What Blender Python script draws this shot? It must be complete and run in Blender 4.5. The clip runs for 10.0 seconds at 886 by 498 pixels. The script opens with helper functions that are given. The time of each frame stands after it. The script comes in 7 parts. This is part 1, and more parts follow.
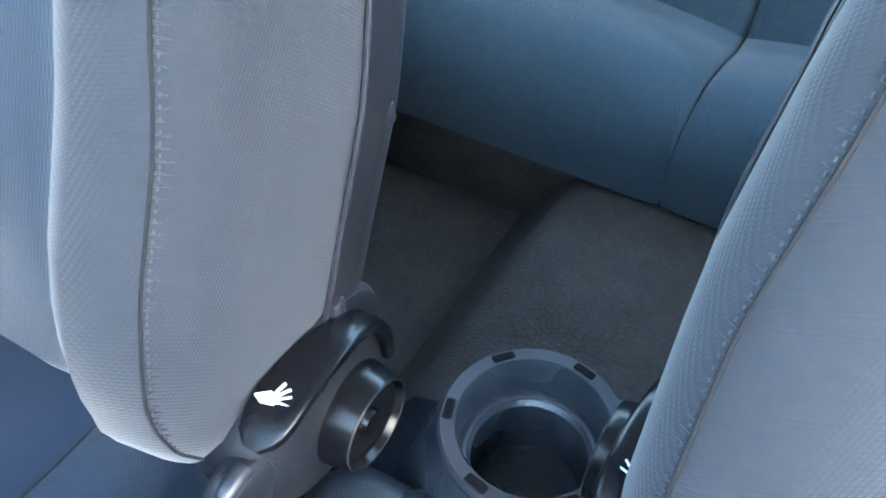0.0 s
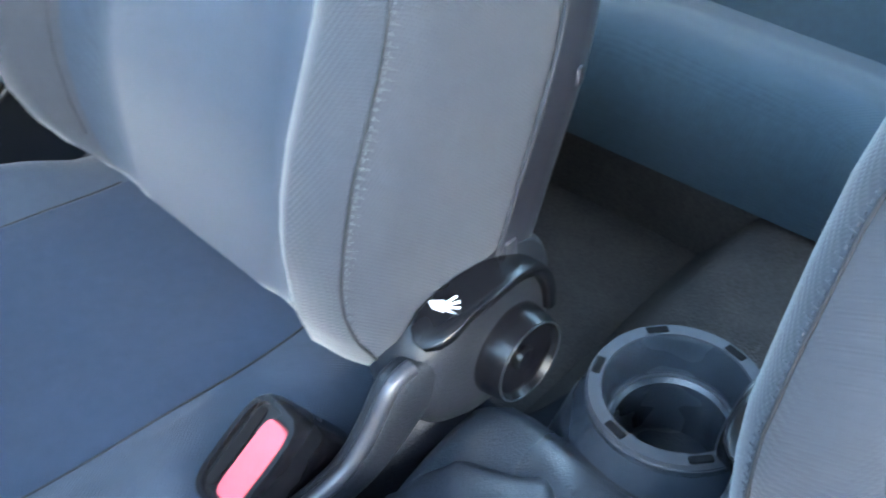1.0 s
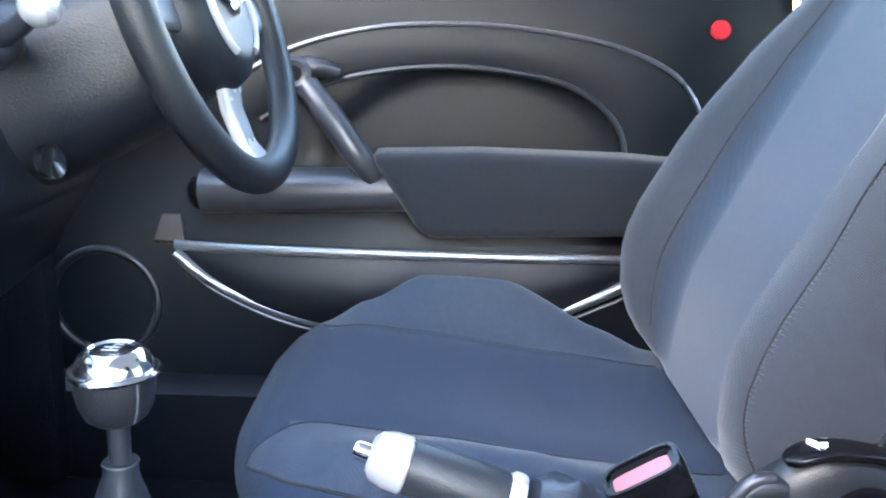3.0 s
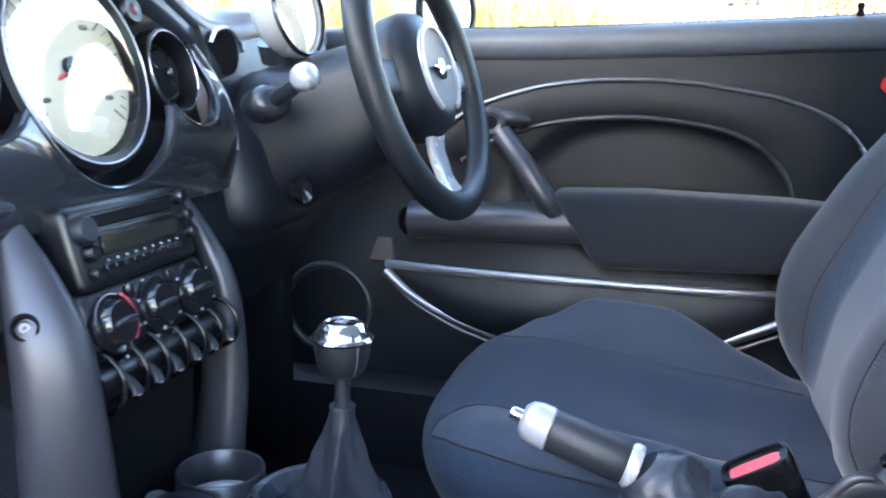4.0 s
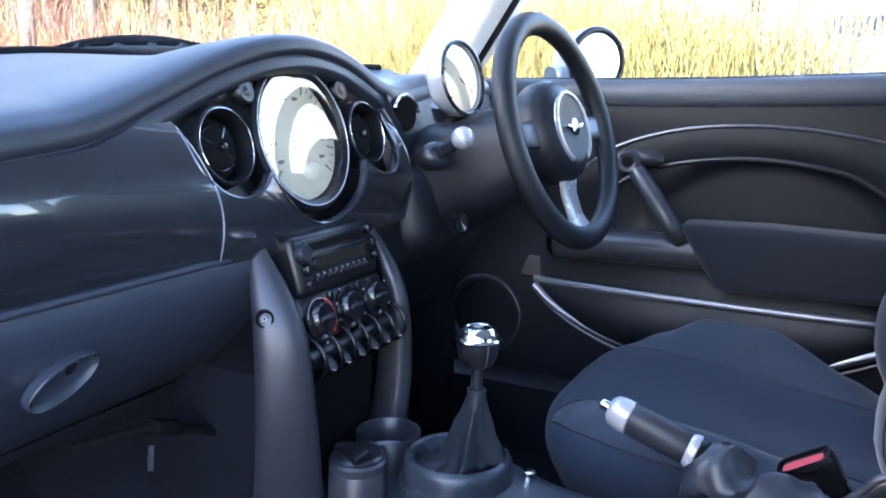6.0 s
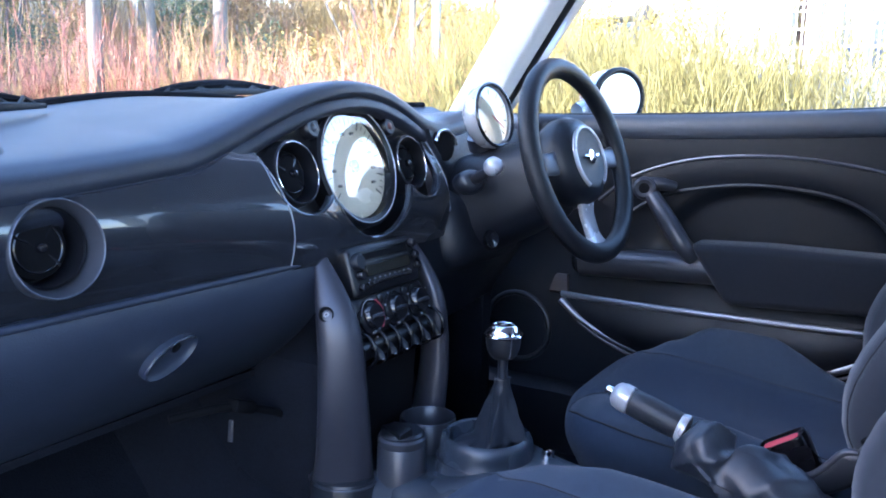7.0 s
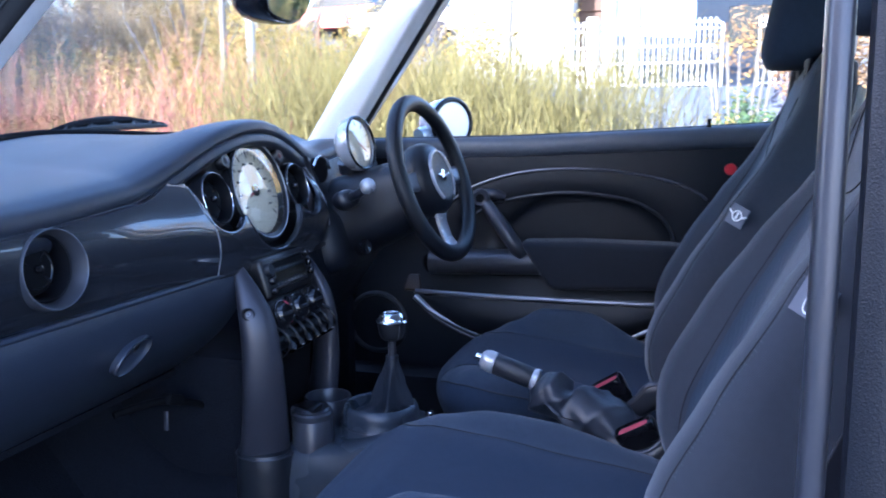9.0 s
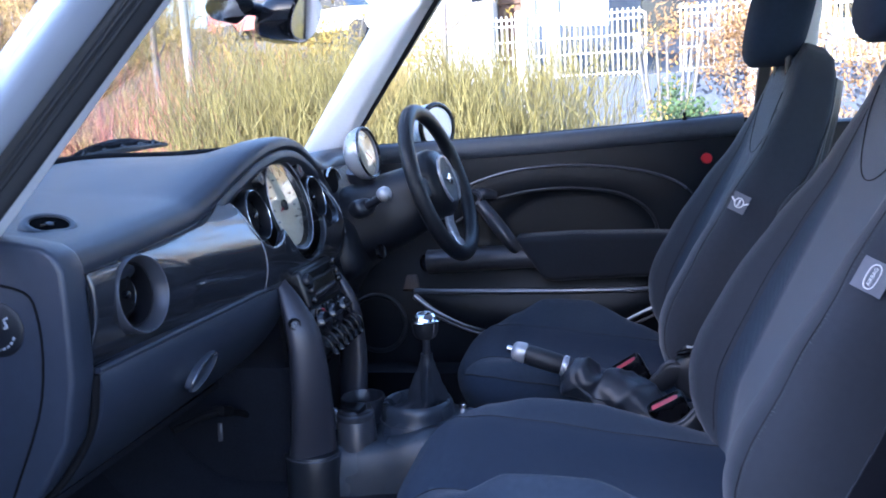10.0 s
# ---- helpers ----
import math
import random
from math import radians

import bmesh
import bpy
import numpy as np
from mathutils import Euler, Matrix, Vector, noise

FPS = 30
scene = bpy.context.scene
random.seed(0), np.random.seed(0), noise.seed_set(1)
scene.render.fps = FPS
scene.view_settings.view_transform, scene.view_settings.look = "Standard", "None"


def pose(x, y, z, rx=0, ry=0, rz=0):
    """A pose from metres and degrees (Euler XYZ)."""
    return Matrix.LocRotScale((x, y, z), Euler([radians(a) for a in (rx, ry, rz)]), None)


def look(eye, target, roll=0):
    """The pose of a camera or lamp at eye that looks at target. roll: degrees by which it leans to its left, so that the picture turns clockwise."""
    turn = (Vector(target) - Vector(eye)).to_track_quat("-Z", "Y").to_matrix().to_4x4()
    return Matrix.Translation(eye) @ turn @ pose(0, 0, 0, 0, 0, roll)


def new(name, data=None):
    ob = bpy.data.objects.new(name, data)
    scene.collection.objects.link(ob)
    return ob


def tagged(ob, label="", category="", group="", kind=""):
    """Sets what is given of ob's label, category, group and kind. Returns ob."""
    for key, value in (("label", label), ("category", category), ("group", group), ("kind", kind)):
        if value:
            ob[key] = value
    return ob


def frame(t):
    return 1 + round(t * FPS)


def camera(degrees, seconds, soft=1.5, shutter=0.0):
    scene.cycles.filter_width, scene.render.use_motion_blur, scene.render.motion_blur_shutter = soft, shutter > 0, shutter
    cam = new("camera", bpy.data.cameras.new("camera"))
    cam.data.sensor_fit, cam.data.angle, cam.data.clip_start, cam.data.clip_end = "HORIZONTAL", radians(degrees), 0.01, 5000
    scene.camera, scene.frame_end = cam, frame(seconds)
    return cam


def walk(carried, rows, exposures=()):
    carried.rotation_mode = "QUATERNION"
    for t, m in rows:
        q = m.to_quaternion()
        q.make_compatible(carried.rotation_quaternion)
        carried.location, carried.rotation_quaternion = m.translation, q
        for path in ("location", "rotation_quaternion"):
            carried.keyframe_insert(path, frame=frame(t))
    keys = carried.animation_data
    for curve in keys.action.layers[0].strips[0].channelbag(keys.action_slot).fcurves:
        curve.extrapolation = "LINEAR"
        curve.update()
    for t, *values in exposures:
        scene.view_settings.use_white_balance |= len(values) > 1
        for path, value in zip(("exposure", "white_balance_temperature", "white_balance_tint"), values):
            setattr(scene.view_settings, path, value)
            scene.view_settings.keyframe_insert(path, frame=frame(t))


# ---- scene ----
cam = camera(56.0, 10.0, soft=1.85, shutter=0.25)
PATH = [
    (0, (-0.102, 0.111, 0.934), (0.612, -1.046, -0.533), -1.1),
    (0.5, (-0.121, 0.134, 0.93), (0.753, -1.006, -0.462), -3.3),
    (1, (-0.155, 0.175, 0.92), (0.969, -0.823, -0.399), -5.2),
    (1.5, (-0.231, 0.224, 0.9), (1.297, -0.483, -0.18), -4.1),
    (2, (-0.322, 0.245, 0.881), (1.415, -0.204, -0.002), -1.1),
    (2.5, (-0.398, 0.244, 0.885), (1.483, 0.019, 0.244), 0.4),
    (2.7, (-0.423, 0.247, 0.884), (1.492, 0.103, 0.324), 1.3),
    (4, (-0.63, 0.194, 0.904), (1.269, 0.672, 0.499), 1.5),
    (4.5, (-0.702, 0.162, 0.914), (1.135, 0.846, 0.516), 1.5),
    (5, (-0.744, 0.133, 0.93), (1.055, 0.914, 0.535), 1.4),
    (6.5, (-0.902, 0.018, 0.991), (0.828, 0.945, 0.606), 1.1),
    (7, (-0.991, -0.035, 0.989), (0.719, 0.947, 0.654), 0.9),
    (7.5, (-1.073, -0.074, 1.0), (0.605, 0.963, 0.673), 0.9),
    (8, (-1.147, -0.122, 1.002), (0.522, 0.932, 0.68), 1.0),
    (8.5, (-1.233, -0.122, 1.019), (0.504, 0.816, 0.699), 1.5),
    (9, (-1.294, -0.038, 1.02), (0.601, 0.525, 0.717), -0.3),
    (9.5, (-1.355, 0.073, 1.02), (0.585, 0.456, 0.717), -0.3),
    (10, (-1.414, 0.111, 1.049), (0.521, 0.504, 0.73), -3.1),
]
walk(cam, [(t, look(eye, target, roll)) for t, eye, target, roll in PATH],
     [(0.0, 5.66, 6640, 4), (1.0, 5.78, 6660, 4), (1.5, 5.92, 6740, 7), (2.0, 5.62, 6720, 10), (2.7, 5.50, 6720, 12), (4.0, 4.72, 6480, 14), (5.0, 4.50, 6380, 16), (6.5, 3.90, 5750, 20), (7.5, 3.62, 5290, 22), (8.0, 3.61, 5210, 23), (8.5, 3.58, 5120, 23), (9.0, 3.18, 5210, 24), (9.5, 3.06, 5300, 24), (10.0, 3.07, 5380, 24)])

# ---- light ----
SUN_EL, SUN_AZ = 20.0, 152.0          # degrees; azimuth counted from +x towards +y
sky = bpy.data.worlds.new("sky")
scene.world = sky
sky.use_nodes = True
st = sky.node_tree.nodes.new("ShaderNodeTexSky")
st.sky_type, st.sun_disc = "NISHITA", False
st.sun_elevation, st.sun_rotation = radians(SUN_EL), radians(90 - SUN_AZ)
bg = sky.node_tree.nodes["Background"]
sky.node_tree.links.new(st.outputs[0], bg.inputs[0])
bg.inputs[1].default_value = 0.15
sun = new("sun", bpy.data.lights.new("sun", "SUN"))
sun.data.energy, sun.data.angle, sun.data.color = 3.3, radians(0.5), (1.0, 0.93, 0.82)
sun.matrix_world = look((0, 0, 0), (-math.cos(radians(SUN_AZ)) * math.cos(radians(SUN_EL)), -math.sin(radians(SUN_AZ)) * math.cos(radians(SUN_EL)), -math.sin(radians(SUN_EL))))


# ---- materials ----
def material(name, base, rough=0.5, metal=0.0, grain=0.0, grain_size=0.002, vary=0.12, patch=0.08, weave=0.0, weave_size=0.003, coat=0.0, island=0.0, sheen=0.0, spec=0.5, weft=((0.7, 0.6, 0.35), (0.7, -0.6, -0.35))):
    """Principled surface with large patches, fine variation, grain relief and, for cloth, a woven relief."""
    m = bpy.data.materials.new(name)
    m.use_nodes = True
    nt = m.node_tree
    p = nt.nodes["Principled BSDF"]
    link = nt.links.new
    co = nt.nodes.new("ShaderNodeTexCoord").outputs["Object"]
    big, fine = nt.nodes.new("ShaderNodeTexNoise"), nt.nodes.new("ShaderNodeTexNoise")
    big.inputs["Scale"].default_value, fine.inputs["Scale"].default_value = 1 / patch, 1 / (patch * 0.08)
    big.inputs["Detail"].default_value, fine.inputs["Detail"].default_value = 3, 2
    link(co, big.inputs["Vector"]), link(co, fine.inputs["Vector"])
    mix = nt.nodes.new("ShaderNodeMath")
    mix.operation = "ADD"
    link(big.outputs["Fac"], mix.inputs[0]), link(fine.outputs["Fac"], mix.inputs[1])
    value = mix.outputs[0]
    if island:
        geo = nt.nodes.new("ShaderNodeNewGeometry")
        isl = nt.nodes.new("ShaderNodeMath")
        isl.operation, isl.inputs[1].default_value = "MULTIPLY_ADD", island
        link(geo.outputs["Random Per Island"], isl.inputs[0]), link(value, isl.inputs[2])
        value = isl.outputs[0]
    rng = nt.nodes.new("ShaderNodeMapRange")
    rng.inputs["From Min"].default_value, rng.inputs["From Max"].default_value = 0.5, 1.5 + island
    rng.inputs["To Min"].default_value, rng.inputs["To Max"].default_value = 1 - vary, 1 + vary
    link(value, rng.inputs["Value"])
    hsv = nt.nodes.new("ShaderNodeHueSaturation")
    hsv.inputs["Color"].default_value = (*base, 1)
    link(rng.outputs[0], hsv.inputs["Value"]), link(hsv.outputs[0], p.inputs["Base Color"])
    rr = nt.nodes.new("ShaderNodeMapRange")
    rr.inputs["From Min"].default_value, rr.inputs["From Max"].default_value = 0.3, 0.7
    rr.inputs["To Min"].default_value, rr.inputs["To Max"].default_value = max(0.02, rough - 0.03), min(1, rough + 0.03)
    link(big.outputs["Fac"], rr.inputs["Value"]), link(rr.outputs[0], p.inputs["Roughness"])
    p.inputs["Metallic"].default_value, p.inputs["Specular IOR Level"].default_value = metal, spec
    p.inputs["Coat Weight"].default_value, p.inputs["Coat Roughness"].default_value = coat, 0.04
    p.inputs["Sheen Weight"].default_value, p.inputs["Sheen Roughness"].default_value = sheen, 0.45
    height = None
    if grain:
        vo = nt.nodes.new("ShaderNodeTexVoronoi")
        vo.inputs["Scale"].default_value = 1 / grain_size
        link(co, vo.inputs["Vector"])
        height, amount = vo.outputs["Distance"], grain
    if weave:
        sums = []
        for way in weft:
            dt, cb = nt.nodes.new("ShaderNodeVectorMath"), nt.nodes.new("ShaderNodeCombineXYZ")
            dt.operation = "DOT_PRODUCT"
            dt.inputs[1].default_value = way
            wv = nt.nodes.new("ShaderNodeTexWave")
            wv.inputs["Scale"].default_value, wv.inputs["Distortion"].default_value, wv.inputs["Detail Scale"].default_value = 0.314 / weave_size, 0.0, 3
            link(co, dt.inputs[0]), link(dt.outputs["Value"], cb.inputs[0]), link(cb.outputs[0], wv.inputs["Vector"])
            sums.append(wv.outputs["Fac"])
        mx = nt.nodes.new("ShaderNodeMath")
        mx.operation = "MAXIMUM"
        link(sums[0], mx.inputs[0]), link(sums[1], mx.inputs[1])
        height, amount = mx.outputs[0], weave
    if height is not None:
        bump = nt.nodes.new("ShaderNodeBump")
        bump.inputs["Strength"].default_value, bump.inputs["Distance"].default_value = amount, 0.0008
        link(height, bump.inputs["Height"]), link(bump.outputs[0], p.inputs["Normal"])
    return m


FABRIC = material("seat_fabric", (0.0175, 0.0280, 0.0480), 0.9, weave=0.3, weave_size=0.0016, vary=0.16, patch=0.12, sheen=0.05, spec=0.18)
# Bolster's own grey, darkened further to imitate weaker light from the side
FABRIC_SIDE = material("bolster_fabric", (0.0255, 0.0295, 0.039), 0.85, weave=0.24, weave_size=0.0017, weft=((0.35, 0.66, 0.66), (0.35, -0.66, 0.66)), vary=0.12, patch=0.1, sheen=0.25, spec=0.3)
# Lighter than the front seats' cloth, in place of light from the rear windows
BENCH = material("rear_lit_bench_fabric", (0.032, 0.054, 0.073), 0.88, weave=0.5, weave_size=0.0032, vary=0.16, patch=0.12, sheen=0.2, spec=0.25)
# Lighter than the other grained plastic: light on the console is in the colour
CONSOLE = material("lit_console_plastic", (0.028, 0.035, 0.046), 0.27, grain=0.25, grain_size=0.0014, vary=0.18, patch=0.15, spec=0.5)
# Seat fabric lightened, with more sheen, to imitate light through the windscreen
FABRIC_BACK = material("front_lit_back_fabric", (0.0205, 0.0325, 0.0515), 0.88, weave=0.18, weave_size=0.0018, vary=0.14, patch=0.12, sheen=0.38, spec=0.25)
FABRIC_LOW = material("cushion_side_fabric", (0.027, 0.038, 0.057), 0.88, weave=0.35, weave_size=0.0019, vary=0.14, patch=0.1, sheen=0.12, spec=0.2)
ARMREST = material("armrest_cloth", (0.0115, 0.0140, 0.0200), 0.9, weave=0.3, weave_size=0.0016, vary=0.14, patch=0.1, sheen=0.15, spec=0.25)
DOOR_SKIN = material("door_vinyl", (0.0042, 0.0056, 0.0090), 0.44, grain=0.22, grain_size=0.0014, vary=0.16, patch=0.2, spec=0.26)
# Base lightened to stand in for sky light falling on the padded cap
DOOR_TOP = material("sky_lit_door_top", (0.062, 0.070, 0.088), 0.45, grain=0.25, grain_size=0.0016, vary=0.14, patch=0.2, spec=0.5)
STITCH = material("stitching", (0.050, 0.052, 0.062), 0.8, vary=0.1)
PLASTIC = material("grained_plastic", (0.0068, 0.0080, 0.0120), 0.42, grain=0.3, grain_size=0.0014, vary=0.2, patch=0.15, spec=0.35)
PLASTIC_SMOOTH = material("smooth_plastic", (0.014, 0.0152, 0.0205), 0.30, vary=0.08, patch=0.3, spec=0.5)
DASH = material("soft_dash_skin", (0.018, 0.0215, 0.032), 0.42, grain=0.22, grain_size=0.0016, vary=0.16, patch=0.2, spec=0.5)
# Dash plastic made lighter and bluer to imitate sky light through the open door
GLOVE = material("sky_lit_dash_plastic", (0.021, 0.026, 0.0395), 0.40, grain=0.25, grain_size=0.0016, vary=0.16, patch=0.2, spec=0.5)
TRIM = material("metallic_grey_trim", (0.029, 0.0315, 0.039), 0.26, metal=0.50, vary=0.015, patch=0.3, coat=1.0)
PILLAR = material("satin_grey_strut", (0.048, 0.050, 0.060), 0.34, metal=0.35, vary=0.06, patch=0.2)
HOUSING = material("grained_grey_plastic", (0.0125, 0.0145, 0.019), 0.42, grain=0.2, grain_size=0.0014, vary=0.12, patch=0.1, spec=0.5)
SATIN = material("satin_grey_metal_paint", (0.115, 0.12, 0.14), 0.30, metal=0.55, vary=0.05, patch=0.2)
BROWN_PLASTIC = material("brownish_plastic", (0.040, 0.029, 0.026), 0.45, vary=0.15, patch=0.05)
RAIL = material("brushed_rail", (0.26, 0.27, 0.30), 0.33, metal=0.7, vary=0.05, patch=0.2)
FASCIA = material("satin_black_fascia", (0.0050, 0.0052, 0.0068), 0.34, vary=0.1, spec=0.4)
HOOP = material("polished_black_hoop", (0.004, 0.004, 0.005), 0.14, vary=0.05, spec=0.35)
GLOSS = material("gloss_black", (0.008, 0.008, 0.01), 0.12, vary=0.1)
BLACK = material("matt_black", (0.004, 0.004, 0.005), 0.85, vary=0.1, spec=0.12)
# Reflection-free black for the darkness inside a recess that isn't modelled
DEEP_BLACK = material("recess_shade_black", (0.0015, 0.0015, 0.002), 0.9, vary=0.1, spec=0.02)
SILVER = material("silver_paint", (0.38, 0.385, 0.41), 0.28, metal=0.4, vary=0.05)
CHROME = material("chrome", (0.8, 0.81, 0.83), 0.09, metal=1.0, vary=0.03)
LEATHER = material("black_leather", (0.015, 0.0165, 0.021), 0.45, grain=0.22, grain_size=0.0015, vary=0.15, spec=0.4)
SOFT_LEATHER = material("soft_black_leather", (0.015, 0.018, 0.025), 0.5, grain=0.22, grain_size=0.0015, vary=0.2, spec=0.3)
RIM_LEATHER = material("worn_rim_leather", (0.009, 0.010, 0.013), 0.42, grain=0.3, grain_size=0.0015, vary=0.2, spec=0.3)
BOOT = material("creased_boot_leather", (0.022, 0.026, 0.035), 0.36, grain=0.22, grain_size=0.0015, vary=0.2, spec=0.4)
SIGNAL_RED = material("signal_red_plastic", (0.55, 0.02, 0.03), 0.35, vary=0.08)
BUCKLE = material("polished_black_plastic", (0.005, 0.005, 0.0065), 0.26, vary=0.1, spec=0.28)
STRUT = material("satin_grey_strut_paint", (0.039, 0.039, 0.049), 0.36, metal=0.35, vary=0.06, patch=0.2)
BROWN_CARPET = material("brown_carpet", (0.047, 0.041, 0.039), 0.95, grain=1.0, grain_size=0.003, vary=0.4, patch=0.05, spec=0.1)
# Much darker than the rear carpet: footwell shade is put into the colour
CARPET = material("shade_darkened_carpet", (0.0068, 0.0078, 0.0115), 0.95, grain=1.0, grain_size=0.003, vary=0.35, patch=0.05, spec=0.12)
RED = material("red_plastic", (0.52, 0.075, 0.095), 0.22, vary=0.08)
WHITE = material("white_print", (0.8, 0.8, 0.8), 0.5, vary=0.04)
DIAL = material("cream_dial", (0.76, 0.68, 0.50), 0.5, vary=0.04)
PALE = material("pale_grey_lining", (0.72, 0.73, 0.76), 0.8, grain=0.2, grain_size=0.002, vary=0.05)
# Dark thread colour; on the seats its tubes stand in for shade in seam grooves
SEAM = material("seam_shade_and_stitch", (0.009, 0.010, 0.013), 0.9)
CLOTH_TAG = material("grey_cloth_tag", (0.13, 0.135, 0.16), 0.85, weave=0.3, weave_size=0.0015)
TAG = material("grey_woven_tag", (0.25, 0.255, 0.28), 0.8, weave=0.3, weave_size=0.0015)
PAINT = material("silver_blue_car_paint", (0.62, 0.66, 0.75), 0.22, metal=0.25, coat=1.0, vary=0.04, patch=0.5)
RUBBER = material("rubber_seal", (0.012, 0.012, 0.013), 0.6, vary=0.15)
# Kept paler than tarmac so the ground reflects more light into the cabin
TARMAC = material("pale_bounce_tarmac", (0.3, 0.3, 0.29), 0.9, grain=1.0, grain_size=0.01, vary=0.3, patch=0.6)


def clear_glass(name, tint=(1, 1, 1), shine=0.025):
    m = bpy.data.materials.new(name)
    m.use_nodes = True
    nt = m.node_tree
    nt.nodes.remove(nt.nodes["Principled BSDF"])
    tr, gl, mx, lw, pw, ad = (nt.nodes.new(k) for k in ("ShaderNodeBsdfTransparent", "ShaderNodeBsdfGlossy", "ShaderNodeMixShader", "ShaderNodeLayerWeight", "ShaderNodeMath", "ShaderNodeMath"))
    tr.inputs[0].default_value, gl.inputs["Roughness"].default_value, lw.inputs["Blend"].default_value = (*tint, 1), 0.01, 0.5
    pw.operation, pw.inputs[1].default_value = "POWER", 4.5
    ad.operation, ad.inputs[1].default_value, ad.inputs[2].default_value = "MULTIPLY_ADD", 0.85, shine
    nt.links.new(lw.outputs["Facing"], pw.inputs[0]), nt.links.new(pw.outputs[0], ad.inputs[0]), nt.links.new(ad.outputs[0], mx.inputs[0])
    nt.links.new(tr.outputs[0], mx.inputs[1]), nt.links.new(gl.outputs[0], mx.inputs[2])
    nt.links.new(mx.outputs[0], nt.nodes["Material Output"].inputs[0])
    return m


GLASS = clear_glass("window_glass", (0.93, 0.96, 0.95))
LENS = clear_glass("gauge_glass", (0.95, 0.95, 0.95), 0.26)

# ---- building helpers ----
BASE = {}


def thing(name, at, label, category, group="", kind=""):
    ob = new(name)
    ob.empty_display_size = 0.05
    ob.location = at
    BASE[ob.name] = Vector(at)
    return tagged(ob, label, category, group, kind)


def part(name, bm, mats, parent=None, label="", angle=40):
    """Links a bmesh, given in the car's axes, as one mesh under its thing."""
    at = BASE[parent.name] if parent else Vector((0, 0, 0))
    bmesh.ops.recalc_face_normals(bm, faces=bm.faces)
    bmesh.ops.translate(bm, verts=bm.verts, vec=-at)
    me = bpy.data.meshes.new(name)
    bm.to_mesh(me)
    bm.free()
    for m in (mats if isinstance(mats, (list, tuple)) else (mats,)):
        me.materials.append(m)
    me.shade_smooth()
    me.set_sharp_from_angle(angle=radians(angle))
    ob = new(name, me)
    if parent:
        ob.parent = parent
    BASE[ob.name] = at
    if label:
        tagged(ob, label)
    return ob


def single(name, bm, mats, label, category, group="", kind="", angle=40):
    return tagged(part(name, bm, mats, None, "", angle), label, category, group, kind)


def lerp_table(table, x):
    for (a, u), (b, v) in zip(table, table[1:]):
        if x <= b:
            k = max(0.0, min(1.0, (x - a) / (b - a)))
            k = k * k * (3 - 2 * k) * 0.5 + k * 0.5
            return u + (v - u) * k
    return table[-1][1]


def sstep(a, b, x):
    k = max(0.0, min(1.0, (x - a) / (b - a)))
    return k * k * (3 - 2 * k)


def spline(pts, n):
    """n points on a Catmull-Rom curve through pts."""
    p = [Vector(q) for q in pts]
    p = [2 * p[0] - p[1]] + p + [2 * p[-1] - p[-2]]
    out = []
    for i in range(n):
        f = i / (n - 1) * (len(p) - 3)
        k = min(int(f), len(p) - 4)
        t = f - k
        a, b, c, d = p[k:k + 4]
        out.append(0.5 * ((2 * b) + (c - a) * t + (2 * a - 5 * b + 4 * c - d) * t * t + (3 * b - a - 3 * c + d) * t ** 3))
    return out


def loft(rings, cap=True, closed=True, bm=None, mat=None):
    bm = bm or bmesh.new()
    vs = [[bm.verts.new(p) for p in r] for r in rings]
    n = len(vs[0])
    for a, b in zip(vs, vs[1:]):
        for i in range(n if closed else n - 1):
            f = bm.faces.new((a[i], a[(i + 1) % n], b[(i + 1) % n], b[i]))
            if mat:
                f.material_index = mat(f.calc_center_median())
    if cap and closed:
        for r in (vs[0], vs[-1]):
            bm.faces.new(r)
    return bm


def sheet(fn, nu, nv, thick, axis=None, mat=None):
    """A grid fn(u, v) given a thickness along axis (or its own normal)."""
    bm = bmesh.new()
    front = [[Vector(fn(i / nu, j / nv)) for j in range(nv + 1)] for i in range(nu + 1)]
    va = [[bm.verts.new(p) for p in row] for row in front]
    vb = []
    for i in range(nu + 1):
        row = []
        for j in range(nv + 1):
            if axis:
                n = Vector(axis)
            else:
                du = front[min(i + 1, nu)][j] - front[max(i - 1, 0)][j]
                dv = front[i][min(j + 1, nv)] - front[i][max(j - 1, 0)]
                n = du.cross(dv).normalized()
            row.append(bm.verts.new(front[i][j] + n * thick))
        vb.append(row)
    for i in range(nu):
        for j in range(nv):
            f = bm.faces.new((va[i][j], va[i + 1][j], va[i + 1][j + 1], va[i][j + 1]))
            g = bm.faces.new((vb[i][j], vb[i][j + 1], vb[i + 1][j + 1], vb[i + 1][j]))
            if mat:
                f.material_index = g.material_index = mat(f.calc_center_median())
    for i in range(nu):
        bm.faces.new((va[i][0], vb[i][0], vb[i + 1][0], va[i + 1][0]))
        bm.faces.new((va[i][nv], va[i + 1][nv], vb[i + 1][nv], vb[i][nv]))
    for j in range(nv):
        bm.faces.new((va[0][j], va[0][j + 1], vb[0][j + 1], vb[0][j]))
        bm.faces.new((va[nu][j], vb[nu][j], vb[nu][j + 1], va[nu][j + 1]))
    return bm


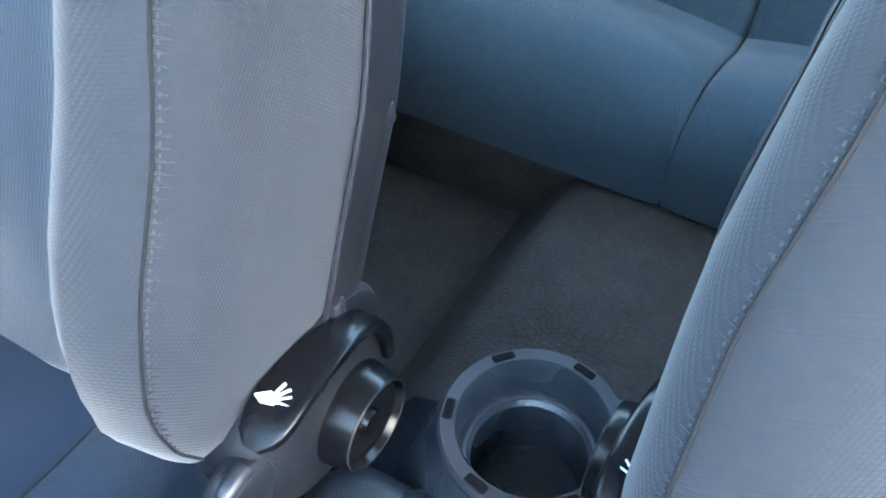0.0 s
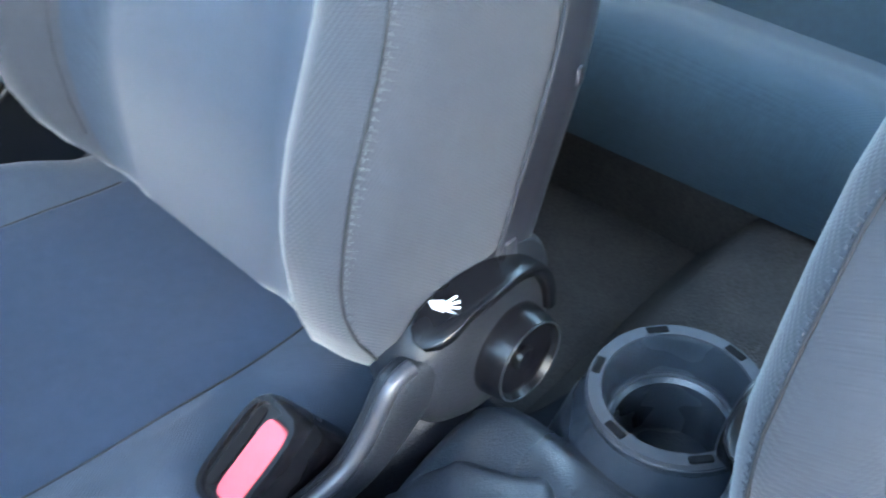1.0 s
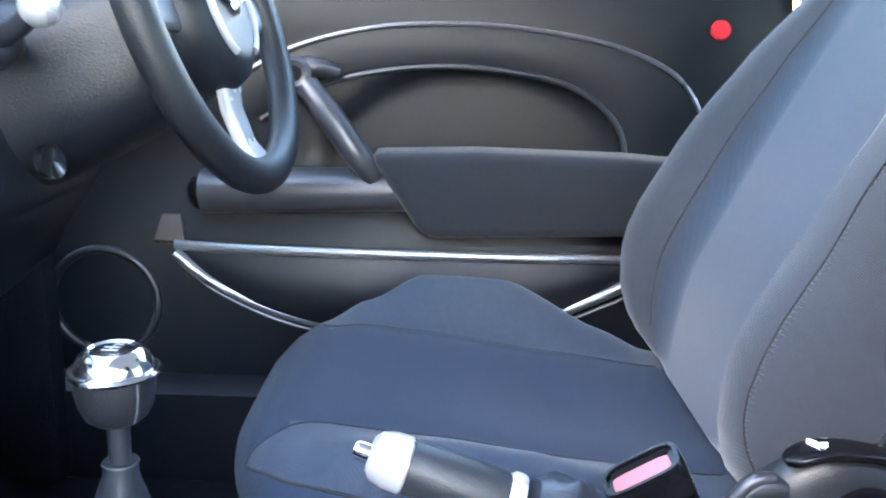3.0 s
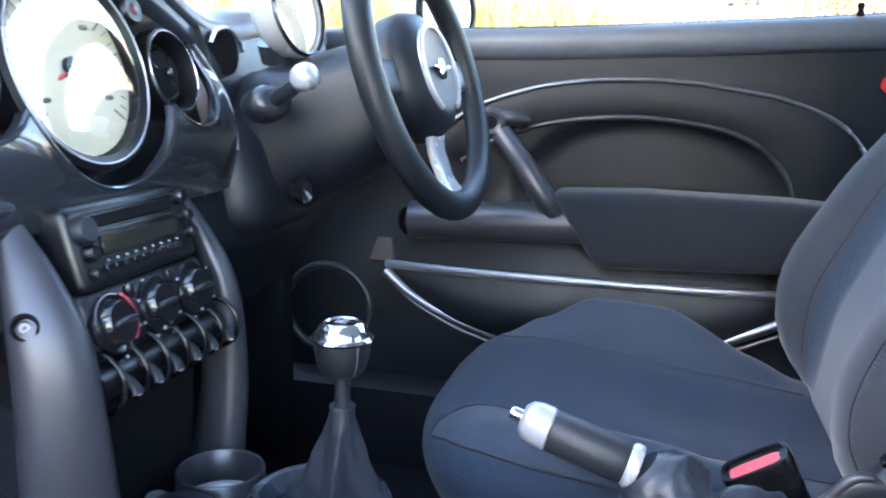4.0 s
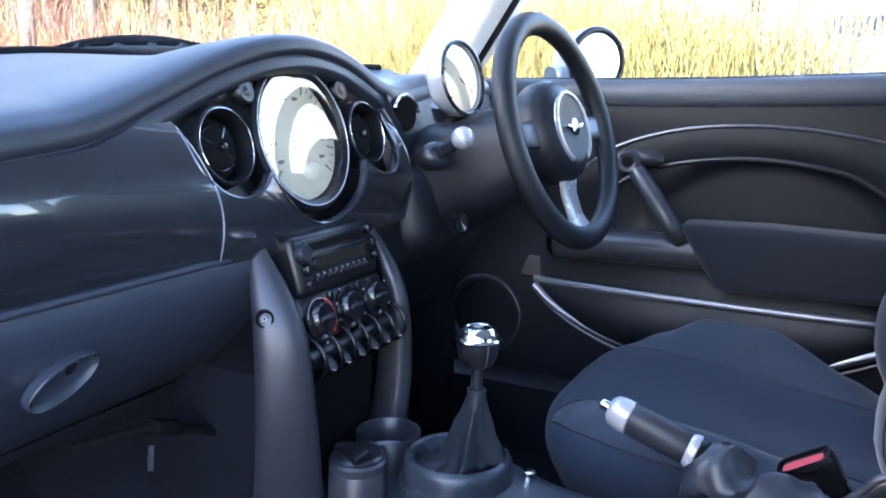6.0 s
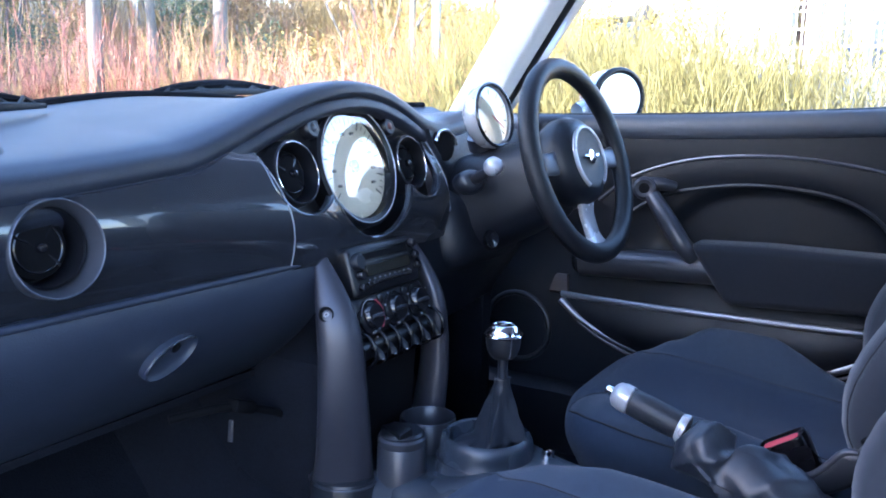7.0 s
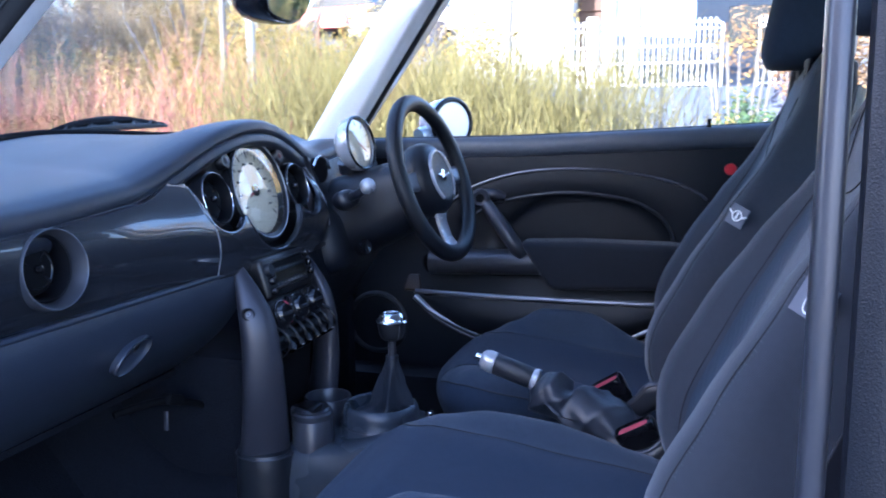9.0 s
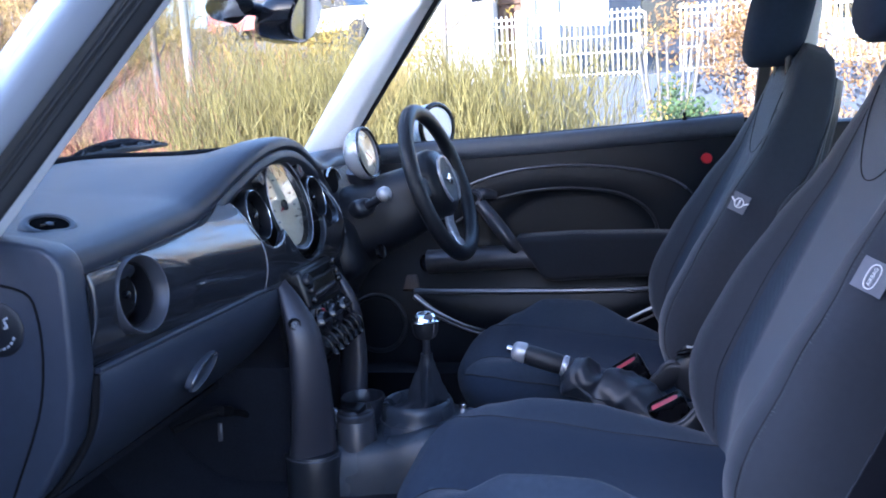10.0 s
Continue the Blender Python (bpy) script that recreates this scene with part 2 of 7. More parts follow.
def tube(pts, radius, seg=10, ring=False, flat=1.0, bm=None, up=None):
    """A round (or, with flat, oval) bar along pts; radius a number or a function of 0..1."""
    pts = [Vector(p) for p in pts]
    n = len(pts)
    rings, prev = [], None
    for i, p in enumerate(pts):
        a = pts[(i - 1) % n] if ring or i else p
        b = pts[(i + 1) % n] if ring or i < n - 1 else p
        t = (b - a).normalized()
        ref = Vector(up) if up else prev if prev else (Vector((0, 0, 1)) if abs(t.z) < 0.9 else Vector((1, 0, 0)))
        side = t.cross(ref).normalized()
        nrm = side.cross(t).normalized()
        prev = nrm
        r = radius(i / max(1, n - 1)) if callable(radius) else radius
        rings.append([p + side * (math.cos(k * math.tau / seg) * r * flat) + nrm * (math.sin(k * math.tau / seg) * r) for k in range(seg)])
    if ring:
        rings.append(rings[0])
        out = loft(rings, cap=False, bm=bm)
        bmesh.ops.remove_doubles(out, verts=out.verts, dist=1e-6)
        return out
    return loft(rings, bm=bm)


def circle(c, axis, r, n=32, ry=None, start=0.0, sweep=math.tau, up=(0, 0, 1)):
    """Points of a circle (an ellipse with ry) about axis."""
    axis = Vector(axis).normalized()
    u = Vector(up)
    side = axis.cross(u).normalized() if abs(axis.dot(u.normalized())) < 0.99 else Vector((1, 0, 0))
    top = side.cross(axis).normalized()
    ry = ry or r
    whole = abs(sweep - math.tau) < 1e-6
    return [Vector(c) + side * (math.cos(start + sweep * k / (n if whole else n - 1)) * r) + top * (math.sin(start + sweep * k / (n if whole else n - 1)) * ry) for k in range(n)]


def lathe(profile, c, axis, seg=32, cap=True, bm=None, oval=1.0):
    """profile of (radius, height along axis)."""
    axis = Vector(axis).normalized()
    return loft([circle(Vector(c) + axis * h, axis, max(r, 1e-4), seg, max(r, 1e-4) * oval) for r, h in profile], cap=cap, bm=bm)


def rbox(c, size, r=0.004, seg=2, rot=(0, 0, 0), bm=None):
    """A block with rounded edges."""
    b = bmesh.new()
    bmesh.ops.create_cube(b, size=1)
    bmesh.ops.scale(b, vec=size, verts=b.verts)
    r = min(r, min(size) * 0.49)
    bmesh.ops.bevel(b, geom=b.edges[:], offset=r, segments=seg, affect="EDGES", profile=0.5)
    bmesh.ops.transform(b, matrix=pose(*c, *rot), verts=b.verts)
    if bm:
        tmp = bpy.data.meshes.new("tmp")
        b.to_mesh(tmp)
        bm.from_mesh(tmp)
        bpy.data.meshes.remove(tmp)
        b.free()
        return bm
    return b


def prism(outline, a, b, axis="x", r=0.006, seg=2):
    """A flat outline of (p, q) pairs drawn out from a to b along axis, its edges rounded."""
    place = {"x": lambda p, q, d: (d, p, q), "y": lambda p, q, d: (p, d, q), "z": lambda p, q, d: (p, q, d)}[axis]
    bm = loft([[place(p, q, d) for p, q in outline] for d in (a, b)])
    if r:
        bmesh.ops.recalc_face_normals(bm, faces=bm.faces)
        rim = [e for e in bm.edges if len(e.link_faces) == 2 and e.calc_face_angle(0) > 0.6]
        bmesh.ops.bevel(bm, geom=rim, offset=r, segments=seg, affect="EDGES", profile=0.5)
    return bm


def rim_section(w, t, n, power):
    """A rounded oblong as (across, out) pairs."""
    out = []
    for k in range(n):
        a = math.tau * k / n
        c, s = math.cos(a), math.sin(a)
        out.append((w * math.copysign(abs(c) ** power, c), t * math.copysign(abs(s) ** power, s)))
    return out

def stitches(pts, size):
    bm = bmesh.new()
    for a, b in zip(pts[::2], pts[1::2]):
        tube([a, a.lerp(b, 0.72)], size, 5, bm=bm)
    return bm


# ---- car shell (setting) ----
def strip_between(name, a, b, wa, wb, mats, parent, n=14, thick=0.03, label="", bow=(0, 0, 0)):
    """A pillar trim whose foot a and head b are given with their half widths as vectors."""
    a, b, wa, wb = Vector(a), Vector(b), Vector(wa), Vector(wb)
    up = (b - a).normalized()

    def ring(k):
        c = a.lerp(b, k) + Vector(bow) * (4 * k * (1 - k))
        w = wa.lerp(wb, k)
        out = w.cross(up).normalized()
        return [c + w * p + out * q for p, q in rim_section(1.0, thick, 20, 0.55)]
    return part(name, loft([ring(i / n) for i in range(n + 1)]), mats, parent, label)


shell = thing("car_body", (0, -0.3, 0.0), "silver-blue painted body of a small three-door hatchback car", "car body", kind="structure")
# floor pan with tunnel
def floor_z(x, y):
    tunnel = (0.10 + 0.07 * sstep(-0.25, 0.0, y)) * (1 - sstep(0.10, 0.19, abs(x)))
    toe = 0.28 * sstep(0.78, 1.10, y)
    return 0.25 + tunnel + toe


for y0, y1, m_, lb in ((-1.45, -0.20, BROWN_CARPET, "brownish carpet over the rear floor and tunnel"), (-0.20, 1.15, CARPET, "front floor and tunnel carpet, darkened to imitate footwell shade")):
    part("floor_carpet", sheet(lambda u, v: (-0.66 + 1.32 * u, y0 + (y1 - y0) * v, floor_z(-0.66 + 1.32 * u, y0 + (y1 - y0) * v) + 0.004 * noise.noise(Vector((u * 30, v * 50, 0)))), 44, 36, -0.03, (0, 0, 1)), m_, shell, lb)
for sx in (-1, 1):
    part("sill", loft([[(sx * 0.63, y, 0.25), (sx * 0.63, y, 0.385), (sx * 0.66, y, 0.405), (sx * 0.70, y, 0.405), (sx * 0.72, y, 0.385), (sx * 0.80, y, 0.36), (sx * 0.82, y, 0.18), (sx * 0.72, y, 0.16)] for y in (-0.30, 0.2, 0.6, 0.95)]), [PLASTIC], shell, "black plastic door sill")
    # outer flank behind the door and the front wing
    part("rear_flank", sheet(lambda u, v: (sx * (0.74 + 0.09 * math.sin(math.pi * min(1, v * 1.1)) - 0.05 * u * u), -0.28 - 1.25 * u, 0.25 + 0.74 * v), 12, 12, 0.02, (-sx, 0, 0)), PAINT, shell)
    part("front_wing", sheet(lambda u, v: (sx * (0.76 + 0.07 * math.sin(math.pi * v) - 0.12 * u * u), 0.95 + 1.05 * u, 0.3 + 0.6 * v - 0.12 * u * v), 12, 10, 0.02, (-sx, 0, 0)), PAINT, shell)
    # pillars
    lining = loft([[(sx * (x - a_ * (z - 0.95)), y - b_ * (z - 0.95), z) for x, y, a_, b_ in ((0.626, 0.774, 0.310, 0.80), (0.583, 0.780, 0.3206, 0.766), (0.580, 0.830, 0.30, 0.775), (0.587, 0.886, 0.283, 0.783), (0.642, 0.870, 0.29, 0.79))] for z in [0.925 + 0.42 * i / 10 for i in range(11)]])
    bmesh.ops.recalc_face_normals(lining, faces=lining.faces)
    bmesh.ops.bevel(lining, geom=[e for e in lining.edges if len(e.link_faces) == 2 and e.calc_face_angle(0) > 0.5], offset=0.009, segments=3, affect="EDGES", profile=0.5)
    part("windscreen_pillar", lining, PALE, shell, "pale grey windscreen pillar lining")
    seal_foot, seal_head = Vector((sx * 0.648, 0.812, 0.93)), Vector((sx * 0.5245, 0.470, 1.345))
    strip_between("door_seal", seal_foot, seal_head, (-sx * 0.018, -0.0255, 0.0), (-sx * 0.0215, -0.0115, 0), RUBBER, shell, thick=0.012)
    for q in (-0.25, 0.12):
        shift = Vector((sx * 0.0095, -0.0085, 0.0))
        part("seal_bead", tube([seal_foot + Vector((-sx * 0.018, -0.0255, 0)) * q + shift, seal_head + Vector((-sx * 0.0215, -0.0115, 0)) * q + shift], 0.0032, 8), RUBBER, shell)
    strip_between("outer_pillar", (sx * 0.704, 0.845, 0.92), (sx * 0.588, 0.487, 1.35), (sx * 0.042, -0.004, 0.0), (sx * 0.042, -0.002, 0), PAINT, shell, thick=0.016)
    if sx < 0:
        strip_between("pillar_edge", (-0.705, -0.120, 0.30), (-0.66, -0.130, 1.33), (0, 0.009, 0), (0, 0.009, 0), PILLAR, shell, thick=0.012, label="grey edge trim of the door opening", bow=(-0.02, 0, 0))
        strip_between("pillar_body", (-0.735, -0.212, 0.30), (-0.675, -0.220, 1.33), (0, 0.078, 0), (0, 0.075, 0), PLASTIC, shell, thick=0.014, bow=(-0.02, 0, 0))
    strip_between("centre_pillar", (sx * 0.70, -0.245, 0.30), (sx * 0.60, -0.33, 1.33), (0.0, 0.045, 0), (0, 0.035, 0), PALE if sx > 0 else PILLAR, shell, thick=0.022, label="grey centre pillar trim", bow=(sx * 0.02, 0, 0))
    strip_between("centre_seal", (sx * 0.725, -0.185, 0.30), (sx * 0.628, -0.265, 1.33), (0, 0.014, 0), (0, 0.014, 0), RUBBER, shell, thick=0.014, bow=(sx * 0.02, 0, 0))
    strip_between("rear_pillar", (sx * 0.66, -1.22, 0.95), (sx * 0.56, -1.12, 1.33), (0, 0.10, 0), (0, 0.08, 0), PALE, shell, thick=0.025)
    part("roof_rail", tube(spline([(sx * 0.60, 0.42, 1.335), (sx * 0.60, 0.0, 1.36), (sx * 0.59, -0.6, 1.36), (sx * 0.55, -1.2, 1.32)], 20), 0.03), PALE, shell)
    part("quarter_lining", rbox((sx * 0.66, -0.78, 0.595), (0.05, 0.98, 0.79), 0.02), PLASTIC, shell, "dark plastic side lining beside the rear bench")
part("headlining", sheet(lambda u, v: (-0.62 + 1.24 * u, 0.44 - 1.68 * v, 1.335 + 0.05 * math.sin(math.pi * u) + 0.03 * math.sin(math.pi * v)), 12, 12, 0.015, (0, 0, -1)), PALE, shell, "pale headlining")
part("roof", sheet(lambda u, v: (-0.68 + 1.36 * u, 0.46 - 1.74 * v, 1.36 + 0.06 * math.sin(math.pi * u) + 0.03 * math.sin(math.pi * v)), 16, 16, 0.012, (0, 0, 1)), PAINT, shell)
part("bonnet", sheet(lambda u, v: (-0.70 + 1.40 * u, 1.16 + 0.85 * v, 0.90 + 0.07 * math.sin(math.pi * u) - 0.13 * v * v), 16, 12, 0.012, (0, 0, -1)), PAINT, shell)
part("scuttle", rbox((0, 1.12, 0.90), (1.34, 0.10, 0.10), 0.02), BLACK, shell)
part("bulkhead", rbox((0, 1.16, 0.58), (1.36, 0.04, 0.64), 0.01), CARPET, shell)
part("nose", sheet(lambda u, v: (-0.70 + 1.40 * u, 2.0 + 0.10 * math.sin(math.pi * u) + 0.04 * math.sin(math.pi * v), 0.25 + 0.55 * v), 14, 8, 0.02, (0, -1, 0)), PAINT, shell)
part("tailgate", sheet(lambda u, v: (-0.68 + 1.36 * u, -1.52 - 0.06 * math.sin(math.pi * u) + 0.10 * v * v, 0.25 + 0.72 * v), 14, 8, 0.02, (0, 1, 0)), PAINT, shell)
part("parcel_shelf", rbox((0, -1.25, 0.90), (1.26, 0.42, 0.03), 0.01), CARPET, shell)
for wx in (-1, 1):
    for wy in (1.38, -1.09):
        wheel = part("wheel", lathe([(0.16, 0.0), (0.27, 0.0), (0.29, 0.03), (0.29, 0.15), (0.27, 0.18), (0.17, 0.17)], (wx * 0.66, wy, 0.29), (wx, 0, 0), 32), RUBBER, shell, "black road wheel")
        part("wheel_rim", lathe([(0.0, 0.14), (0.05, 0.15), (0.16, 0.12), (0.175, 0.16), (0.17, 0.05)], (wx * 0.66, wy, 0.29), (wx, 0, 0), 24), SILVER, wheel)


def pane(name, fn, nu, nv, axis, label):
    ob = single(name, sheet(fn, nu, nv, 0.004, axis), GLASS, label, "window", kind="structure")
    ob.visible_shadow = False
    return ob


pane("window_1", lambda u, v: (-0.60 + 1.2 * u + (0.5 - u) * 0.10 * v, 1.085 + 0.06 * math.sin(math.pi * u) - (0.66) * v - 0.25 * (1 - math.sin(math.pi * u)) * (1 - v), 0.965 + 0.385 * v + 0.02 * math.sin(math.pi * u)), 16, 8, (0, 0.8, 0.6), "curved clear windscreen glass")
pane("window_2", lambda u, v: (0.722 - 0.09 * v * v - 0.02 * v, 0.78 - 0.98 * u - 0.36 * v * (1 - u), 0.965 + 0.03 * u + 0.36 * v), 10, 8, (1, 0, 0), "clear driver's door window, wound up")
pane("window_3", lambda u, v: (0.70 - 0.09 * v * v - 0.02 * v, -0.30 - 0.80 * u, 0.985 + 0.34 * v), 6, 6, (1, 0, 0), "clear rear quarter window")
pane("window_4", lambda u, v: (-0.70 + 0.09 * v * v + 0.02 * v, -0.30 - 0.80 * u, 0.985 + 0.34 * v), 6, 6, (-1, 0, 0), "clear rear quarter window")
pane("window_5", lambda u, v: (-0.56 + 1.12 * u, -1.46 + 0.22 * v, 0.97 + 0.36 * v), 8, 6, (0, -1, 0), "clear tailgate window")

# ---- dashboard ----
dash = thing("dashboard", (0, 0.85, 0.6), "dark grey soft-skinned dashboard with a glossy metallic trim panel", "dashboard")


def brow(x):
    return math.sin(math.pi * max(0.0, min(1.0, (x + 0.31) / 0.63))) ** 1.5


def lip(x):
    return 0.906 + 0.03 * sstep(-0.6, -0.1, x) + 0.022 * sstep(0.2, 0.4, x) + 0.077 * brow(x)


PROFILE = {}


def pad(u, v):
    """The top pad: a smooth section from its tucked-in front edge to the windscreen."""
    x = -0.615 + 1.23 * u
    key = round(x, 6)
    if key not in PROFILE:
        z0, b = lip(x), brow(x)
        PROFILE[key] = spline([(0.724 - 0.030 * b, z0 - 0.034 + 0.020 * b, 0), (0.7055 - 0.024 * b, z0 - 0.017 + 0.008 * b, 0), (0.7025 - 0.024 * b, z0 - 0.002, 0), (0.712 - 0.023 * b, z0 + 0.013 - 0.002 * b, 0), (0.745 - 0.008 * b, z0 + 0.025 - 0.016 * b, 0), (0.85, 0.942 + 0.026 * sstep(-0.6, -0.1, x) + 0.032 * b, 0), (1.09 - 0.16 * (x / 0.6) ** 2, 0.962 + 0.028 * sstep(-0.6, 0, x) + 0.010 * b, 0)], 121)
    f = v * 120
    k = min(119, int(f))
    p = PROFILE[key][k].lerp(PROFILE[key][k + 1], f - k)
    return (x, p.x, p.y)


part("top_pad", sheet(pad, 96, 44, -0.02, (0, 0, 1)), DASH, dash, "dark blue-grey soft top pad")


def face_y(x, z):
    """The trim panel's front as a soft convex bow."""
    k = (z - 0.776) / 0.16
    return 0.705 - 0.036 * sstep(-0.65, 0.1, x) * (1 - k) - 0.026 * sstep(-0.34, -0.06, x) * (1 - sstep(0.15, 0.30, x)) * (1 - 0.6 * k) - 0.027 * math.sin(math.pi * max(0, min(1, k))) + 0.015 * (1 - sstep(-0.6, -0.3, x))


def scallop(x):
    """The lower edge of the black binnacle: a line of three round bays."""
    z = lip(x) - 0.016
    for cx_, cz_, r in ((-0.140, 0.902, 0.054), (0.0, 0.903, 0.101), (0.140, 0.902, 0.054)):
        if abs(x - cx_) < r:
            z = min(z, cz_ - math.sqrt(r * r - (x - cx_) ** 2))
    for a, b in ((-0.205, -0.186), (0.205, 0.186)):
        if min(a, b) < x < max(a, b):
            k = (x - a) / (b - a)
            z = min(z, lip(a) - 0.010 - k * (lip(a) - 0.010 - 0.888))
    return z


def seam_x(z):
    """Where the two trim panels meet."""
    k = max(0.0, (z - 0.778) / 0.16)
    return -0.172 - 0.030 * k * k


def trim(x0, x1, holes, edge, nu):
    """The trim panel from x0 to x1, cut open at the round holes (x, z, r)."""
    def fn(u, v):
        x, z = x0 + (x1 - x0) * u, 0.80
        for _ in range(14):
            xa = seam_x(z) + 0.0015 if x0 > -0.3 else x0
            xb = seam_x(z) if x1 < 0 else x1
            x = 0.4 * x + 0.6 * (xa + (xb - xa) * u)
            z = 0.4 * z + 0.6 * (0.778 + (edge(x) - 0.778) * v)
        return (x, face_y(x, z), z)
    bm = sheet(fn, nu, 54, -0.012, (0, -1, 0))
    gone = [f for f in bm.faces if any(math.hypot(f.calc_center_median().x - x, f.calc_center_median().z - z) < r for x, z, r in holes)]
    bmesh.ops.delete(bm, geom=gone, context="FACES")
    return bm


part("trim_panel", trim(-0.572, -0.132, ((-0.487, 0.848, 0.047),), lambda x: lip(x) - 0.016, 120), TRIM, dash, "glossy dark metallic passenger trim panel")
part("trim_panel", trim(-0.1305, 0.215, (), scallop, 190), TRIM, dash, "glossy dark metallic instrument panel with scalloped top")
part("trim_edge", tube(spline([(0.2155, face_y(0.215, z), z) for z in (0.780, 0.82, 0.87, 0.91, 0.935)], 16), 0.0011, 6), SILVER, dash)
part("panel_seam", tube(spline([(seam_x(z), face_y(seam_x(z), z) - 0.0002, z) for z in (0.779, 0.82, 0.86, 0.90, 0.925)], 20), 0.0009, 6), SILVER, dash, "bright panel seam")
part("trim_end", tube(spline([(-0.570, face_y(-0.570, z) + 0.003, z) for z in (0.779, 0.81, 0.84, 0.87, 0.888)], 18), 0.0036, 10), TRIM, dash, "rounded glossy end of the trim panel")
part("trim_gap", tube(spline([(-0.575, 0.712, 0.776), (-0.35, 0.694, 0.774), (-0.12, 0.668, 0.774)], 24), 0.003, 8), BLACK, dash)
# recessed black binnacle behind the round instruments
TILT = Vector((0, -math.cos(radians(15)), math.sin(radians(15))))


def on_face(x, z):
    """A point of the sloping instrument plane."""
    return Vector((x, 0.676 + (z - 0.90) * math.tan(radians(15)), z))


def binnacle(u, v):
    x = -0.212 + 0.424 * u
    z = 0.785 + (lip(x) - 0.785) * v
    p = on_face(x, z)
    return (x, p.y + 0.026 - 0.020 * sstep(0.90, 0.96, z), z)


bn = sheet(binnacle, 130, 60, 0.006, (0, 1, 0))
bmesh.ops.delete(bn, geom=[f for f in bn.faces if any(math.hypot(f.calc_center_median().x - x, (f.calc_center_median().z - z) * 1.03) < r for x, z, r in ((-0.140, 0.902, 0.0425), (0.140, 0.902, 0.0425), (0.0, 0.900, 0.086)))], context="FACES")
part("binnacle", bn, FASCIA, dash, "black recessed binnacle round the instruments")


def air_vent(x, z, r, axis, at=None, label="", bright=True):
    c = at or on_face(x, z)
    v = part("air_vent", lathe([(r * 0.2, -0.035), (r * 0.93, -0.035), (r * 0.93, -0.004), (r * 0.98, 0.004), (r * 1.06, 0.002), (r * 1.16, -0.03), (r * 1.16, -0.05)], c, axis, 40), FASCIA, dash, label)
    ax = Vector(axis).normalized()
    if bright:
        part("vent_ring", tube(circle(c + ax * 0.003, ax, r * 0.99, 48), 0.0008, 8, ring=True), CHROME, v)
    part("vent_ball", lathe([(r * 0.86, -0.028), (r * 0.80, -0.016), (r * 0.55, -0.010), (r * 0.2, -0.008)], c, axis, 32), BLACK, v)
    for a in (0.5, 2.2, 3.9):
        d = circle(c - ax * 0.009, ax, r * 0.72, 3, start=a, sweep=0.02)[0]
        part("vane", tube([c - ax * 0.009, d - ax * 0.002], 0.0015, 6), GLOSS, v)
    part("vent_knob", lathe([(0.005, -0.014), (0.0055, -0.004), (0.004, -0.001), (0.001, 0.0)], c, axis, 16), GLOSS, v)
    part("vent_louvre", tube(circle(c - ax * 0.011, ax, r * 0.62, 36), 0.0012, 6, ring=True), GLOSS, v)
    return v


air_vent(-0.140, 0.902, 0.041, TILT, label="round black air vent with a bright ring")
air_vent(0.140, 0.902, 0.041, TILT, label="round black air vent with a bright ring")

# central speedometer
C = on_face(0.0, 0.905)
speedo = part("speedometer", lathe([(0.03, -0.03), (0.077, -0.03), (0.079, 0.0), (0.086, 0.004), (0.092, 0.0), (0.095, -0.05)], C, TILT, 56), FASCIA, dash, "large round speedometer with a cream dial")
part("bezel", tube(circle(C + TILT * 0.004, TILT, 0.0862, 64), 0.0010, 8, ring=True), SILVER, speedo, "bright bezel ring")
part("dial", lathe([(0.0765, -0.014), (0.0765, -0.011), (0.001, -0.0108)], C, TILT, 56), DIAL, speedo, "cream dial face")
ticks = bmesh.new()
for k in range(31):
    a = radians(-40 + 260 * k / 30)
    rot = Matrix.Rotation(a, 4, TILT)
    big = k % 3 == 0
    sideways = Vector((1, 0, 0))
    p0, p1 = (C - TILT * 0.0098 + rot @ (sideways * r) for r in (0.058 if big else 0.064, 0.072))
    tube([p0, p1], 0.0011 if big else 0.0006, 4, bm=ticks)
for k in range(10):
    a = radians(-32 + 245 * k / 9)
    p = C - TILT * 0.0098 + Matrix.Rotation(a, 4, TILT) @ Vector((0.049, 0, 0))
    tube([p - Vector((0.004, 0, 0)), p + Vector((0.004, 0, 0))], 0.0022, 4, bm=ticks)
part("scale", ticks, material("grey_dial_print", (0.22, 0.20, 0.17), 0.6), speedo, "grey scale printed on the dial")
part("needle", tube([C - TILT * 0.007, C - TILT * 0.007 + Vector((-0.05, 0.008, -0.03))], lambda k: 0.0022 * (1.2 - k), 6), RED, speedo)
part("needle_hub", lathe([(0.010, -0.010), (0.010, -0.006), (0.001, -0.005)], C, TILT, 20), GLOSS, speedo)
sub = C - TILT * 0.0094 + Vector((0, 0.011, -0.042))
part("fuel_window", lathe([(0.026, -0.0008), (0.026, 0.0006), (0.001, 0.0008)], sub, TILT, 30), DIAL, speedo)
part("reset_pin", lathe([(0.004, -0.01), (0.004, 0.012), (0.003, 0.014), (0.0005, 0.0145)], C + Vector((0.036, 0.012, -0.038)) - TILT * 0.01, TILT, 14), BLACK, speedo)
part("lens", lathe([(0.0785, 0.000), (0.070, 0.0004), (0.04, 0.0008), (0.0005, 0.0009)], C, TILT, 48, cap=False), LENS, speedo).visible_shadow = False
# rounded lip along the scalloped edge
xs = [-0.196 + 0.392 * k / 240 for k in range(241)]
part("scallop_lip", tube([(x, face_y(x, scallop(x)) + 0.0012, scallop(x)) for x in xs], 0.0024, 8), TRIM, dash, "rounded glossy edge of the trim")
